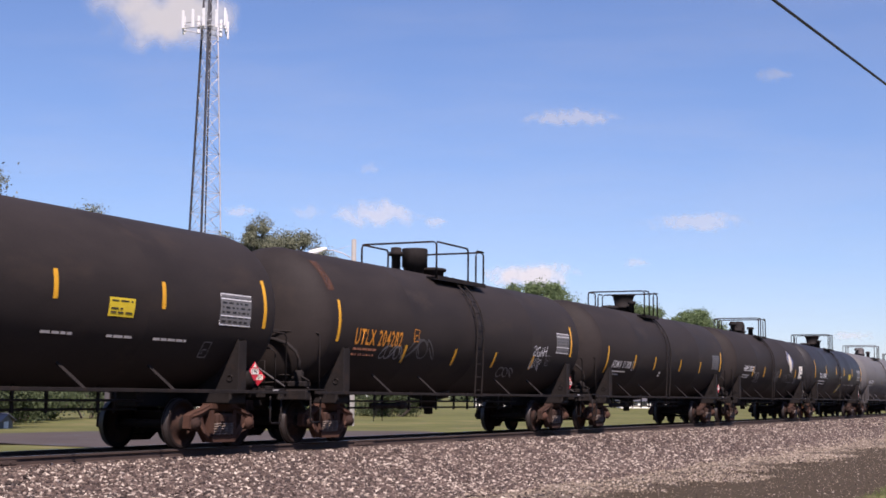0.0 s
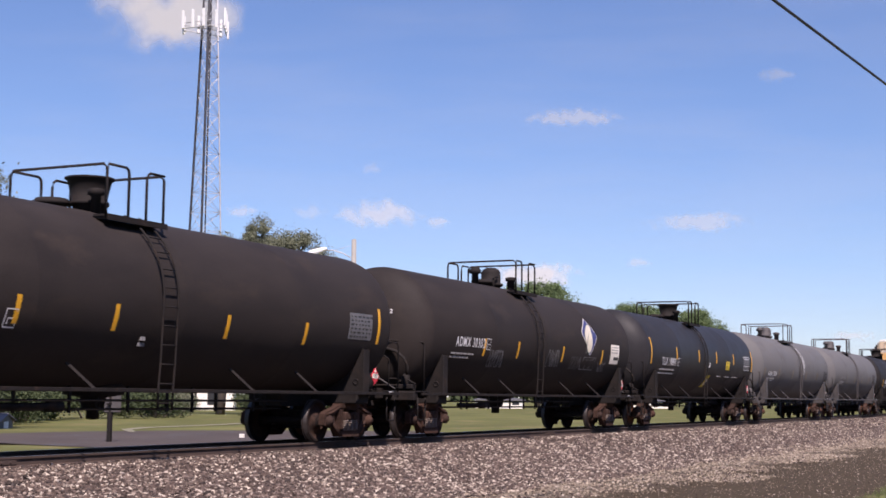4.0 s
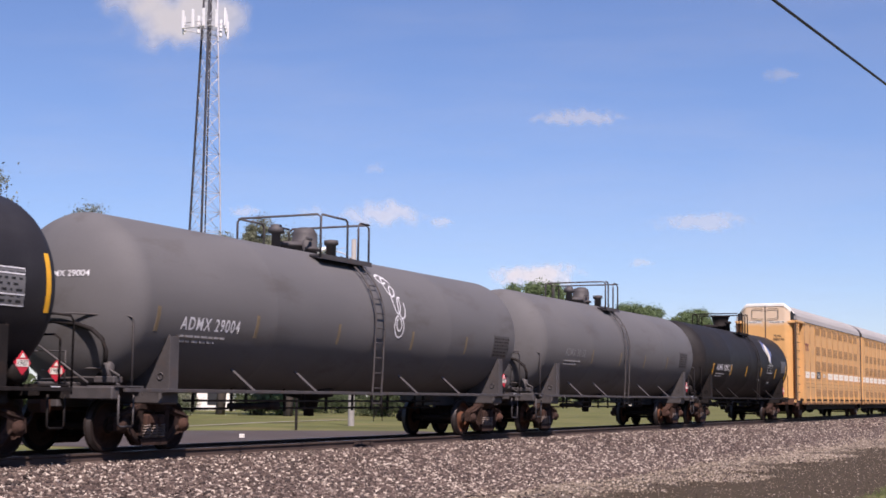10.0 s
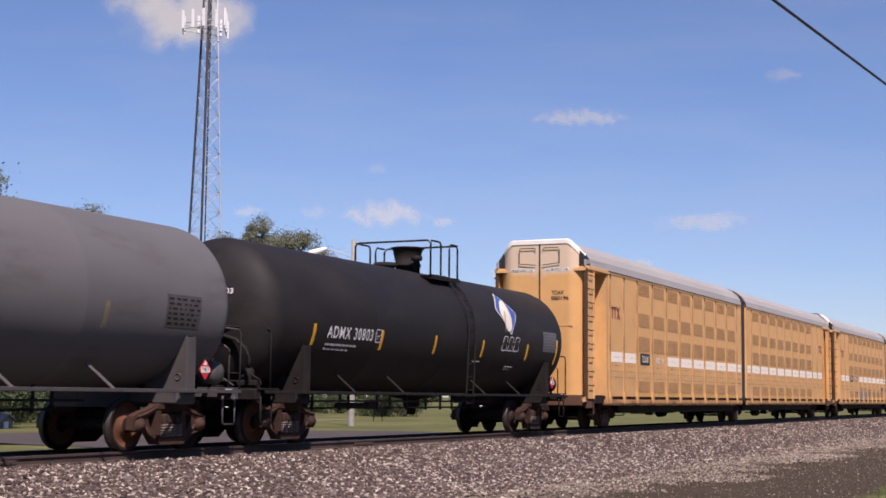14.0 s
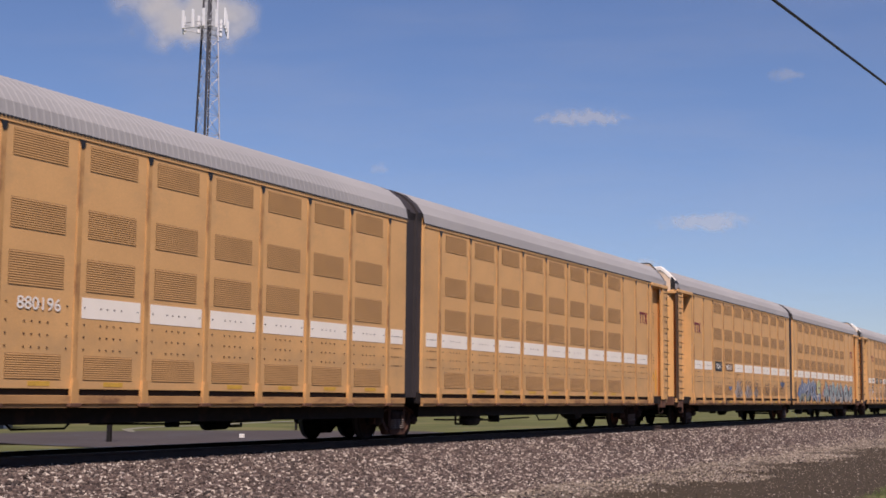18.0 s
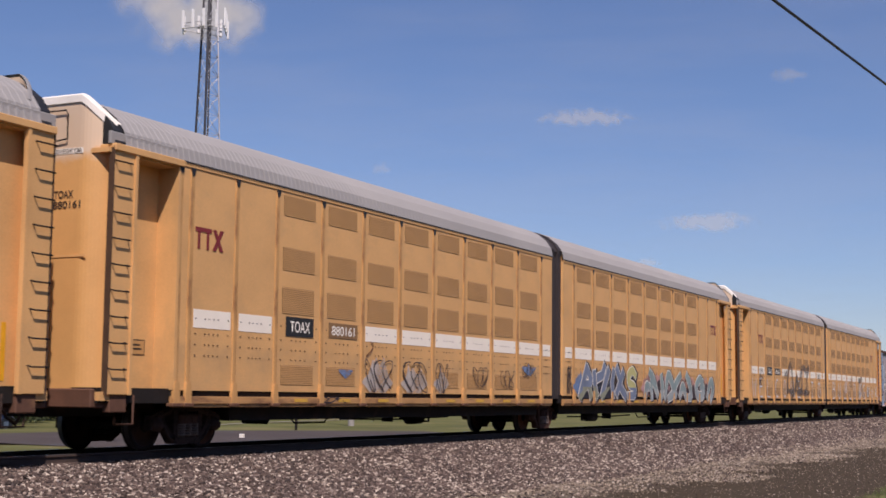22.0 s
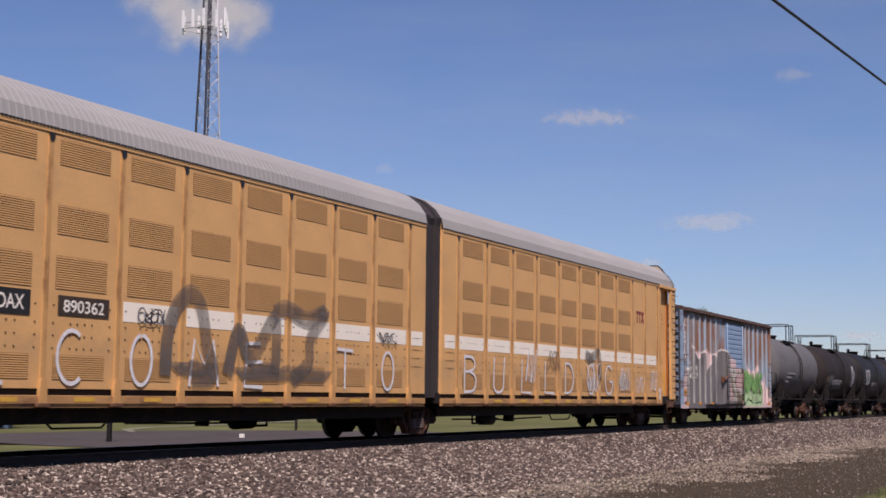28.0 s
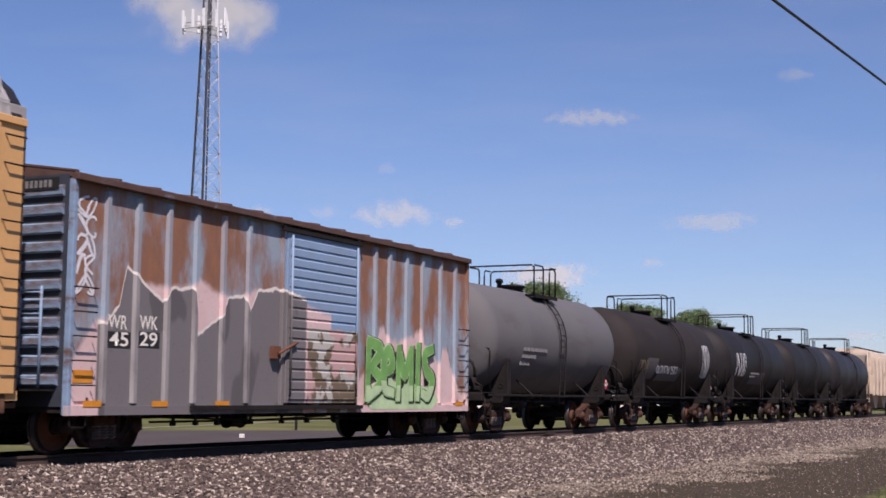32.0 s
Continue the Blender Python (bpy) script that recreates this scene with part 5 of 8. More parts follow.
# ---- ground, road, ballast and track ----
def zone_ground():
    """Grass beyond the line, dark dirt on the near side, in one sheet."""
    m = mat("grass_and_dirt", (0.115, 0.12, 0.042), 0.95, 0, 0.35, 0.15, 0.6, 6, (0.18, 0.155, 0.07), 0.35, 0.2)
    n, l = m.node_tree.nodes, m.node_tree.links
    b = n["Principled BSDF"]
    grass = b.inputs["Base Color"].links[0].from_socket
    tc = n.new("ShaderNodeTexCoord")
    sep = n.new("ShaderNodeSeparateXYZ")
    l.new(tc.outputs["Object"], sep.inputs[0])
    nz = n.new("ShaderNodeTexNoise")
    nz.inputs["Scale"].default_value, nz.inputs["Detail"].default_value = 0.6, 6
    l.new(tc.outputs["Object"], nz.inputs["Vector"])
    fine = n.new("ShaderNodeTexNoise")
    fine.inputs["Scale"].default_value, fine.inputs["Detail"].default_value = 9.0, 5
    l.new(tc.outputs["Object"], fine.inputs["Vector"])
    wob = n.new("ShaderNodeMath")
    wob.operation = "MULTIPLY_ADD"
    l.new(nz.outputs["Fac"], wob.inputs[0])
    wob.inputs[1].default_value = 2.4
    l.new(sep.outputs[1], wob.inputs[2])

    def band(lo, hi):
        q = n.new("ShaderNodeMapRange")
        q.inputs[1].default_value, q.inputs[2].default_value = lo, hi
        l.new(wob.outputs[0], q.inputs[0])
        return q.outputs[0]
    dirt = n.new("ShaderNodeMix")
    dirt.data_type = "RGBA"
    l.new(fine.outputs["Fac"], dirt.inputs["Factor"])
    dirt.inputs["A"].default_value, dirt.inputs["B"].default_value = (0.024, 0.018, 0.012, 1), (0.098, 0.074, 0.047, 1)
    tan = n.new("ShaderNodeMix")
    tan.data_type = "RGBA"
    l.new(fine.outputs["Fac"], tan.inputs["Factor"])
    tan.inputs["A"].default_value, tan.inputs["B"].default_value = (0.11, 0.087, 0.066, 1), (0.28, 0.235, 0.18, 1)
    out = grass
    for socket, f in ((tan.outputs["Result"], band(2.0, 1.0)), (dirt.outputs["Result"], band(-5.9, -7.9)), (grass, band(-11.3, -11.6))):
        mx = n.new("ShaderNodeMix")
        mx.data_type = "RGBA"
        l.new(f, mx.inputs["Factor"])
        l.new(out, mx.inputs["A"])
        l.new(socket, mx.inputs["B"])
        out = mx.outputs["Result"]
    l.new(out, b.inputs["Base Color"])
    b.inputs["Specular IOR Level"].default_value = 0.1
    return m


def height_at(y):
    ys = (-4000, -9.5, -8.0, -5.0, -2.6, -1.6, 1.6, 2.4, 4.2, 4000)
    zs = (-0.62, -0.62, -0.60, -0.53, -0.36, -0.30, -0.30, -0.36, -0.6, -0.62)
    return float(np.interp(y, ys, zs))


def ground_sheet():
    xs = [-1500, -300, -60, -20] + list(np.arange(0, 130, 2.0)) + [150, 200, 300, 500, 900, 1800, 3500]
    ys = [-1500, -300, -60, -30, -24, -20, -18, -16, -14.5, -13, -12, -11, -10, -9.5, -9, -8.5, -8, -7, -6, -5, -4, -3.2, -2.6, -2, -1.6, 0, 1.6, 2, 2.4, 3.2, 4.2, 6, 9, 12, 16, 20, 26, 34, 45, 60, 80, 120, 200, 400, 1000, 3000]
    verts = [(x, y, height_at(y) + (0.03 * noise.noise((x * 0.4, y * 0.4, 0)) if 0 < x < 130 and abs(y) < 40 and abs(y) > 2.5 else 0)) for x in xs for y in ys]
    k = len(ys)
    faces = [(i * k + j, (i + 1) * k + j, (i + 1) * k + j + 1, i * k + j + 1) for i in range(len(xs) - 1) for j in range(k - 1)]
    me = bpy.data.meshes.new("ground")
    me.from_pydata(verts, [], faces)
    me.materials.append(zone_ground())
    return tagged(new("ground", me), "mown grass and dark gravelly dirt beside the line", "ground", "", "structure")


ground_sheet()


def sheet_strip(name, rows, material, label, category, z=0.0):
    """A flat strip given by pairs of edge points, a little above the ground."""
    bm = bmesh.new()
    prev = None
    for (xa, ya), (xb, yb) in rows:
        q = [bm.verts.new((xa, ya, z)), bm.verts.new((xb, yb, z))]
        if prev:
            bm.faces.new((prev[0], prev[1], q[1], q[0]))
        prev = q
    ob = new(name, finish(bm, name, material))
    return tagged(ob, label, category, "", "structure")


ASPHALT = mat("grey_asphalt", (0.080, 0.066, 0.060), 0.9, 0, 0.2, 0.4, 0.4, 30, (0.085, 0.08, 0.078), 0.3, 0.5)
ASPHALT.node_tree.nodes["Principled BSDF"].inputs["Specular IOR Level"].default_value = 0.1
PALE = mat("pale_concrete_path", (0.215, 0.20, 0.13), 0.9, 0, 0.15, 1, 0.3, 30)
sheet_strip("road", [((34.2, 16.5), (24.0, 30.0)), ((33.5, 14.0), (34.0, 24.6)), ((33.0, 11.0), (41.7, 22.9)), ((32.6, 8.0), (46.6, 22.5)), ((36, 6.2), (50.6, 20.7)), ((42, 6.0), (53.2, 18.3)), ((48, 6.0), (55.2, 16.5)), ((54, 6.0), (58.0, 12.5))], ASPHALT, "worn grey asphalt yard beyond the line", "road", -0.575)
sheet_strip("path", [((x, y - w), (x, y + w)) for x, y, w in ((47.5, 20.9, 0.2), (50.5, 23.6, 0.32), (53.9, 25.2, 0.4), (59.8, 26.2, 0.42), (69.0, 28.5, 0.5), (74.0, 29.3, 0.5), (82.0, 30.0, 0.4))], PALE, "pale worn strip across the grass", "path", -0.573)

# ballast bed: a shouldered strip
bm = bmesh.new()
prof = [(-14.0, -0.62), (-9.0, -0.61), (-7.6, -0.60), (-5.0, -0.50), (-2.7, -0.30), (-1.9, -0.20), (-0.85, -0.185), (0.85, -0.2), (1.9, -0.24), (2.7, -0.36), (4.0, -0.62)]
prev = None
for x in list(np.arange(-30, 130, 1.0)) + [160, 220, 320, 500, 900]:
    q = [bm.verts.new((x, y, z + (0.035 * noise.noise((x * 0.9, y * 1.3, 3)) if abs(y) > 1 else 0))) for y, z in prof[2:]]
    if prev:
        for i in range(len(q) - 1):
            bm.faces.new((prev[i], q[i], q[i + 1], prev[i + 1]))
    prev = q
tagged(new("ballast_bed", finish(bm, "ballast_bed", BED)), "shouldered bed of crushed stone under the track", "ballast", "", "structure")


def stones(x0, x1, y0, y1, count, smin, smax, seed, material=None, fringe=0.0):
    """Crushed stones lying on the bed, as one mesh."""
    r = np.random.RandomState(seed)
    base = np.array([(1, 0, 0), (-1, 0, 0), (0, 1, 0), (0, -1, 0), (0, 0, 1), (0, 0, -1)], float)
    tris = np.array([(0, 2, 4), (2, 1, 4), (1, 3, 4), (3, 0, 4), (2, 0, 5), (1, 2, 5), (3, 1, 5), (0, 3, 5)])
    x, y = r.uniform(x0, x1, count), r.uniform(y0, y1, count)
    if fringe:
        # the outer edge thins out and wanders
        edge = y0 + fringe * (0.55 + 0.30 * np.sin(x * 0.55 + 1.3) + 0.22 * np.sin(x * 1.37 + y) + 0.16 * np.sin(x * 3.1 - 2 * y))
        keep = y > edge + fringe * (r.uniform(0, 1, count) ** 2 - 0.35)
        x, y = x[keep], y[keep]
        count = len(x)
    z = np.interp(y, [p[0] for p in prof], [p[1] for p in prof])
    s = r.uniform(smin, smax, count)
    v = base[None] * r.uniform(0.55, 1.15, (count, 6, 1)) * s[:, None, None]
    v += r.uniform(-0.25, 0.25, (count, 6, 3)) * s[:, None, None]
    a, b = r.uniform(0, 6.28, count), r.uniform(0, 6.28, count)
    ca, sa, cb, sb = np.cos(a), np.sin(a), np.cos(b), np.sin(b)
    vx = v[..., 0] * ca[:, None] - v[..., 1] * sa[:, None]
    vy = v[..., 0] * sa[:, None] + v[..., 1] * ca[:, None]
    vy, vz = vy * cb[:, None] - v[..., 2] * sb[:, None], vy * sb[:, None] + v[..., 2] * cb[:, None]
    co = np.stack([vx + x[:, None], vy + y[:, None], vz * 0.8 + z[:, None] + 0.012], -1).reshape(-1, 3)
    fa = (tris[None] + 6 * np.arange(count)[:, None, None]).reshape(-1, 3)
    me = bpy.data.meshes.new("ballast_stones")
    me.from_pydata(co.tolist(), [], fa.tolist())
    me.materials.append(material or STONE)
    ob = new("ballast_stones", me)
    return tagged(ob, "pinkish grey crushed stones with pale broken faces", "ballast", "", "stuff")


stones(13, 36, -7.6, -0.85, 46000, 0.026, 0.062, 1, None, 0.5)
stones(36, 75, -7.8, -0.85, 32000, 0.03, 0.064, 2, None, 0.6)
stones(75, 140, -7.6, -0.85, 14000, 0.04, 0.08, 3)
stones(16, 36, -10.2, -6.2, 19000, 0.010, 0.034, 5, TAN_STONE, 2.7)
stones(16, 36, -9.8, -7.0, 2600, 0.018, 0.045, 10, None, 1.6)
stones(36, 85, -9.9, -6.6, 28000, 0.016, 0.042, 6, TAN_STONE, 2.2)
stones(36, 85, -9.8, -7.2, 3500, 0.02, 0.05, 11, None, 1.5)
stones(16, 40, -12.8, -7.6, 4500, 0.004, 0.016, 7, TAN_STONE)
stones(16, 40, -12.8, -8.0, 700, 0.012, 0.028, 12)
stones(40, 90, -13, -7.8, 7000, 0.006, 0.022, 8, TAN_STONE)
stones(10, 60, 0.9, 3.2, 12000, 0.025, 0.05, 4)

# rails
RAIL_OUT = [(-0.07, -0.18), (-0.07, -0.165), (-0.012, -0.14), (-0.01, -0.05), (-0.036, -0.038), (-0.036, -0.006), (-0.028, 0.0), (0.028, 0.0), (0.036, -0.006), (0.036, -0.038), (0.01, -0.05), (0.012, -0.14), (0.07, -0.165), (0.07, -0.18)]
for y in (-0.755, 0.755):
    bm = bmesh.new()
    extrude_x(bm, [(a + y, b) for a, b in RAIL_OUT], -60, 900)
    for f in bm.faces:
        if f.calc_center_median().z > -0.004 and abs(f.normal.x) < 0.5:
            f.material_index = 1
    r = tagged(new("rail", finish(bm, "rail", RAILSTEEL, RAILTOP)), "rusty steel rail with a polished running surface", "rail", "rails of the track", "structure")
    for x in np.arange(4.9, 110, 11.9):
        part("joint_bar", stored("joint_bar", lambda bm: [box(bm, -0.45, 0.45, -0.03, -0.012, -0.13, -0.05, 0.006)] + [tube(bm, [(u, -0.05, -0.09), (u, -0.02, -0.09)], 0.018, 6) for u in (-0.3, -0.1, 0.1, 0.3)] and bm, RAILSTEEL), None, r, "", pose(x, y, 0))

# ties: those near the camera one by one
track = thing("tie_row", "dark creosoted wooden ties under the rails", "railway ties")
tagged(track, kind="structure")
for i in range(150):
    part("tie", stored("tie", lambda bm: box(bm, -0.115, 0.115, -1.3, 1.3, -0.36, -0.185, 0.01), TIE), None, track, "", pose(4 + 0.52 * i, 0.012 * math.sin(i * 7.3), 0.004 * math.sin(i * 3.1), 0, 0, 0.8 * math.sin(i * 5.7)))
bm = bmesh.new()
for i in range(500):
    box(bm, 82 + 0.52 * i - 0.115, 82 + 0.52 * i + 0.115, -1.3, 1.3, -0.36, -0.185)
tagged(part("far_ties", bm, TIE, track), kind="stuff")
plate = stored("tie_plate", lambda bm: box(bm, -0.1, 0.1, -0.15, 0.15, -0.187, -0.172), RAILSTEEL)
for i in range(110):
    part("tie_plate", plate, None, track, "", pose(10 + 0.52 * i, -0.755, 0))

# ---- trees and shrubs ----
LEAF = {k: mat(k + "_leaves", c, 0.8, 0, 0.2, 0.5, 0.0, 8, island=0.22) for k, c in (("green", (0.10, 0.145, 0.055)), ("dark", (0.045, 0.064, 0.022)), ("olive", (0.15, 0.16, 0.10)))}
BARK = mat("grey_bark", (0.10, 0.08, 0.065), 0.9, 0, 0.3, 3, 0.5, 20)


def leaf_mesh(clumps, per, size, seed):
    """Small leaf sprays scattered in uneven clumps."""
    r = np.random.RandomState(seed)
    pts = []
    for cx, cy, cz, rad in clumps:
        d = r.normal(size=(per, 3))
        d /= np.linalg.norm(d, axis=1)[:, None]
        rr = rad * r.uniform(0.0, 1.0, per) ** 0.5 * np.where(r.uniform(size=per) < 0.22, r.uniform(1.0, 1.7, per), 1.0)
        pts.append(np.array((cx, cy, cz)) + d * rr[:, None] * np.array((1, 1, 0.75)))
    p = np.concatenate(pts)
    k = len(p)
    a, b = r.normal(size=(k, 3)), r.normal(size=(k, 3))
    a /= np.linalg.norm(a, axis=1)[:, None]
    b -= a * (a * b).sum(1)[:, None]
    b /= np.linalg.norm(b, axis=1)[:, None]
    s = size * r.uniform(0.6, 1.4, k)[:, None]
    co = np.stack([p - a * s, p - b * s * 0.6, p + a * s, p + b * s * 0.6], 1).reshape(-1, 3)
    me = bpy.data.meshes.new("crown")
    me.from_pydata(co.tolist(), [], (np.arange(k)[:, None] * 4 + np.arange(4)).tolist())
    return me


def tree(x, y, top, spread, leaf, label, seed, clumps=16, per=220, size=0.28, low=0.35, name="tree"):
    base = height_at(y)
    t = thing(name, label, "tree", "", pose(x, y, base))
    r = random.Random(seed)
    h = top - base
    bm = bmesh.new()
    tube(bm, [(0, 0, -0.2), (0.02 * h, 0, 0.2 * h), (0, 0.02 * h, 0.5 * h), (0.02 * h, 0, 0.8 * h)], 0.026 * h, 8)
    cl = []
    for i in range(clumps):
        a = r.uniform(0, 6.28)
        z = h * r.uniform(low, 0.95)
        w = spread * math.sqrt(max(0.05, 1 - ((z / h - 0.62) / 0.42) ** 2)) * r.uniform(0.25, 0.95)
        rad = spread * r.uniform(0.16, 0.36)
        z = min(z, h - rad * 0.7)
        cl.append((w * math.cos(a), w * math.sin(a), z, rad))
        tube(bm, [(0, 0, max(0.15 * h, z - 0.28 * h)), (0.5 * w * math.cos(a), 0.5 * w * math.sin(a), z - 0.08 * h), (w * math.cos(a), w * math.sin(a), z)], 0.008 * h, 5)
    cl.append((0, 0, h - spread * 0.3, spread * 0.4))
    part("trunk", bm, BARK, t)
    me = leaf_mesh(cl, per, size, seed)
    me.materials.append(LEAF[leaf])
    part("crown", me, None, t)
    return t


def shrub(x, y, w, h, leaf, label, seed, per=900, size=0.075):
    base = height_at(y)
    t = thing("shrub", label, "shrub", "", pose(x, y, base))
    r = random.Random(seed)
    cl = [(r.uniform(-w, w), r.uniform(-w, w) * 0.5, r.uniform(0.2, 0.75) * h, h * r.uniform(0.25, 0.45)) for _ in range(9)]
    bm = bmesh.new()
    for c in cl:
        tube(bm, [(c[0] * 0.3, c[1] * 0.3, -0.1), (c[0], c[1], c[2])], 0.03, 5)
    part("stem", bm, BARK, t)
    me = leaf_mesh(cl, per, size, seed)
    me.materials.append(LEAF[leaf])
    part("foliage", me, None, t)
    return t


tree(44.0, 28.3, 11.2, 3.6, "olive", "broad leafy tree beside the yard", 11, 60, 700, 0.06)
tree(117.2, 82.4, 21.6, 3.6, "olive", "slender tree with an open crown", 12, 44, 800, 0.09)
tree(95.0, 49.6, 14.6, 2.9, "olive", "small leafy tree behind the lamp post", 13, 44, 900, 0.07, 0.5)
tree(96.0, 46.6, 15.9, 2.5, "olive", "tree with an open airy crown", 14, 40, 900, 0.07, 0.66)
tree(93.0, 41.8, 14.1, 3.4, "olive", "rounded leafy tree behind the line", 15, 50, 900, 0.07, 0.4)
tree(205.0, 65.9, 19.8, 6.6, "green", "dense round-topped tree far beyond the field", 16, 90, 700, 0.14)
tree(240.0, 61.0, 18.2, 7.0, "green", "dense broad tree far beyond the field", 17, 90, 700, 0.14)
tree(246.0, 52.0, 17.2, 6.0, "green", "spreading tree far beyond the field", 18, 80, 700, 0.14)
for i, (x, y, w, h, k) in enumerate([(98, 35, 2.6, 2.6, "dark"), (101, 37.5, 2.5, 2.8, "dark"), (72, 44, 2.6, 2.6, "dark"), (76, 41.5, 2.6, 2.6, "dark"), (82, 46, 2.6, 2.6, "dark"), (86.6, 47.9, 2.4, 2.2, "olive"), (95.2, 46.5, 2.2, 2.5, "dark"), (97, 45, 2.2, 2.4, "green"), (106, 50, 2.6, 2.6, "green"), (112, 49, 2.6, 2.4, "dark"), (118, 46, 2.6, 2.2, "dark"), (67, 46, 2.4, 2.4, "dark"), (53, 34.5, 2.0, 2.6, "dark"), (57, 37.5, 2.2, 2.4, "dark"), (61, 40, 2.2, 2.6, "dark"), (49, 32.5, 1.6, 2.6, "dark"), (65, 41.5, 2.2, 2.3, "dark")]):
    shrub(x, y, w, h, k, "dense dark green shrub at the edge of the grass", 40 + i)

# grass tufts at the edge of the dirt, near the camera
rr = np.random.RandomState(31)
gv, gf = [], []
for k in range(320):
    gx, gy = rr.uniform(23.5, 27.5), rr.uniform(-13.3, -12.75)
    h, a, w = rr.uniform(0.04, 0.13), rr.uniform(0, 6.28), rr.uniform(0.004, 0.008)
    dx, dy = rr.uniform(-0.05, 0.05), rr.uniform(-0.05, 0.05)
    n0 = len(gv)
    gv += [(gx - w * math.cos(a), gy - w * math.sin(a), -0.64), (gx + w * math.cos(a), gy + w * math.sin(a), -0.64), (gx + dx, gy + dy, -0.62 + h)]
    gf.append((n0, n0 + 1, n0 + 2))
me = bpy.data.meshes.new("grass_tufts")
me.from_pydata(gv, [], gf)
me.materials.append(mat("green_grass_blade", (0.11, 0.15, 0.04), 0.7, 0, 0.3, 2, 0, 10, island=0.4))
tagged(new("grass_tufts", me), "sparse green grass blades at the edge of the dirt", "grass", "", "stuff")

# far woods along the horizon: many small clumps
r = random.Random(5)
cl = []
for i in range(300):
    a = radians(r.uniform(-30, 70))
    d = r.uniform(420, 560)
    cl.append((EYE.x + d * math.cos(a), EYE.y + d * math.sin(a), r.uniform(0, 4.5), r.uniform(3, 5.5)))
me = leaf_mesh(cl, 60, 1.5, 77)
me.materials.append(LEAF["dark"])
tagged(new("far_woods", me), "low line of dark woods on the horizon", "woods", "", "stuff")

# unseen leaf belt behind the camera, added to block low sky light from the cars
r = random.Random(6)
me = leaf_mesh([(r.uniform(-120, 130), r.uniform(-58, -44), r.uniform(0, 11), r.uniform(3, 5)) for i in range(420)], 60, 1.5, 78)
me.materials.append(LEAF["dark"])
tagged(new("near_woods", me), "dense belt of dark woods beside the dirt road", "woods", "", "stuff")

# ---- communications tower ----
GALV = mat("galvanised_steel", (0.50, 0.50, 0.52), 0.55, 0.3, 0.15, 3)
DARKSTEEL = mat("dark_cable_run", (0.03, 0.03, 0.035), 0.6, 0, 0.2, 3)
PANELW = mat("white_antenna_shell", (0.78, 0.78, 0.76), 0.5, 0, 0.06, 2)
LAMPGREY = mat("pale_concrete_pole", (0.30, 0.285, 0.255), 0.85, 0, 0.15, 2)


def comm_tower(x, y):
    t = thing("communications_tower", "tall galvanised lattice mast with white panel antennas", "tower", "", pose(x, y, -0.62))
    top, w0, w1 = 47.0, 2.75, 0.78

    def corner(k, z):
        a = radians(28 + 120 * k + 180)
        rr = w0 + (w1 - w0) * z / top
        return Vector((rr * math.cos(a), rr * math.sin(a), z))
    for k in range(3):
        part("leg", tube(bmesh.new(), [corner(k, z) for z in np.linspace(0, top, 6)], (0.13, 0.08, 0.13)[k], 8), GALV if k == 1 else DARKSTEEL, t)
    n = 22
    for i in range(n):
        for k in range(3):
            z0, z1 = top * i / n, top * (i + 1) / n
            bm = bmesh.new()
            a, b, c, d = corner(k, z0), corner((k + 1) % 3, z0), corner(k, z1), corner((k + 1) % 3, z1)
            tube(bm, [a, b], 0.028, 5)
            tube(bm, [a, d], 0.028, 5)
            tube(bm, [b, c], 0.028, 5)
            part("lattice_panel", bm, GALV, t)
    bm = bmesh.new()
    for dx in (-0.16, 0.0, 0.16):
        tube(bm, [(dx, -0.2 + dx, 0.5), (dx * 0.6, -0.1, top)], 0.08, 6)
    part("cable_run", bm, DARKSTEEL, t, "dark bundle of feeder cables")
    z = 42.1
    for k in range(3):
        a = radians(60 + 120 * k)
        u, v = Vector((math.cos(a), math.sin(a), 0)), Vector((-math.sin(a), math.cos(a), 0))
        bm = bmesh.new()
        c = u * 1.7 + Vector((0, 0, z))
        tube(bm, [c - v * 2.3, c + v * 2.3], 0.05, 6)
        tube(bm, [c - v * 2.3 + Vector((0, 0, -0.6)), c + v * 2.3 + Vector((0, 0, -0.6))], 0.05, 6)
        for s in (-1, 1):
            tube(bm, [Vector((0, 0, z - 0.4)) + v * 0.4 * s, c + v * 1.0 * s], 0.045, 6)
        part("mount_frame", bm, GALV, t)
        for s in (-2.2, -0.9, 0.5, 2.2):
            p = c + v * s
            q = part("panel_antenna", stored("panel_antenna", lambda bm: box(bm, -0.09, 0.09, -0.16, 0.16, -1.0, 1.0, 0.03), PANELW), None, t, "white panel antenna", Matrix.Translation(p + u * 0.15 + Vector((0, 0, 0.35 if s < 0.6 else 0.0))) @ Matrix.Rotation(a, 4, "Z"))
    tube_top = part("lightning_rod", tube(bmesh.new(), [(0, 0, top - 0.5), (0, 0, top + 2.5)], 0.04, 6), GALV, t)
    return t


comm_tower(122.6, 71.6)


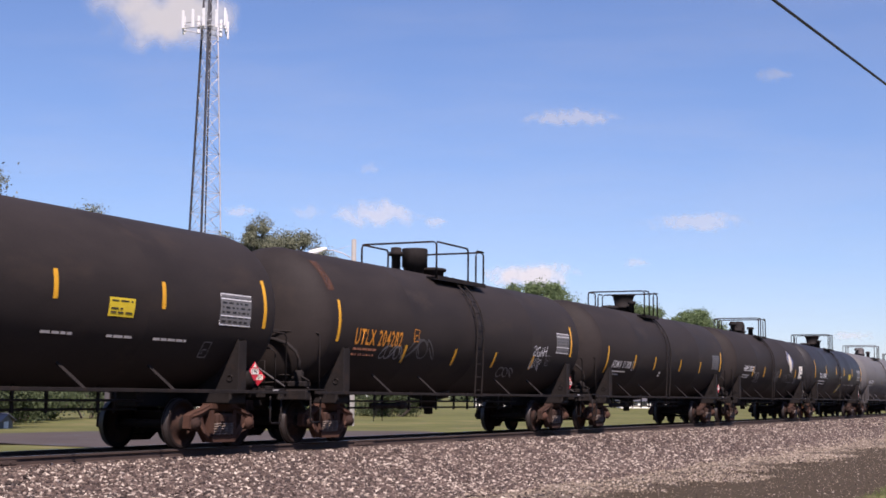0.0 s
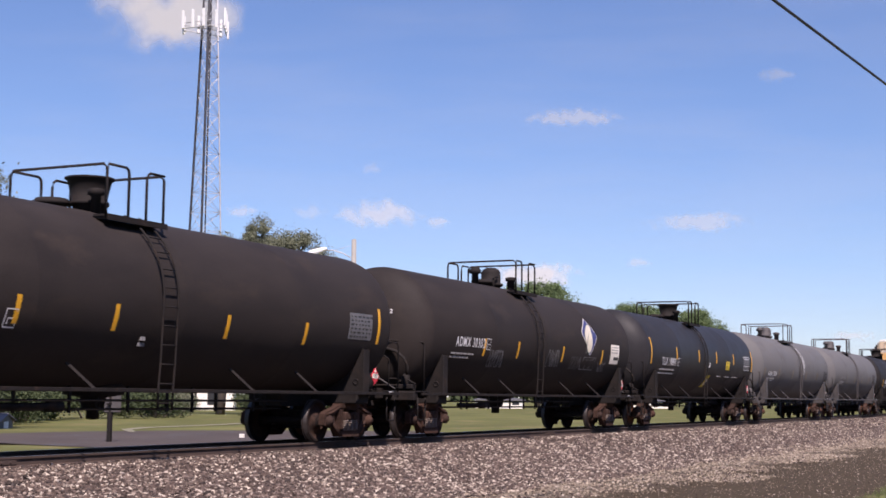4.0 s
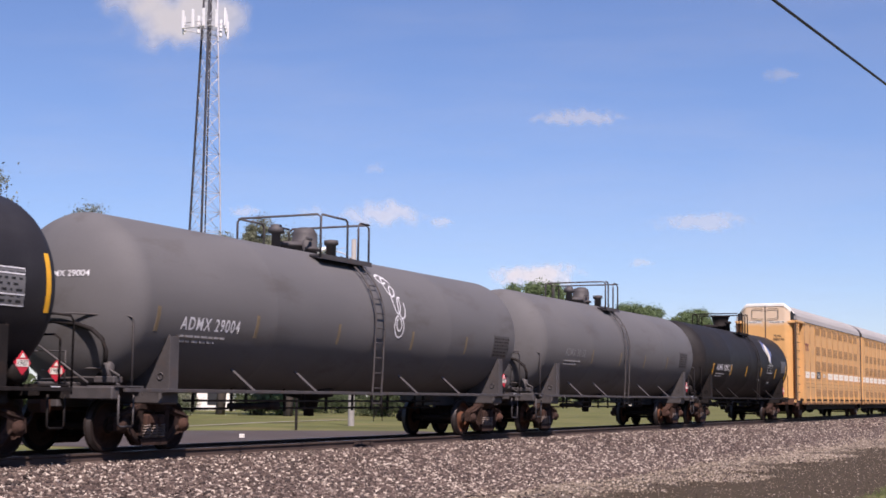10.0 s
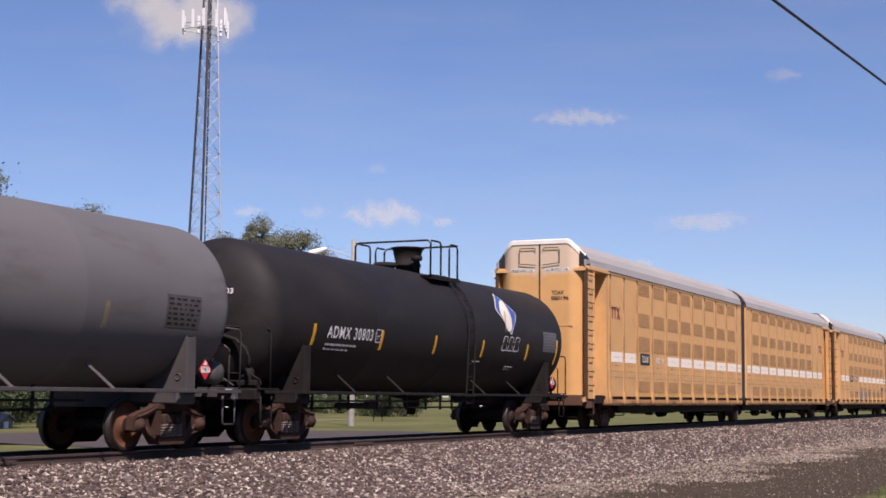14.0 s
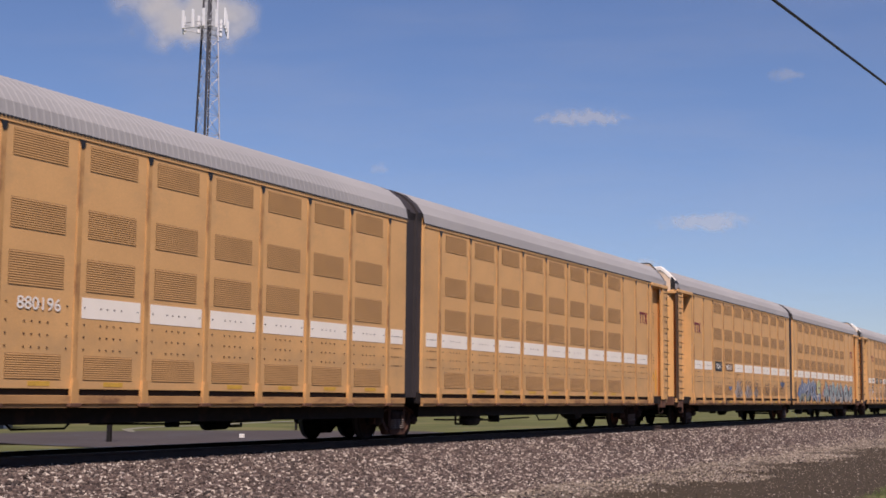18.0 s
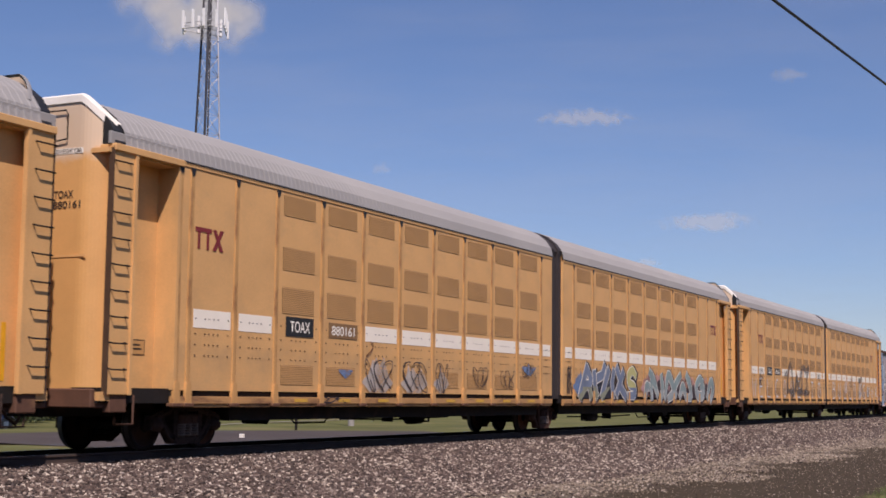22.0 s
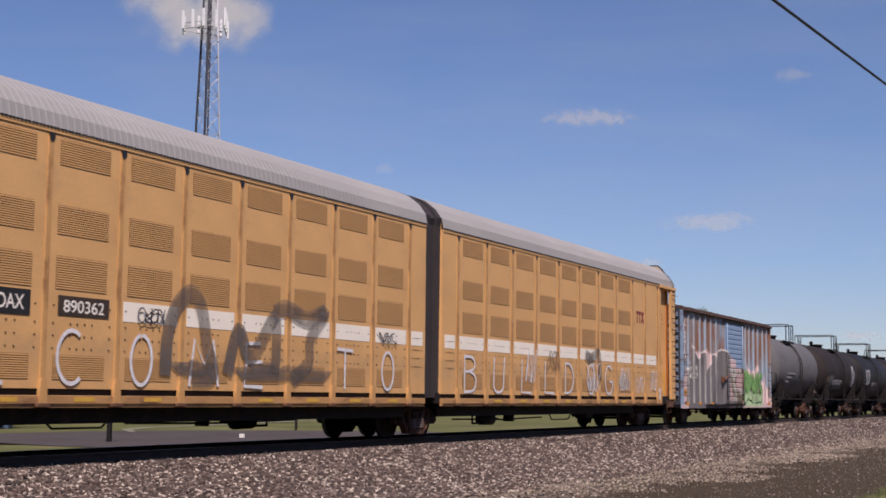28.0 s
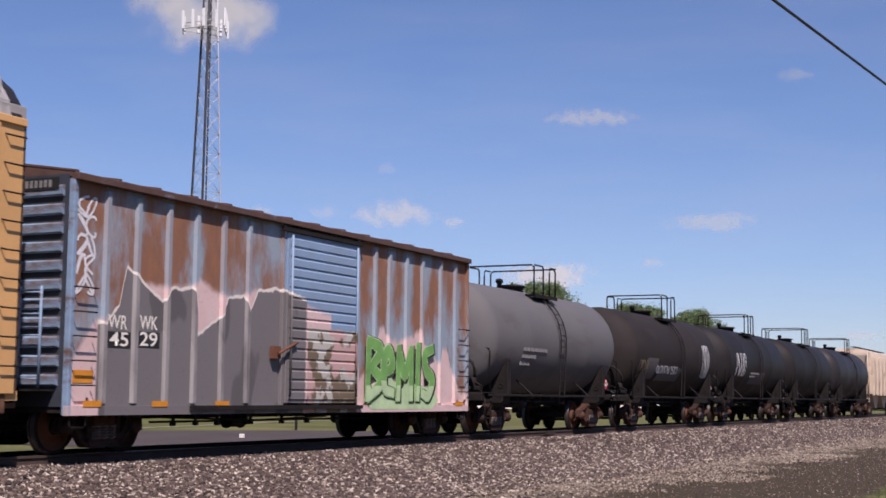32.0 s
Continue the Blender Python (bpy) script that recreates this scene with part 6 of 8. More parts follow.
# ---- street lamp, posts, small things beyond the line ----
def street_lamp(x, y):
    t = thing("street_lamp", "pale street lamp post with a curved arm and white head", "street lamp", "", pose(x, y, -0.62))
    part("pole", lathe(bmesh.new(), [(-0.1, 0.18), (0.0, 0.18), (4.7, 0.16), (10.2, 0.135), (10.22, 0.02)], "z", 14), LAMPGREY, t)
    d = Vector((-0.43, 0.9, 0)).normalized()
    part("arm", tube(bmesh.new(), [Vector((0, 0, 9.1)) + d * u + Vector((0, 0, z)) for u, z in ((0, 0), (0.6, 0.33), (1.2, 0.5), (1.62, 0.48))], 0.03, 7), GALV, t)
    part("stay", tube(bmesh.new(), [Vector((0, 0, 9.9)), Vector((0, 0, 9.56)) + d * 1.2], 0.012, 5), GALV, t)
    bm = bmesh.new()
    lathe(bm, [(-0.6, 0.03), (-0.5, 0.11), (-0.12, 0.17), (0.3, 0.2), (0.5, 0.14), (0.55, 0.02)], "x", 14)
    for v in bm.verts:
        v.co.z *= 1.0
    part("lamp_head", bm, PANELW, t, "white drop-shaped lamp head", Matrix.Translation(d * 2.05 + Vector((0, 0, 9.5))) @ Matrix.Rotation(math.atan2(d.y, d.x), 4, "Z") @ pose(0, 0, 0, 0, 20, 0))
    return t


street_lamp(65.9, 20.7)
m = thing("marker_block", "small white marker block beside the yard", "marker", "", pose(43.93, 12.92, height_at(12.9)))
part("block", box(bmesh.new(), -0.08, 0.08, -0.08, 0.08, -0.05, 0.16, 0.015), WHITE, m)


def sign_post(x, y, h, w, plate):
    t = thing("sign_post", "dark steel sign post with a grey plate" if plate else "thin dark post in the grass", "post", "", pose(x, y, height_at(y)))
    part("post", box(bmesh.new(), -w, w, -w, w, -0.1, h, 0.01), FRAME, t)
    if plate:
        part("plate", box(bmesh.new(), -0.28, 0.28, -0.015, 0.015, h - 0.75, h, 0.01), GREY_FRAME, t, "grey plate", pose(0, -0.1, 0, 0, 0, -60))
        part("bracket", box(bmesh.new(), -0.2, 0.2, -0.09, 0.0, h - 0.5, h - 0.44), FRAME, t)
    return t


sign_post(37.1, 13.6, 1.75, 0.07, True)
sign_post(56.1, 18.1, 1.9, 0.05, False)
# low shed with a grey roof
SHEDW = mat("pale_board_wall", (0.13, 0.125, 0.118), 0.8, 0, 0.12, 1)
PALEDOOR = mat("white_door_paint", (0.7, 0.7, 0.68), 0.6, 0, 0.1, 2)
SHEDR = mat("grey_shingle_roof", (0.13, 0.13, 0.15), 0.85, 0, 0.2, 2)
shed = thing("shed", "low pale shed with a grey pitched roof", "shed", "", pose(47.9, 30.0, -0.75, 0, 0, 25))
part("wall", prism(bmesh.new(), [(-1.0, -0.05), (1.0, -0.05), (1.0, 0.5), (0, 0.78), (-1.0, 0.5)], -1.3, 1.3), SHEDW, shed)
for s in (-1, 1):
    part("roof_slope", box(bmesh.new(), -0.05, 1.15, -1.42, 1.42, 0, 0.05), SHEDR, shed, "", pose(0, 0, 0.80, 0, 16 if s > 0 else 164, 0))
part("door", box(bmesh.new(), -0.3, 0.3, -1.33, -1.3, 0, 0.46), PALEDOOR, shed, "white door")
part("window", box(bmesh.new(), -1.03, -1.0, -0.6, 0.2, 0.2, 0.42), INK, shed)


def long_building(x, y, length, depth, h, turn, label, doors):
    t = thing("building", label, "building", "", pose(x, y, -0.62, 0, 0, turn))
    part("wall", box(bmesh.new(), -length / 2, length / 2, -depth / 2, depth / 2, -0.1, h), WHITE, t)
    part("roof", prism_y(bmesh.new(), [(-length / 2 - 0.3, h), (length / 2 + 0.3, h), (length / 2 + 0.3, h + 0.15), (0, h + 0.7), (-length / 2 - 0.3, h + 0.15)], -depth / 2 - 0.3, depth / 2 + 0.3), SHEDR, t)
    for i in range(doors):
        u = -length / 2 + length * (i + 0.5) / doors
        part("window", box(bmesh.new(), u - 0.5, u + 0.5, -depth / 2 - 0.03, -depth / 2, 0.55, h - 0.25), INK, t)
    return t


long_building(122.4, 69.6, 4.6, 3.0, 2.7, -60, "small white building between the shrubs", 1)
long_building(190.0, 66.0, 7.0, 5.0, 1.2, -64, "low white building across the field", 3)
long_building(228.0, 56.0, 8.0, 5.0, 1.2, -64, "low white building beyond the field", 5)

# trestle frame in the grass
tr = thing("lattice_stand", "small cross-braced steel stand in the grass", "stand", "", pose(79.8, 26.6, -0.62))
for u in (-0.6, 0.6):
    part("leg", tube(bmesh.new(), [(u, 0, -0.05), (u * 0.8, 0, 1.9)], 0.03, 6), FRAME, tr)
part("brace", tube(tube(bmesh.new(), [(-0.6, 0, 0.2), (0.5, 0, 1.5)], 0.02, 5), [(0.6, 0, 0.2), (-0.5, 0, 1.5)], 0.02, 5), FRAME, tr)
part("crossbar", tube(bmesh.new(), [(-0.6, 0, 1.85), (0.6, 0, 1.85)], 0.025, 6), FRAME, tr)

# overhead cable from a pole on the near side
WOOD = mat("weathered_pole_wood", (0.16, 0.12, 0.09), 0.9, 0, 0.3, 3, 0.4, 20)
ca, cb = Vector((21.57, -12.05, 7.35)), Vector((30.66, -12.48, 7.85))
cd = (cb - ca)
bm = bmesh.new()
tube(bm, [ca + cd * k for k in (-2.2, -1, 0, 0.5, 1, 2, 3)], 0.026, 8)
cable = tagged(new("overhead_cable", finish(bm, "overhead_cable", DARKSTEEL)), "black overhead cable strung between poles", "cable")
for k in (-2.2, 3.0):
    p = ca + cd * k
    u = thing("utility_pole", "weathered wooden utility pole on the near side", "utility pole", "", pose(p.x, p.y - 0.16, -0.62))
    part("pole", lathe(bmesh.new(), [(-0.2, 0.16), (0, 0.16), (p.z + 1.6, 0.11), (p.z + 1.62, 0.03)], "z", 12), WOOD, u)
    part("bracket", box(bmesh.new(), -0.05, 0.05, 0.02, 0.2, p.z + 0.58, p.z + 0.66), DARKSTEEL, u)

# ---- clouds, far off and drifting ----
def cloud_material(name, seed, wisp, dense, streaky=False):
    """Vapour on a wide sheet: a soft body with a warped, ragged outline and a flatter underside."""
    m = bpy.data.materials.new(name)
    m.use_nodes = True
    n, l = m.node_tree.nodes, m.node_tree.links
    n.remove(n["Principled BSDF"])
    tc = n.new("ShaderNodeTexCoord")

    def vec(op, a, b):
        q = n.new("ShaderNodeVectorMath")
        q.operation = op
        for k, v in enumerate((a, b)):
            if isinstance(v, tuple):
                q.inputs[k].default_value = v
            elif v is not None:
                l.new(v, q.inputs[k])
        return q

    def noise_(src, scale, detail, rough, stretch=(1, 1, 1)):
        mp = n.new("ShaderNodeMapping")
        mp.inputs["Location"].default_value = (seed * 13.7, seed * 5.1, 0)
        mp.inputs["Scale"].default_value = stretch
        l.new(src, mp.inputs["Vector"])
        q = n.new("ShaderNodeTexNoise")
        q.inputs["Scale"].default_value, q.inputs["Detail"].default_value, q.inputs["Roughness"].default_value = scale, detail, rough
        l.new(mp.outputs[0], q.inputs["Vector"])
        return q

    def math_(op, a, b, c=0.0):
        q = n.new("ShaderNodeMath")
        q.operation = op
        for k, v in enumerate((a, b, c)):
            if isinstance(v, (int, float)):
                q.inputs[k].default_value = v
            else:
                l.new(v, q.inputs[k])
        return q.outputs[0]
    span = vec("MULTIPLY", vec("SUBTRACT", tc.outputs["Generated"], (0.5, 0.5, 0.0)).outputs[0], (2.0, 2.0, 0.0)).outputs[0]
    if streaky:
        body = noise_(tc.outputs["Object"], 0.0045, 7, 0.6, (0.22, 1.5, 1)).outputs["Fac"]
        broad = noise_(tc.outputs["Object"], 0.0016, 3, 0.5, (0.6, 1, 1)).outputs["Fac"]
        far = vec("LENGTH", span, None).outputs["Value"]
        value = math_("SUBTRACT", math_("ADD", body, math_("MULTIPLY", broad, 0.7)), math_("MULTIPLY", far, 0.28))
        lo, hi = 0.52, 0.95
    else:
        shift = vec("MULTIPLY", vec("SUBTRACT", noise_(tc.outputs["Object"], wisp, 4, 0.5).outputs["Color"], (0.5, 0.5, 0.5)).outputs[0], (1.1, 1.7, 0.0)).outputs[0]
        far = vec("LENGTH", vec("ADD", span, shift).outputs[0], None).outputs["Value"]
        puff = noise_(tc.outputs["Object"], wisp * 1.7, 3, 0.45).outputs["Fac"]
        value = math_("ADD", math_("SUBTRACT", 0.86, far), math_("MULTIPLY", math_("SUBTRACT", puff, 0.5), 0.6))
        lo, hi = -0.05, 0.62
    mr = n.new("ShaderNodeMapRange")
    mr.interpolation_type = "SMOOTHSTEP"
    mr.inputs[1].default_value, mr.inputs[2].default_value = lo, hi
    mr.inputs[3].default_value, mr.inputs[4].default_value = 0.0, dense
    l.new(value, mr.inputs[0])
    df = n.new("ShaderNodeBsdfDiffuse")
    df.inputs["Color"].default_value = (0.60, 0.61, 0.62, 1)
    tp = n.new("ShaderNodeBsdfTransparent")
    mx = n.new("ShaderNodeMixShader")
    l.new(mr.outputs[0], mx.inputs[0])
    l.new(tp.outputs[0], mx.inputs[1])
    l.new(df.outputs[0], mx.inputs[2])
    l.new(mx.outputs[0], n["Material Output"].inputs["Surface"])
    return m


RIGHT = Vector((0.4358, -0.9, 0.0))
CLOUDS = []
for i, (x, y, z, w, h, drift, dense) in enumerate([(2318, 1752, 800, 400, 200, 84, 1.0), (2753, 1014, 600, 260, 46, 45, 0.48), (2610, 1409, 392, 215, 74, 40, 0.62), (2670, 1298, 377, 66, 28, 40, 0.42), (2870, 773, 377, 255, 50, 32, 0.45), (2856, 603, 677, 95, 38, 45, 0.3), (2766, 1117, 262, 260, 70, 37, 0.95), (2841, 901, 292, 66, 24, 34, 0.35), (2457, 1660, 393, 80, 30, 37, 0.4), (2535, 1538, 395, 95, 46, 37, 0.25), (2589, 1417, 490, 50, 32, 37, 0.2), (2956, 476, 135, 115, 26, 24, 0.45), (3420, 1250, 640, 3600, 1250, 30, 0.10)]):
    bm = bmesh.new()
    bmesh.ops.create_grid(bm, x_segments=8, y_segments=4, size=1.0)
    for v in bm.verts:
        v.co = (v.co.x * w * 0.5, v.co.y * h * 0.5, -0.06 * h * (v.co.x ** 2))
    me = finish(bm, "cloud", cloud_material("cloud_vapour", i + 1, 1.6 / h, dense, i == 12))
    ob = tagged(new("cloud", me), "faint streaks of high thin cloud" if i == 12 else "white fair-weather cloud low in the blue sky", "cloud", "clouds in the sky", "structure")
    CLOUDS.append((ob, Vector((x, y, z)), drift))
# ---- the train, in running order ----
def strips(*xs, z0=2.08, z1=2.53):
    return [(x, z0, z1) for x in xs]


def table_plate(car, x, z1, mat_=None):
    """The printed test table: a grey field ruled with rows of small dark entries, in a thin white frame."""
    w, h = 1.02, 0.58
    z0 = z1 - h
    pale = mat_ is None
    shell_patch("test_table", x, x + w, z0, z1, TABLE if pale else (mat_ if mat_ is not FAINT else DULLTABLE), car, "printed table of small entries", 0.005)
    if pale:
        bm = bmesh.new()
        for pts in (((x, z0), (x, z1), (x + w, z1), (x + w, z0), (x, z0)), ((x, z0 + 0.17), (x + w, z0 + 0.17)), ((x, z1 - 0.09), (x + w, z1 - 0.09))):
            stroke(bm, pts, 0.022, lambda u, v: on_shell(u, v, 0.010))
        part("table_frame", bm, STENCIL, car, "white ruled frame")
    bm = bmesh.new()
    rng = random.Random(int(x * 91 + z1 * 17))
    for k in range(6):
        zz = z1 - 0.075 - 0.088 * k
        u = x + 0.05
        while u < x + w - 0.1:
            wd = rng.uniform(0.05, 0.15)
            stroke(bm, ((u, zz), (u + wd, zz)), 0.034, lambda a, b: on_shell(a, b, 0.009))
            u += wd + rng.uniform(0.05, 0.1)
    tagged(part("table_entries", bm, INK if mat_ is not GREY_FRAME else FRAME, car), kind="stuff")


def plate_box(car, x, z, mat_=None):
    """A small stencilled frame."""
    bm = bmesh.new()
    for pts in (((x, z), (x, z + 0.28), (x + 0.24, z + 0.28), (x + 0.24, z), (x, z)), ((x + 0.06, z + 0.05), (x + 0.06, z + 0.14), (x + 0.16, z + 0.14))):
        stroke(bm, pts, 0.025, lambda u, v: on_shell(u, v, 0.009))
    part("stencil_frame", bm, mat_ or STENCIL, car, "white stencilled frame")


def emblem(car, x, z, s, field):
    """A pale leaf in a blue lozenge, as plain shapes, over three outlined slabs."""
    def sheet(name, pts, material, out, label=""):
        bm = bmesh.new()
        n = 5
        pts = [(a[0] + (b[0] - a[0]) * i / n, a[1] + (b[1] - a[1]) * i / n) for a, b in zip(pts, pts[1:] + pts[:1]) for i in range(n)]
        cx, cz = (sum(q[k] for q in pts) / len(pts) for k in (0, 1))
        rings = [[bm.verts.new(on_shell(x + (cx + (u - cx) * f) * s, z + (cz + (v - cz) * f) * s, out)) for u, v in pts] for f in (1.0, 0.66, 0.33)]
        c = bm.verts.new(on_shell(x + cx * s, z + cz * s, out))
        k = len(pts)
        for a, b in zip(rings, rings[1:]):
            for i in range(k):
                bm.faces.new((a[i], a[(i + 1) % k], b[(i + 1) % k], b[i]))
        for i in range(k):
            bm.faces.new((c, rings[-1][i], rings[-1][(i + 1) % k]))
        return part(name, bm, material, car, label)
    loz = [(0.0, 1.0), (-0.08, 0.97), (-1.08, 0.3), (-1.14, 0.15), (-1.08, 0.02), (-0.55, -0.5), (0.0, -1.0), (0.12, -1.0), (1.12, -0.06), (1.17, 0.08), (1.08, 0.2)]
    sheet("emblem_edge", [(u * 1.06, v * 1.06) for u, v in loz], WHITE, 0.008, "white edge")
    sheet("emblem_field", loz, field, 0.013, "blue lozenge")
    leaf = [tuple(q) for q in bend([(0.34, 0.70), (-0.15, 0.62), (-0.66, 0.28), (-0.82, -0.05), (-0.66, -0.45), (-0.45, -0.85), (-0.1, -0.93), (0.2, -0.7), (0.36, -0.3), (0.40, 0.2)], 2)]
    sheet("emblem_leaf_edge", [(u * 1.05, v * 1.04) for u, v in leaf], GREENISH, 0.017, "thin green edge")
    sheet("emblem_leaf", leaf, CREAM, 0.021, "cream leaf")
    bm = stroke(bmesh.new(), [(x + u * s, z + v * s) for u, v in bend([(-0.72, -1.0), (-0.62, -0.6), (-0.45, -0.2), (-0.2, 0.1)])], 0.045, lambda u, v: on_shell(u, v, 0.026))
    part("emblem_vein", bm, FAINT, car)
    for k in range(3):
        u = -1.05 + 0.76 * k
        bm = stroke(bmesh.new(), [(x + (u + a) * s, z + b * s) for a, b in ((0.0, -1.9), (0.28, -1.2), (0.72, -1.2), (0.62, -1.9), (0.0, -1.9))], 0.028, lambda q, v: on_shell(q, v, 0.01))
        part("emblem_slab", bm, STENCIL if field is AZURE else FAINT, car, "outlined slab below the emblem")


# lead car: long black tank with a yellow notice
a = tank_car(-110.55, 8.5, 6.85, BROWN_BLACK, FRAME, "dusty black tank car with yellow strips and notice", "brown", "dome", -0.55, strips(-4.3, -1.3, 1.45, 4.25, z0=2.52, z1=3.0) + [(7.5, 2.33, 3.28)], long=1.5)
shell_patch("notice", 2.78, 3.45, 2.32, 2.64, LEMON, a, "yellow notice with black lines")
bars_on_shell("notice_lines", 2.83, 2.575, [0.56, 0.0, 0.3, 0.56], 0.025, 0.04, INK, a)
table_plate(a, 5.98, 2.92)
for x, w in ((1.3, 0.73), (2.9, 0.69), (4.16, 0.95)):
    bars_on_shell("stencil", x, 1.97, [w], 0.045, 0.03, FAINT, a)
plate_box(a, 5.7, 1.72, FAINT)

b = tank_car(-92.80, 8.3, 6.85, BROWN_BLACK, FRAME, "dusty black tank car with orange lettering and scrawls", "brown", "drum", -0.09, strips(-4.0, -1.22, 1.33, 4.04, z0=1.83, z1=2.24) + [(-7.3, 2.2, 3.1), (6.95, 2.28, 3.19)], long=2.94, ladder=-0.06)
shell_text("reporting_mark", "UTLX 204282", -6.55, 2.18, 0.36, 2.25, ORANGE, b, "orange lettering")
bars_on_shell("stencil", -6.5, 2.05, [1.1, 1.0], 0.05, 0.07, RUST_PAINT, b)
plate_box(b, -3.7, 2.34, ORANGE)
scrawl("scrawl", -5.2, 1.9, 1.1, 0.3, 5, 0.03, FAINT, b, "pale grey scrawled lettering", 3)
scrawl("scrawl", -3.9, 1.95, 1.4, 0.45, 3, 0.04, FAINTER, b, "dull blue scrawled lettering", 5)
SCRIPT = [("2", 3.95, 2.24), ("G", 4.22, 2.22), ("A", 4.5, 2.22), ("H", 4.76, 2.24), ("U", 3.92, 1.88), ("N", 4.2, 1.88), ("R", 4.5, 1.86)]
plate_box(b, 5.05, 1.98, FAINT)
scrawl("scrawl", 1.9, 1.6, 1.1, 0.25, 3, 0.03, FAINT, b, "pale grey scrawled lettering", 9)
table_plate(b, 5.72, 2.95)

c = tank_car(-75.10, 8.5, 6.85, BROWN_BLACK, FRAME, "dusty black tank car with white lettering", "brown", "cup", -0.95, strips(-4.28, -1.93, 1.35, 4.18) + [(-7.2, 1.88, 2.75), (7.3, 2.2, 3.0)], long=1.6, ladder=-0.6)
shell_text("reporting_mark", "ADMX 31308", -6.62, 2.07, 0.25, 1.95, STENCIL, c, "white lettering")
bars_on_shell("stencil", -6.6, 1.92, [1.5, 0.9], 0.045, 0.05, FAINT, c)
plate_box(c, -4.5, 2.02)
bars_on_shell("stencil", -1.14, 1.95, [0.16, 0.16], 0.07, 0.03, FAINT, c)
table_plate(c, 5.95, 2.85, FAINT)

d = tank_car(-57.30, 8.3, 6.85, BROWN_BLACK, FRAME, "dusty black tank car with a leaf emblem and scrawls", "brown", "dome", -0.57, strips(-4.5, -2.18, 1.34, 4.9, z0=2.12, z1=2.58), long=1.45, ladder=-0.72)
shell_text("reporting_mark", "ADMX 30302", -6.33, 2.33, 0.25, 1.8, STENCIL, d, "white lettering")
plate_box(d, -4.4, 2.3)
bars_on_shell("stencil", -6.5, 2.12, [1.4, 1.1], 0.045, 0.05, FAINT, d)
scrawl("scrawl", -4.1, 1.85, 1.0, 0.45, 6, 0.022, FAINT, d, "pale scrawled lettering", 21)
scrawl("scrawl", 0.1, 1.95, 0.95, 0.5, 7, 0.022, FAINT, d, "pale scrawled lettering", 31)
scrawl("scrawl", 2.1, 1.93, 0.9, 0.38, 6, 0.022, FAINTER, d, "faint scrawled lettering", 41)
scrawl("scrawl", 4.6, 1.9, 0.7, 0.3, 5, 0.02, FAINT, d, "pale scrawled lettering", 51)
emblem(d, 3.66, 2.98, 0.55, NAVY)
shell_patch("notice", 5.72, 6.55, 2.17, 2.8, WHITE, d, "white printed notice")
bars_on_shell("notice_lines", 5.8, 2.7, [0.65, 0.65, 0.6], 0.03, 0.06, FAINT, d)
shell_patch("notice_bar", 6.05, 6.5, 2.3, 2.4, INK, d, "black bar", 0.012)

e = tank_car(-39.45, 8.5, 6.85, BLUE_BLACK, FRAME, "clean black tank car with bright yellow strips and white lettering", "blue", "cup", -0.25, strips(-4.38, -1.22, 1.5, 4.37, z0=2.53, z1=3.0) + [(-7.6, 2.3, 3.25), (7.75, 2.28, 3.22)], long=1.47, ladder=-0.42)
shell_text("reporting_mark", "TILX 198881", -6.26, 2.3, 0.28, 1.8, STENCIL, e, "white lettering")
plate_box(e, -4.22, 2.3)
bars_on_shell("stencil", -6.4, 2.1, [1.8, 1.8], 0.055, 0.08, FAINT, e)
bars_on_shell("stencil", 0.33, 2.48, [0.22, 0.22, 0.22], 0.045, 0.025, STENCIL, e)
shell_patch("notice", 0.4, 0.85, 1.53, 2.02, LEMON, e, "yellow worn notice", 0.006, 0.12)
shell_patch("notice_wear", 0.55, 0.84, 1.62, 1.88, CREAM, e, "worn pale patch", 0.01, 0.05)
shell_patch("notice", 3.1, 3.7, 2.3, 2.65, LEMON, e, "yellow notice with black lines")
bars_on_shell("notice_lines", 3.15, 2.58, [0.5, 0.0, 0.3, 0.5], 0.025, 0.045, INK, e)
table_plate(e, 6.2, 2.93)
for x, w in ((1.92, 0.76), (3.34, 0.63), (4.57, 0.85)):
    bars_on_shell("stencil", x, 1.98, [w], 0.04, 0.03, FAINT, e)
plate_box(e, 6.25, 1.75, FAINT)

f = tank_car(-20.95, 8.85, 7.35, GREY, GREY_FRAME, "grey tank car with a white scrawl beside its ladder", "grey", "dome", -0.54, strips(-7.9, -4.75, -1.56, 1.95, 5.0, z0=2.13, z1=2.57), SMUDGE, long=2.18, ladder=0.1)
shell_text("reporting_mark", "ADMX 29004", -7.2, 2.2, 0.24, 1.85, STENCIL, f, "white lettering")
bars_on_shell("stencil", -7.15, 2.06, [1.4, 1.1], 0.04, 0.05, FAINT, f)
for k, (x, z, w, h) in enumerate([(0.72, 3.65, 0.4, 0.2), (0.88, 3.35, 0.4, 0.45), (1.0, 2.95, 0.34, 0.65), (1.2, 2.85, 0.34, 0.5), (0.95, 2.4, 0.46, 0.5), (1.05, 2.55, 0.25, 0.3)]):
    bm = stroke(bmesh.new(), [(x + w * (0.5 + 0.5 * math.cos(t)), z + h * (0.5 + 0.5 * math.sin(t))) for t in np.linspace(0.4 * k, 0.4 * k + 5.6, 22)], 0.04, lambda u, v: on_shell(u, v, 0.01))
    part("scrawl", bm, STENCIL, f, "white looping scrawl")
table_plate(f, 6.75, 2.68, GREY_FRAME)

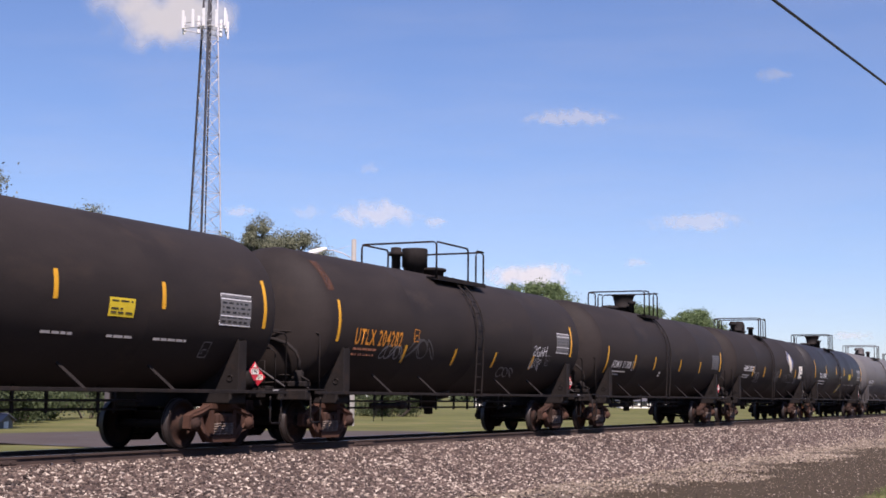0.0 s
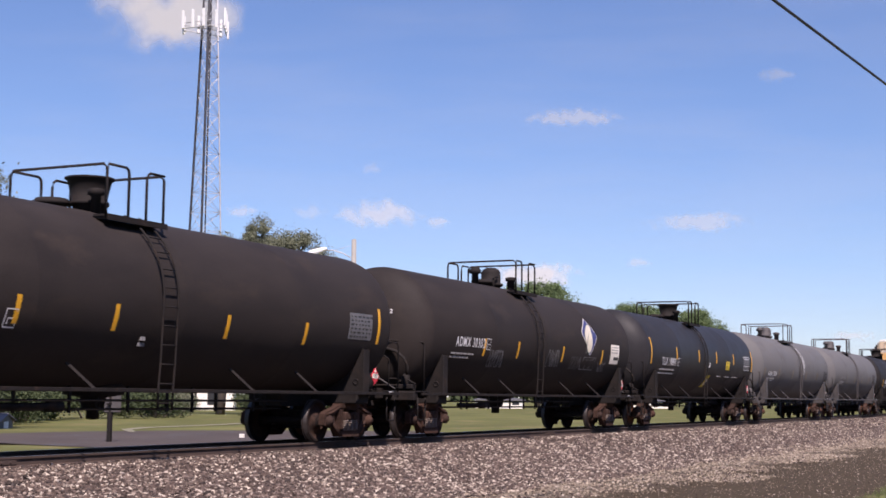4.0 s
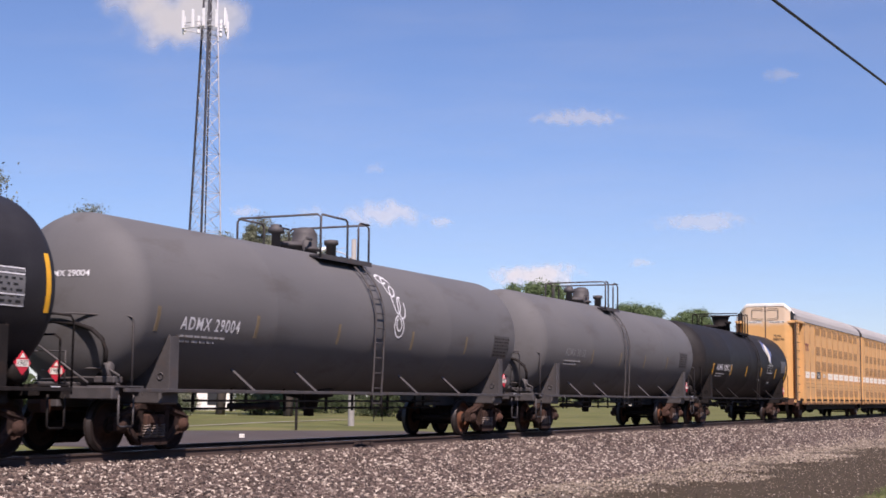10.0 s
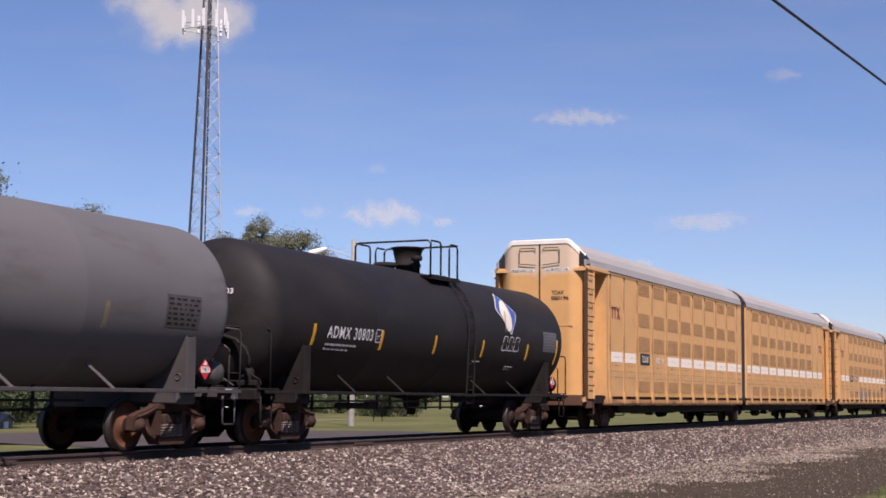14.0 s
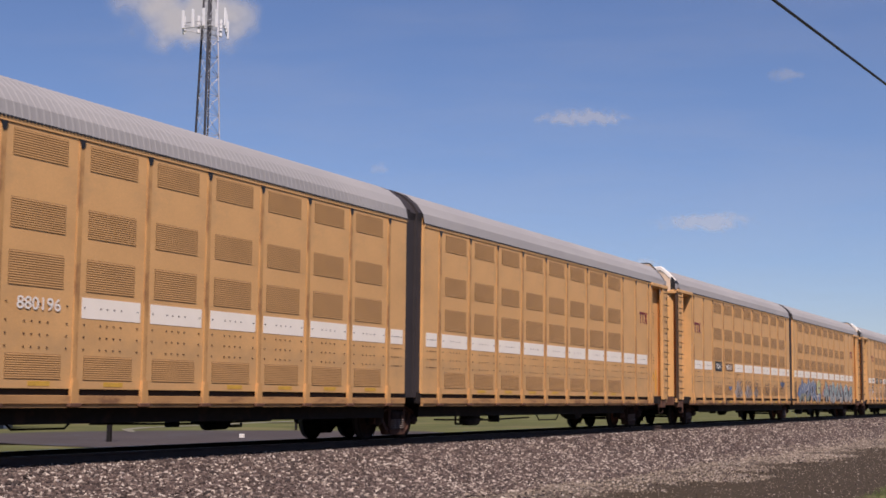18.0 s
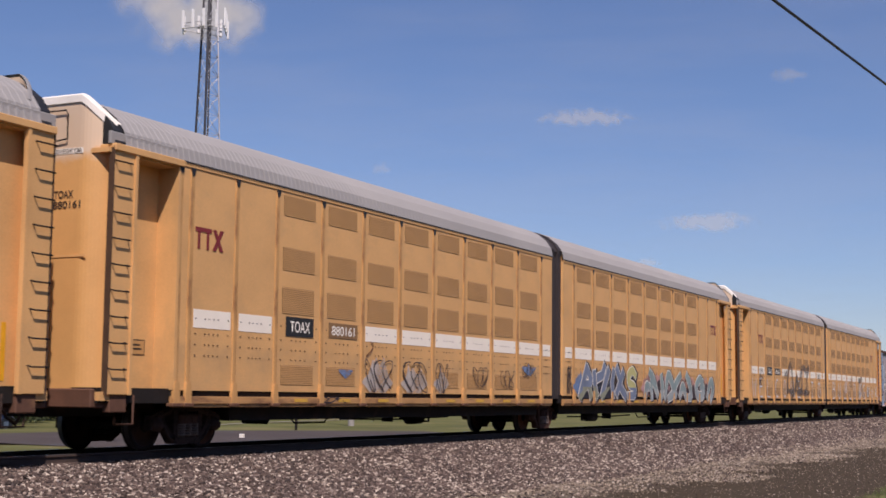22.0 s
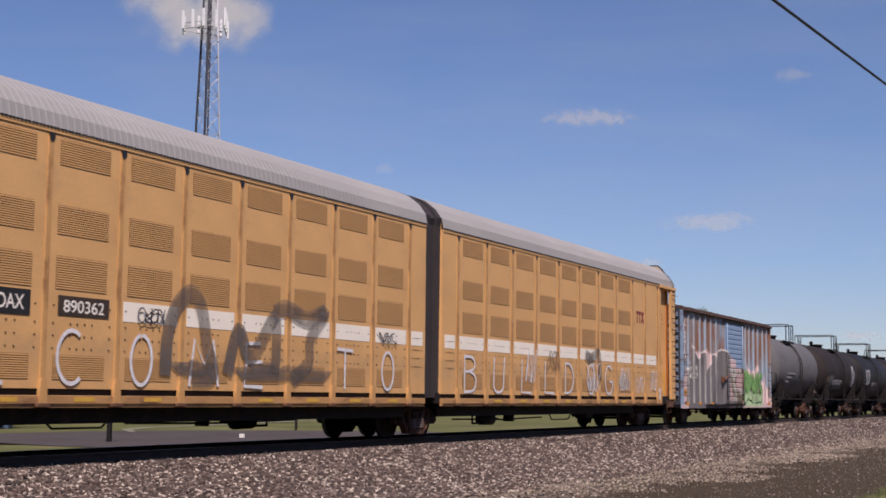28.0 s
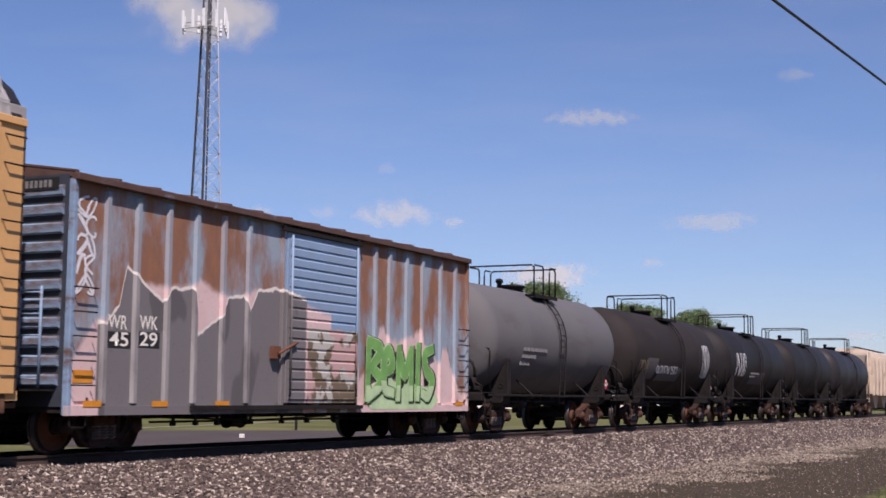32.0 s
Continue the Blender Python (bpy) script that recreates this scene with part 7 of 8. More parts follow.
g_ = tank_car(-2.40, 8.5, 6.85, GREY, GREY_FRAME, "grey tank car with faded white lettering", "grey", "dome", -0.6, strips(-3.83, -1.02, 1.67, 4.4, z0=2.13, z1=2.57), SMUDGE, long=1.3, ladder=-0.6)
shell_text("reporting_mark", "ADMX 30152", -6.3, 2.32, 0.24, 1.75, FAINT, g_, "white lettering")
bars_on_shell("stencil", -6.3, 2.15, [1.4, 1.1], 0.045, 0.05, FAINT, g_)
table_plate(g_, 6.0, 2.8, GREY_FRAME)

h = tank_car(15.30, 8.5, 6.80, BLACK, FRAME, "black tank car with a leaf emblem and white lettering", "black", "cup", 0.6, strips(-6.6, -3.6, -0.8, 2.07, 5.15) + [(7.42, 2.02, 2.74)], long=1.6, ladder=1.12)
shell_text("reporting_mark", "ADMX 30803", -6.05, 2.27, 0.26, 2.0, STENCIL, h, "white lettering")
plate_box(h, -3.9, 2.25)
bars_on_shell("stencil", -6.05, 2.1, [1.4, 1.0], 0.045, 0.05, FAINT, h)
emblem(h, 3.86, 3.34, 0.54, AZURE)
table_plate(h, 6.34, 2.95, FAINT)
bars_on_shell("stencil", 3.9, 1.86, [0.5, 0.4], 0.035, 0.03, FAINT, h)
bars_on_shell("stencil", 1.6, 1.95, [0.5], 0.035, 0.03, FAINT, h)

head_text("204282", b, 8.3, 3.06, 0.12, 0.6, ORANGE)
head_text("ADMX 31308", c, 8.5, 3.06, 0.11, 1.0, STENCIL)
head_text("ADMX 30302", d, 8.3, 3.06, 0.11, 1.0, STENCIL)
head_text("TILX 198881", e, 8.5, 3.06, 0.11, 1.0, STENCIL)
head_text("ADMX 29004", f, 8.85, 3.06, 0.11, 1.0, STENCIL)
head_text("ADMX 30152", g_, 8.5, 3.06, 0.11, 1.0, STENCIL)
head_text("ADMX 30803", h, 8.5, 3.06, 0.11, 1.0, STENCIL)
# auto racks
SP_DARKFIELD = mat("worn_black_field", (0.045, 0.03, 0.02), 0.6, 0, 0.3, 4)
r1 = auto_rack(46.25, "yellow two-unit auto rack with a grey roof, dusty and unmarked", False)
rack_signs(r1, "TOAX", "880196", None, (-18.45, 17.55))
r2 = auto_rack(89.4, "yellow two-unit auto rack with blue and white sprayed lettering", True)
rack_signs(r2, "TOAX", "880161", SLIT, (-18.46, 17.58))
r3 = auto_rack(132.65, "yellow two-unit auto rack with tall white hand-painted letters", True)
rack_signs(r3, "TOAX", "890362", SP_DARKFIELD, (-17.04, 16.12))

WALLY = -1.576


def on_wall(u, v):
    return Vector((u, WALLY - 0.018, v))




def ring(u, v, a, b, t0, t1, n=14):
    """Part of an ellipse, in degrees."""
    return [(u + a * math.cos(radians(t0 + (t1 - t0) * k / n)), v + b * math.sin(radians(t0 + (t1 - t0) * k / n))) for k in range(n + 1)]


def brushed(ch):
    """The strokes of a brushed capital in a unit box."""
    if ch == "O":
        return [ring(0.5, 0.5, 0.42, 0.5, 95, 450, 20)]
    if ch == "C":
        return [ring(0.55, 0.5, 0.5, 0.5, 55, 310)]
    if ch == "G":
        return [ring(0.52, 0.5, 0.5, 0.5, 50, 345) + [(1.0, 0.45), (0.6, 0.45)]]
    if ch == "U":
        return [[(0.06, 1), (0.02, 0.2)] + ring(0.45, 0.2, 0.42, 0.2, 190, 350, 8) + [(0.95, 1.02)]]
    if ch == "D":
        return [[(0.08, 1), (0.05, 0)], [(0.0, 0.98), (0.35, 0.98)] + ring(0.35, 0.5, 0.6, 0.48, 80, -80, 10) + [(0.0, 0.02)]]
    if ch == "B":
        return [[(0.1, 1), (0.08, 0)], [(0.05, 0.98)] + ring(0.5, 0.78, 0.4, 0.2, 90, -90, 8) + [(0.15, 0.55)], [(0.5, 0.56)] + ring(0.55, 0.28, 0.45, 0.27, 90, -90, 8) + [(0.05, 0.0)]]
    return {"W": [[(0, 1), (0.25, 0), (0.5, 0.8), (0.75, 0), (1, 1)]], "M": [[(0, 0), (0.15, 1), (0.5, 0.45), (0.8, 1), (1, 0)]],
            "E": [[(0.05, 1), (0.08, 0.5), (0.0, 0.02), (0.95, 0.0)], [(0.05, 0.98), (0.8, 1.0)], [(0.1, 0.55), (0.9, 0.58)]], "L": [[(0.1, 1), (0.05, 0.02), (1, 0)]],
            "T": [[(0, 1), (1, 0.97)], [(0.5, 1), (0.5, 0)]], "A": [[(0, 0), (0.5, 1), (1, 0)], [(0.2, 0.4), (0.85, 0.42)]], "H": [[(0, 1), (0, 0)], [(0, 0.5), (0.9, 0.55)], [(0.95, 1.1), (0.85, 0)]],
            "N": [[(0, 0), (0.1, 1), (0.8, 0.1), (1, 1.1)]], "R": [[(0.05, 0), (0.1, 1), (0.8, 0.95), (0.75, 0.6), (0.1, 0.5), (0.9, -0.15)]], "2": [[(0, 0.8), (0.5, 1.05), (0.9, 0.75), (0.0, 0.0), (1, 0.05)]]}[ch]


def brush_letter(car, ch, x, z, w, h, width, material, place, label):
    bm = bmesh.new()
    for line in brushed(ch):
        stroke(bm, [(x + w * u, z + h * v) for u, v in line], width, place)
    return part("painted_letter", bm, material, car, label)


for ch, x in zip("WELCOMETO", (-18.4, -17.02, -15.45, -13.62, -11.8, -10.07, -8.3, -4.76, -2.78)):
    brush_letter(r3, ch, x, 1.17, 0.68 if ch != "M" else 0.9, 0.86, 0.07, STENCIL, lambda u, v: Vector((u, WALLY - 0.021, v)), "tall white hand-painted letter")
for ch, x in zip("BULLDOG", (1.70, 3.62, 5.55, 7.34, 9.02, 11.0, 12.72)):
    brush_letter(r3, ch, x, 1.15, 0.78, 0.94, 0.07, STENCIL, lambda u, v: Vector((u, WALLY - 0.021, v)), "tall white hand-painted letter")

SP_PALE = mat("sprayed_pale_teal", (0.24, 0.32, 0.31), 0.6, 0, 0.25, 2)
SP_DARK = mat("sprayed_black", (0.02, 0.02, 0.03), 0.6, 0, 0.2, 2)
SP_LIME = mat("sprayed_yellow_green", (0.50, 0.48, 0.20), 0.6, 0, 0.2, 2)
SP_SLATE = mat("sprayed_slate", (0.17, 0.215, 0.30), 0.6, 0, 0.25, 2)
SP_MIST = mat("sprayed_mist_grey", (0.33, 0.38, 0.38), 0.6, 0, 0.25, 2)
SP_PLUM = mat("sprayed_dark_plum", (0.05, 0.03, 0.035), 0.6, 0, 0.2, 2)
SP_LIMEGREY = mat("sprayed_olive_grey", (0.26, 0.27, 0.19), 0.6, 0, 0.25, 3)
SP_DEEPGREEN = mat("sprayed_deep_green", (0.025, 0.07, 0.015), 0.6, 0, 0.3, 2)
SP_LEAF = mat("sprayed_leaf_green", (0.17, 0.40, 0.10), 0.6, 0, 0.3, 2)
SP_LEAFLIGHT = mat("sprayed_light_green", (0.48, 0.66, 0.36), 0.6, 0, 0.2, 2)


def sprayed_letter(car, y, lines, fat, fill, tone, edge, back, smooth=True, rim=0.09, drop=0.07):
    """One fat sprayed form: a dark outline thrown to one side, a pale rim, a fill and a second tone low down. It stands for lettering that cannot be read."""
    curves = [bend(ln, 5) if smooth and len(ln) > 2 else [Vector(q) for q in ln] for ln in lines]

    def layer(width, out, material, dx=0.0, dz=0.0, low=None, label=""):
        bm = bmesh.new()
        for k, ln in enumerate(curves):
            prev, m = None, len(ln) - 1
            for i, p in enumerate(ln):
                d = (ln[min(i + 1, m)] - ln[max(i - 1, 0)]).normalized()
                nn = Vector((-d.y, d.x)) * width / 2 * (1.0 if not smooth else 0.8 + 0.3 * math.sin(math.pi * i / m))
                e = d * (-width * 0.35 if i == 0 else (width * 0.35 if i == m else 0))
                q = [bm.verts.new((v.x + dx, y - out - 0.0006 * k, (v.y + dz) if low is None else min(v.y, low))) for v in (p + nn + e, p - nn + e)]
                if prev:
                    bm.faces.new((prev[0], prev[1], q[1], q[0]))
                prev = q
        return part("sprayed_form", bm, material, car, label)
    layer(fat + rim * 2.4, 0.0, back, drop, -0.02)
    layer(fat + rim, 0.004, edge)
    layer(fat, 0.008, fill, label="sprayed interlocking form")
    if tone:
        layer(fat * 0.97, 0.012, tone, 0, 0, min(q.y for ln in curves for q in ln) + 0.28)


def sprayed_cloud(car, x0, x1, z0, z1, material, seed, y=WALLY, jut=0.2):
    """A ragged field of paint behind sprayed forms."""
    r = random.Random(seed)
    bm = bmesh.new()
    n = int((x1 - x0) / 0.09)
    prev = None
    top = 0.0
    for i in range(n + 1):
        top = 0.6 * top + r.uniform(-jut, jut)
        end = min(1.0, min(i, n - i) / 4)
        q = [bm.verts.new((x0 + (x1 - x0) * i / n, y + 0.003, v)) for v in (z0 + (1 - end) * 0.2, max(z0 + 0.25, z1 + top * end - (1 - end) * 0.4))]
        if prev:
            bm.faces.new((prev[0], q[0], q[1], prev[1]))
        prev = q
    return part("sprayed_field", bm, material, car, "ragged field of sprayed paint")



def thin_spray(name, colour, lo, hi):
    """Paint sprayed so thinly that the wall shows through."""
    m = bpy.data.materials.new(name)
    m.use_nodes = True
    n, l = m.node_tree.nodes, m.node_tree.links
    z_, r_ = n.new("ShaderNodeTexNoise"), n.new("ShaderNodeMapRange")
    z_.inputs["Scale"].default_value, z_.inputs["Detail"].default_value = 2.5, 4
    r_.inputs[1].default_value, r_.inputs[2].default_value, r_.inputs[3].default_value, r_.inputs[4].default_value = 0.3, 0.7, lo, hi
    l.new(z_.outputs["Fac"], r_.inputs[0])
    l.new(r_.outputs[0], n["Principled BSDF"].inputs["Alpha"])
    n["Principled BSDF"].inputs["Base Color"].default_value = (*colour, 1)
    n["Principled BSDF"].inputs["Roughness"].default_value = 0.8
    return m


SMOKE = thin_spray("thin_smoky_spray", (0.12, 0.105, 0.095), 0.35, 0.8)
HAZE_WHITE = thin_spray("thin_white_spray", (0.55, 0.52, 0.48), 0.25, 0.75)
HAZE_BLUE = thin_spray("thin_blue_spray", (0.14, 0.24, 0.42), 0.45, 0.9)
HAZE_PINK = thin_spray("thin_pink_spray", (0.60, 0.36, 0.36), 0.3, 0.8)
HAZE_RUST = thin_spray("thin_rust_stain", (0.14, 0.06, 0.035), 0.2, 0.6)
shell_patch("rust_streak", -7.66, -7.36, 3.3, 3.95, HAZE_RUST, b, "brown rust streak", 0.004)
YS = -1.6
# angular blue letters with black shadows, on the second unit
sprayed_cloud(r2, 1.25, 5.4, 1.15, 1.75, HAZE_BLUE, 306, YS, 0.2)
sprayed_cloud(r2, 1.75, 6.6, 1.02, 1.62, SP_DARK, 309, YS - 0.002, 0.28)
for lines, fill, tone in (
        ([[(1.85, 1.1), (2.46, 1.98)], [(2.5, 1.92), (2.86, 1.62), (2.72, 1.36), (2.86, 1.12)], [(2.16, 1.42), (2.72, 1.45)]], SP_SLATE, SP_LIMEGREY),
        ([[(3.42, 1.12), (3.2, 1.5), (3.16, 1.82)], [(3.9, 1.12), (4.55, 1.92)], [(3.5, 1.68), (3.95, 1.78), (4.15, 2.05)]], SP_SLATE, SP_LIMEGREY),
        ([[(5.02, 1.12), (4.92, 1.55), (5.08, 1.9)], [(5.4, 2.02), (5.66, 1.74)], [(5.4, 1.2), (6.05, 1.88)], [(5.75, 1.42), (6.3, 1.12)]], SP_SLATE, None),
        ([[(7.42, 1.84), (7.1, 1.98), (6.66, 1.8), (6.8, 1.52), (7.26, 1.42), (7.3, 1.16), (6.62, 1.12)]], SP_LIME, SP_SLATE)):
    sprayed_letter(r2, YS - 0.005, lines, 0.30, fill, tone, WHITE, SP_DARK, fill is SP_LIME, 0.07, 0.10)
# rounder pale teal letters in a pink haze
sprayed_cloud(r2, 8.1, 17.9, 1.15, 1.78, HAZE_PINK, 301, YS, 0.16)
sprayed_cloud(r2, 8.9, 17.4, 1.05, 1.52, SP_PLUM, 307, YS - 0.002, 0.14)
for lines in (
        [[(8.55, 1.15), (8.7, 1.45), (8.95, 1.45)], [(9.1, 1.95), (9.5, 1.7), (10.0, 1.2)], [(9.3, 1.1), (9.25, 1.6)]],
        [[(10.5, 1.82), (10.62, 1.4), (10.45, 1.08)], [(10.95, 1.1), (11.35, 1.9), (12.0, 1.5), (12.35, 1.2)]],
        [[(11.4, 1.05), (11.9, 1.2), (12.4, 1.6), (12.95, 1.9)], [(12.9, 1.15), (13.3, 1.5), (13.7, 1.15)]],
        [[(13.85, 1.92), (14.25, 1.62), (14.5, 1.15)], [(13.9, 1.08), (14.4, 1.08)]],
        [[(16.15, 1.72), (15.7, 1.82), (15.2, 1.5), (15.5, 1.16), (16.2, 1.2), (16.3, 1.5), (15.9, 1.5)]],
        [[(16.9, 1.12), (17.25, 1.62), (17.6, 1.7), (17.75, 1.4), (17.4, 1.02)]]):
    sprayed_letter(r2, YS - 0.006, lines, 0.33, SP_PALE, SP_MIST, WHITE, SP_PLUM, True, 0.07, 0.06)
# faded pale figures with thin black outlines on the first unit
for k, (x0, x1, top) in enumerate(((-12.1, -10.65, 1.75), (-10.25, -8.85, 1.7), (-8.5, -7.65, 1.72))):
    sprayed_cloud(r2, x0, x1, 1.1, top, HAZE_WHITE, 310 + k, WALLY - 0.02, 0.2)
    scrawl("scrawl", x0 + 0.1, 1.12, x1 - x0 - 0.2, 0.72, 3, 0.026, SP_DARK, r2, "thin black scrawled outline", 95 + k, lambda u, v: Vector((u, WALLY - 0.026, v)))
sprayed_cloud(r2, -13.15, -12.55, 1.34, 1.6, HAZE_BLUE, 320, WALLY - 0.02, 0.05)
scrawl("scrawl", -11.95, 1.9, 0.28, 0.34, 1, 0.02, RUST_PAINT, r2, "small brown scrawl", 131, on_wall)
for k, (x, z, w, h) in enumerate(((-6.2, 1.3, 0.9, 0.5), (-4.4, 1.3, 0.9, 0.45), (-2.8, 1.6, 0.9, 0.4), (-14.0, 0.87, 1.1, 0.12))):
    scrawl("scrawl", x, z, w, h, 3, 0.022, SP_DARK, r2, "thin black scrawl", 210 + 3 * k, lambda u, v: Vector((u, WALLY - 0.03, v)))
sprayed_cloud(r2, -2.85, -1.8, 1.65, 1.95, HAZE_BLUE, 322, WALLY - 0.02, 0.08)
scrawl("scrawl", 0.75, 1.15, 0.4, 0.85, 3, 0.04, SP_DARK, r2, "black scrawled figure", 222, lambda u, v: Vector((u, WALLY - 0.026, v)))
# smoky smears across the white letters
for line in ([(-10.8, 1.35), (-10.75, 2.1), (-10.5, 2.6), (-10.1, 2.85), (-9.75, 2.6), (-9.55, 1.9), (-9.35, 1.4), (-10.0, 1.3)],
             [(-8.9, 1.4), (-8.55, 2.25), (-8.1, 1.75), (-7.3, 2.55), (-7.2, 1.9), (-7.25, 1.45)],
             [(-7.3, 2.65), (-6.85, 2.78), (-6.0, 2.6), (-5.3, 2.78), (-5.9, 2.2), (-5.95, 1.7), (-6.6, 1.32)],
             [(10.85, 2.4), (11.4, 2.3), (12.1, 2.45), (12.2, 1.6)]):
    part("smear", stroke(bmesh.new(), bend(line, 6), 0.34, lambda u, v: Vector((u, WALLY - 0.031, v))), SMOKE, r3, "smoky grey sprayed smear")
sprayed_cloud(r3, -10.7, -9.3, 1.35, 1.6, SMOKE, 330, WALLY - 0.03, 0.1)
sprayed_cloud(r3, -8.7, -5.0, 1.3, 1.5, SMOKE, 331, WALLY - 0.03, 0.12)
for x0, x1, top in ((14.15, 15.2, 2.0), (10.95, 12.2, 1.6)):
    sprayed_cloud(r3, x0, x1, 1.3, top, HAZE_WHITE, int(x0 * 10), WALLY - 0.02, 0.12)
for k, (x, z, w, h, m_) in enumerate(((-17.2, 2.0, 0.95, 0.5, SP_DARK), (-17.1, 1.75, 0.4, 0.2, SP_DARK), (-11.6, 2.25, 0.7, 0.25, SP_DARK), (-2.9, 2.25, 0.8, 0.22, SP_DARK), (5.85, 1.45, 0.8, 0.95, STENCIL), (7.5, 1.85, 1.0, 0.55, SP_DARK), (10.9, 1.25, 1.3, 0.9, STENCIL), (14.2, 1.3, 1.0, 0.75, STENCIL), (16.0, 1.22, 0.85, 0.55, STENCIL), (17.65, 1.33, 0.75, 0.7, STENCIL), (18.65, 1.0, 0.25, 0.4, STENCIL))):
    scrawl("scrawl", x, z, w, h, 4, 0.028, m_, r3, "scrawled hand lettering", 200 + 7 * k, lambda u, v: Vector((u, WALLY - 0.036, v)))

# the box car
bc = box_car(162.43)
for x, z, w in ((-6.75, 1.8, 0.7), (-5.9, 1.83, 0.65)):
    part("mark_patch", rect(bmesh.new(), x, x + w, z, z + 0.27, -1.474), INK, bc, "black patch behind the lettering")
for txt, x, z in (("WR", -6.66, 2.12), ("45", -6.62, 1.83), ("WK", -5.82, 2.15), ("29", -5.82, 1.86)):
    flat_text("reporting_mark", txt, x, z, 0.24, 0.5, -1.482, WHITE, bc, "white lettering")
for ch, x, z in SCRIPT:
    brush_letter(b, ch, x, z, 0.22, 0.27, 0.035, STENCIL, lambda u, v: on_shell(u, v, 0.010), "white scrawled letter")
sprayed_cloud(bc, 2.1, 5.9, 0.72, 1.3, SP_LEAFLIGHT, 305, -1.548, 0.12)
part("reflective_strip", rect(bmesh.new(), -7.5, -7.0, 1.19, 1.4, -1.475), ORANGE, bc, "orange reflective strip")
for lines in ([[(2.25, 0.98), (2.28, 2.20)], [(2.3, 2.26), (2.85, 2.08), (2.45, 1.71)], [(2.45, 1.65), (2.9, 1.35), (2.3, 1.00)]],
              [[(3.05, 1.59), (3.42, 1.71), (3.25, 2.08), (3.02, 1.83), (3.05, 1.22), (3.45, 1.10)]],
              [[(3.72, 1.00), (3.75, 2.14)], [(3.85, 1.96), (4.05, 1.53), (4.3, 2.02)], [(4.38, 2.14), (4.38, 1.00)]],
              [[(4.72, 1.00), (4.76, 2.22)], [(5.5, 2.18), (5.12, 2.05), (5.2, 1.65), (5.52, 1.44), (5.3, 1.04), (5.02, 1.08)]]):
    sprayed_letter(bc, -1.553, lines, 0.25, SP_LEAF, SP_LEAFLIGHT, SP_LEAFLIGHT, SP_DEEPGREEN, True, 0.045, 0.05)
for k in range(5):
    scrawl("scrawl", -7.5, 2.65 + 0.32 * k, 0.4, 0.34, 2, 0.045, STENCIL, bc, "white scrawled lettering", 150 + 3 * k, lambda u, v: Vector((u, -1.478, v)))
for x in (-7.3, -5.5, -3.6, 6.9):
    part("reflective_strip", rect(bmesh.new(), x, x + 0.45, 0.80, 0.90, -1.546), ORANGE, bc, "orange reflective strip")

# short tank cars behind
x_ = tank_car(176.8, 5.5, 3.95, GREY, FRAME, "short grey tank car behind the box car", "grey", "low", -0.2, (), None, False, 1.75)
bars_on_shell("stencil", -3.0, 2.35, [1.8, 1.0, 0.7], 0.1, 0.1, FAINT, x_, "faded white lettering")
k1 = tank_car(189.6, 5.9, 4.5, BROWN_BLACK, FRAME, "short grimy black tank car with pale scrawls", "brown", "low", 0.0, (), None, False, 1.75)
scrawl("scrawl", -2.9, 1.98, 2.6, 0.26, 8, 0.04, STENCIL, k1, "pale scrawled lettering", 170)
scrawl("scrawl", 3.2, 1.9, 0.9, 1.3, 4, 0.045, STENCIL, k1, "pale scrawled figure", 175)
scrawl("scrawl", -5.0, 1.8, 1.1, 0.6, 5, 0.05, SMUDGE, k1, "yellowish scrawl", 178)
shell_patch("paint_patch", -4.3, -3.0, 1.75, 2.5, FAINTER, k1, "dull pale overpainted patch", 0.005, 0.2)
shell_patch("paint_patch", -2.6, 0.2, 1.7, 2.2, FAINTER, k1, "dull pale overpainted patch", 0.005, 0.2)
k2 = tank_car(202.8, 6.1, 4.8, BLACK, FRAME, "short black tank car with pale scrawls", "black", "low", 0.0, (), None, False, 1.75)
scrawl("scrawl", -4.4, 2.1, 1.7, 1.0, 6, 0.05, STENCIL, k2, "white scrawled lettering", 181)
bars_on_shell("stencil", -1.6, 2.2, [1.6, 0.9], 0.07, 0.06, FAINT, k2)
shell_patch("rust_streak", 0.3, 0.42, 1.7, 2.9, RUST_PAINT, k2, "brown rust streak", 0.004)
shell_patch("paint_patch", -1.5, 1.2, 1.75, 2.3, FAINTER, k2, "dull pale overpainted patch", 0.005, 0.1)
k3 = tank_car(216.0, 5.6, 4.3, BLACK, FRAME, "short black tank car", "black", "low", 0.0, (), None, False, 1.75)
k4 = tank_car(229.5, 6.0, 4.6, BLUE_BLACK, FRAME, "short blue-black tank car", "blue", "low", 0.0, (), None, False, 1.75)


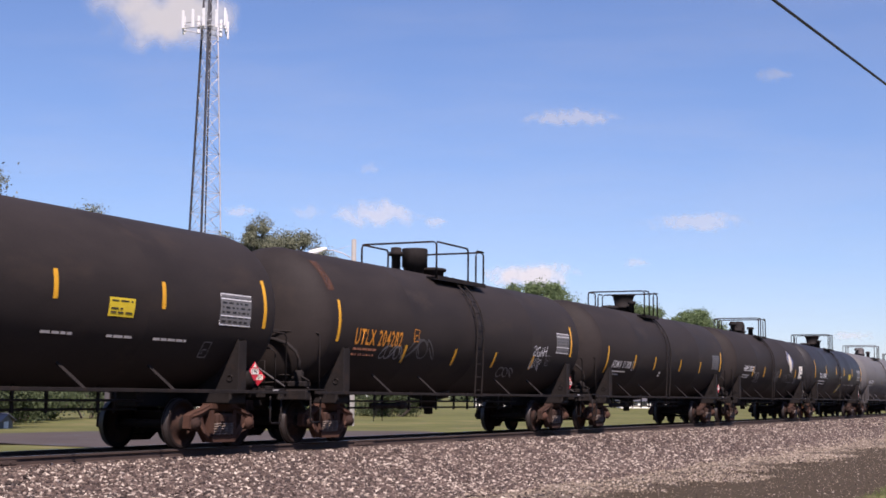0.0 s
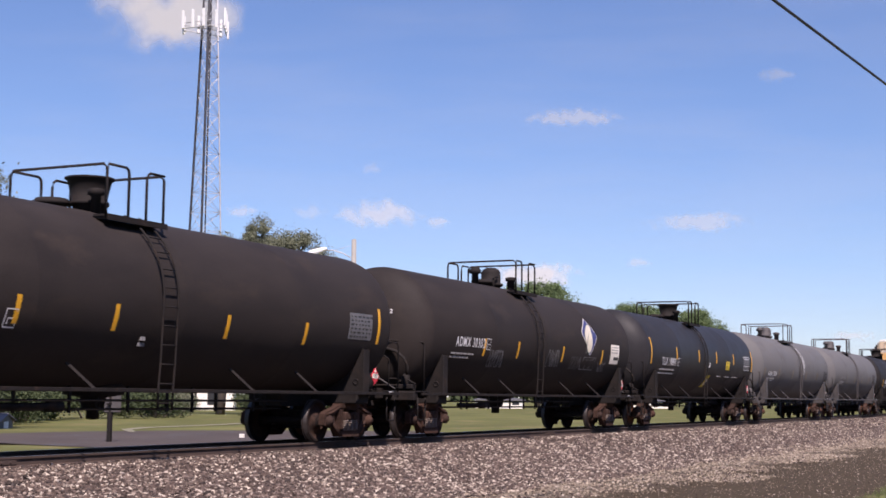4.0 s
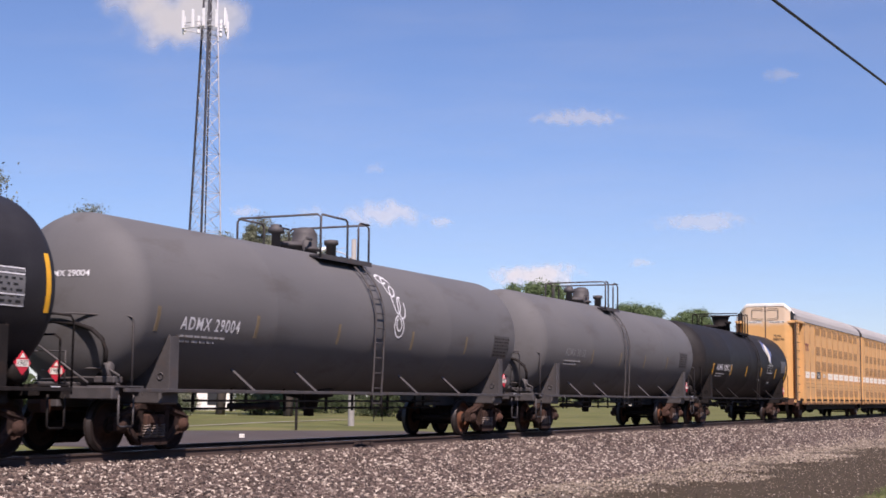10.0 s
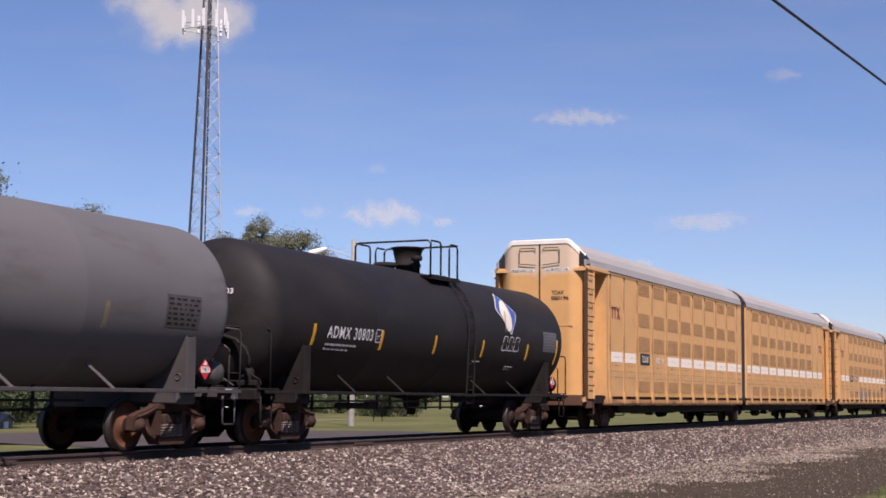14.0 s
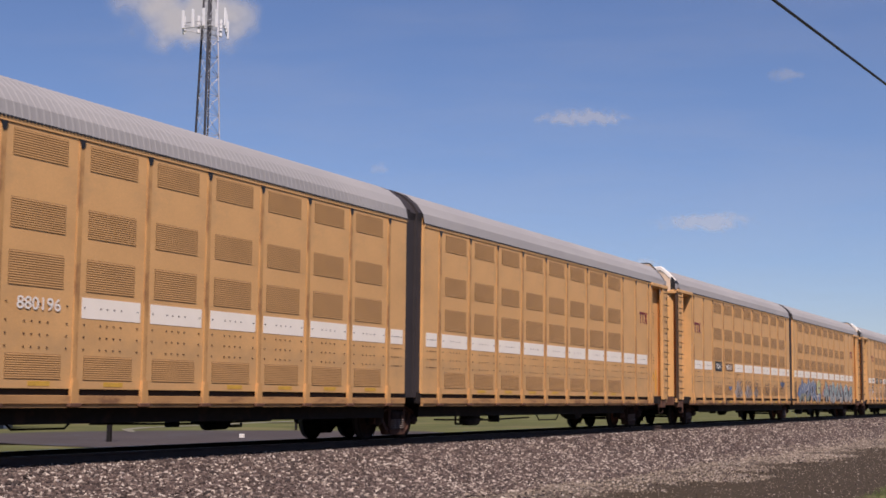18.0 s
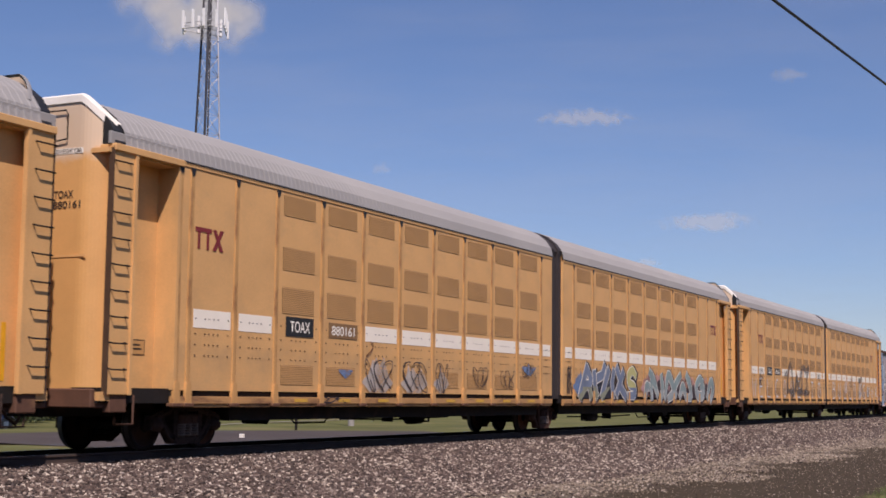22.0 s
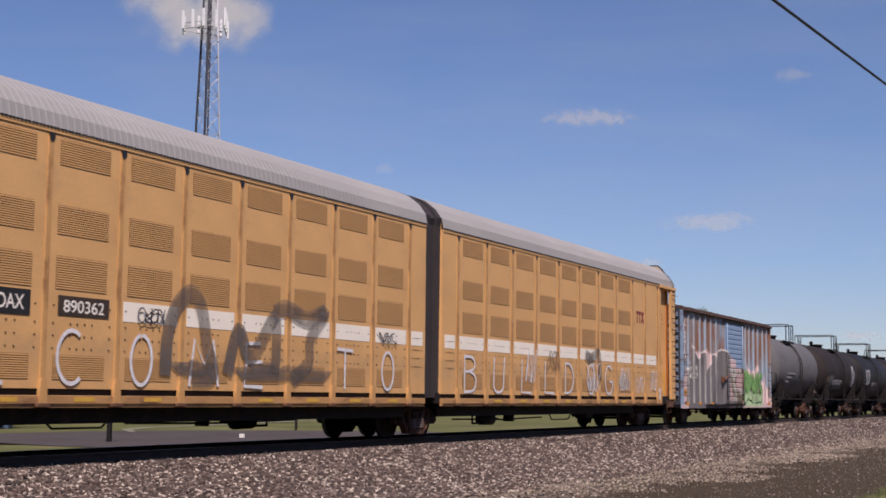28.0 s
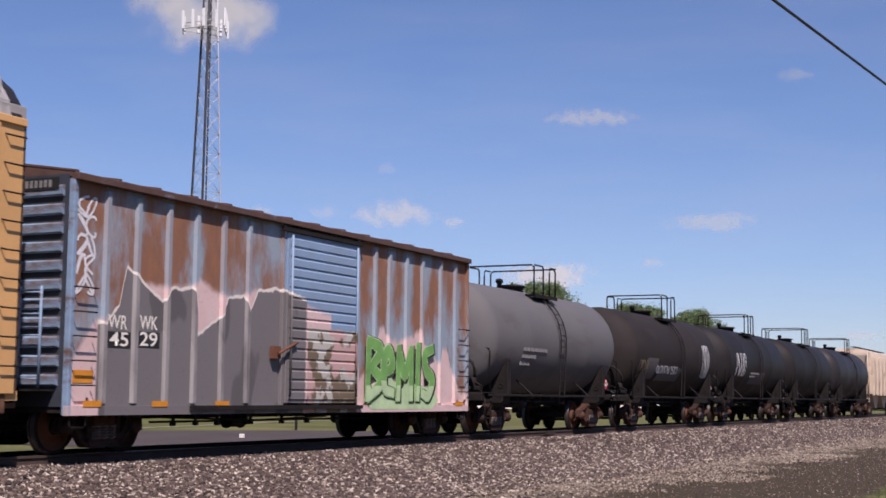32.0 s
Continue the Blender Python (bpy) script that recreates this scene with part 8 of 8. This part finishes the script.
def hopper_car(c):
    car = thing("hopper_car", "dusty beige covered hopper car", "hopper car", "cars of the freight train")
    PAINT = mat("dusty_beige_paint", (0.60, 0.49, 0.37), 0.65, 0, 0.15, 1.5, 0.15, 30, (0.3, 0.2, 0.12), 0.3, 1.2)
    H = 7.6
    out = [(-1.5, 1.5), (-1.58, 2.4), (-1.55, 3.9), (-1.35, 4.4), (-0.6, 4.65)]
    part("body", extrude_x(bmesh.new(), out + [(-y, z) for y, z in reversed(out)], -H + 0.9, H - 0.9), PAINT, car)
    for s in (-1, 1):
        part("end_slope", prism_y(bmesh.new(), [(s * (H - 0.9), 1.5), (s * (H - 0.9), 4.2), (s * (H - 0.2), 4.3), (s * (H - 0.2), 4.15)], -1.35, 1.35), PAINT, car)
        part("end_sill", box(bmesh.new(), s * H - 0.15, s * H + 0.15, -1.45, 1.45, 0.95, 1.2, 0.02), PAINT, car)
        for q in (-1, 1):
            part("end_post", tube(bmesh.new(), [(s * (H - 0.1), q * 1.4, 1.1), (s * (H - 0.1), q * 1.35, 4.3)], 0.04, 6), PAINT, car)
        coupler(car, s * (H + 0.2), s)
        truck(car, s * 5.9)
    part("center_sill", box(bmesh.new(), -H, H, -0.3, 0.3, 0.8, 1.15), PAINT, car)
    for x in np.linspace(-H + 1.1, H - 1.1, 9):
        part("side_post", box(bmesh.new(), x - 0.05, x + 0.05, -1.66, -1.5, 1.4, 4.1, 0.01), PAINT, car)
    for x in (-4, 0, 4):
        part("outlet_hopper", prism(bmesh.new(), [(x - 1.6, 1.5), (x + 1.6, 1.5), (x + 0.35, 0.5), (x - 0.35, 0.5)], -0.7, 0.7), PAINT, car)
    part("roof_walk", box(bmesh.new(), -H + 0.8, H - 0.8, -0.45, -0.1, 4.75, 4.79), FRAME, car)
    MOVERS.append((car, c))


hopper_car(243.6)

# ---- everything that moves ----
SPEED, GAIN = 8.232, 0.0432


def run(t):
    """How far the train has come, counted from the sixteenth second."""
    return SPEED * (t - 16) + GAIN * (t - 16) ** 2 / 2


def motions():
    times = [i * 0.5 for i in range(65)]
    for car, c in MOVERS:
        walk(car, [(t, pose(c - run(t), 0, 0)) for t in times])
    # wheels roll without slipping; wheelsets that turn alike share their keys
    ticks = [i / 15 for i in range(481)]
    for s, sets in WHEELSETS.items():
        lead = sets[0]
        walk(lead, [(t, Matrix.Translation((s * HALF_AXLE, 0, WR)) @ Matrix.Rotation(-(run(t) - run(0)) / WR, 4, "Y")) for t in ticks])
        for w in sets[1:]:
            w.rotation_mode = "QUATERNION"
            w.animation_data_create()
            w.animation_data.action = lead.animation_data.action
            w.animation_data.action_slot = lead.animation_data.action_slot
    for ob, p, drift in CLOUDS:
        face = look(p, EYE)
        walk(ob, [(0.0, Matrix.Translation(p) @ face.to_3x3().to_4x4() @ pose(0, 0, 0, 0, 180, 0)), (32.0, Matrix.Translation(p + RIGHT * drift) @ face.to_3x3().to_4x4() @ pose(0, 0, 0, 0, 180, 0))])


motions()
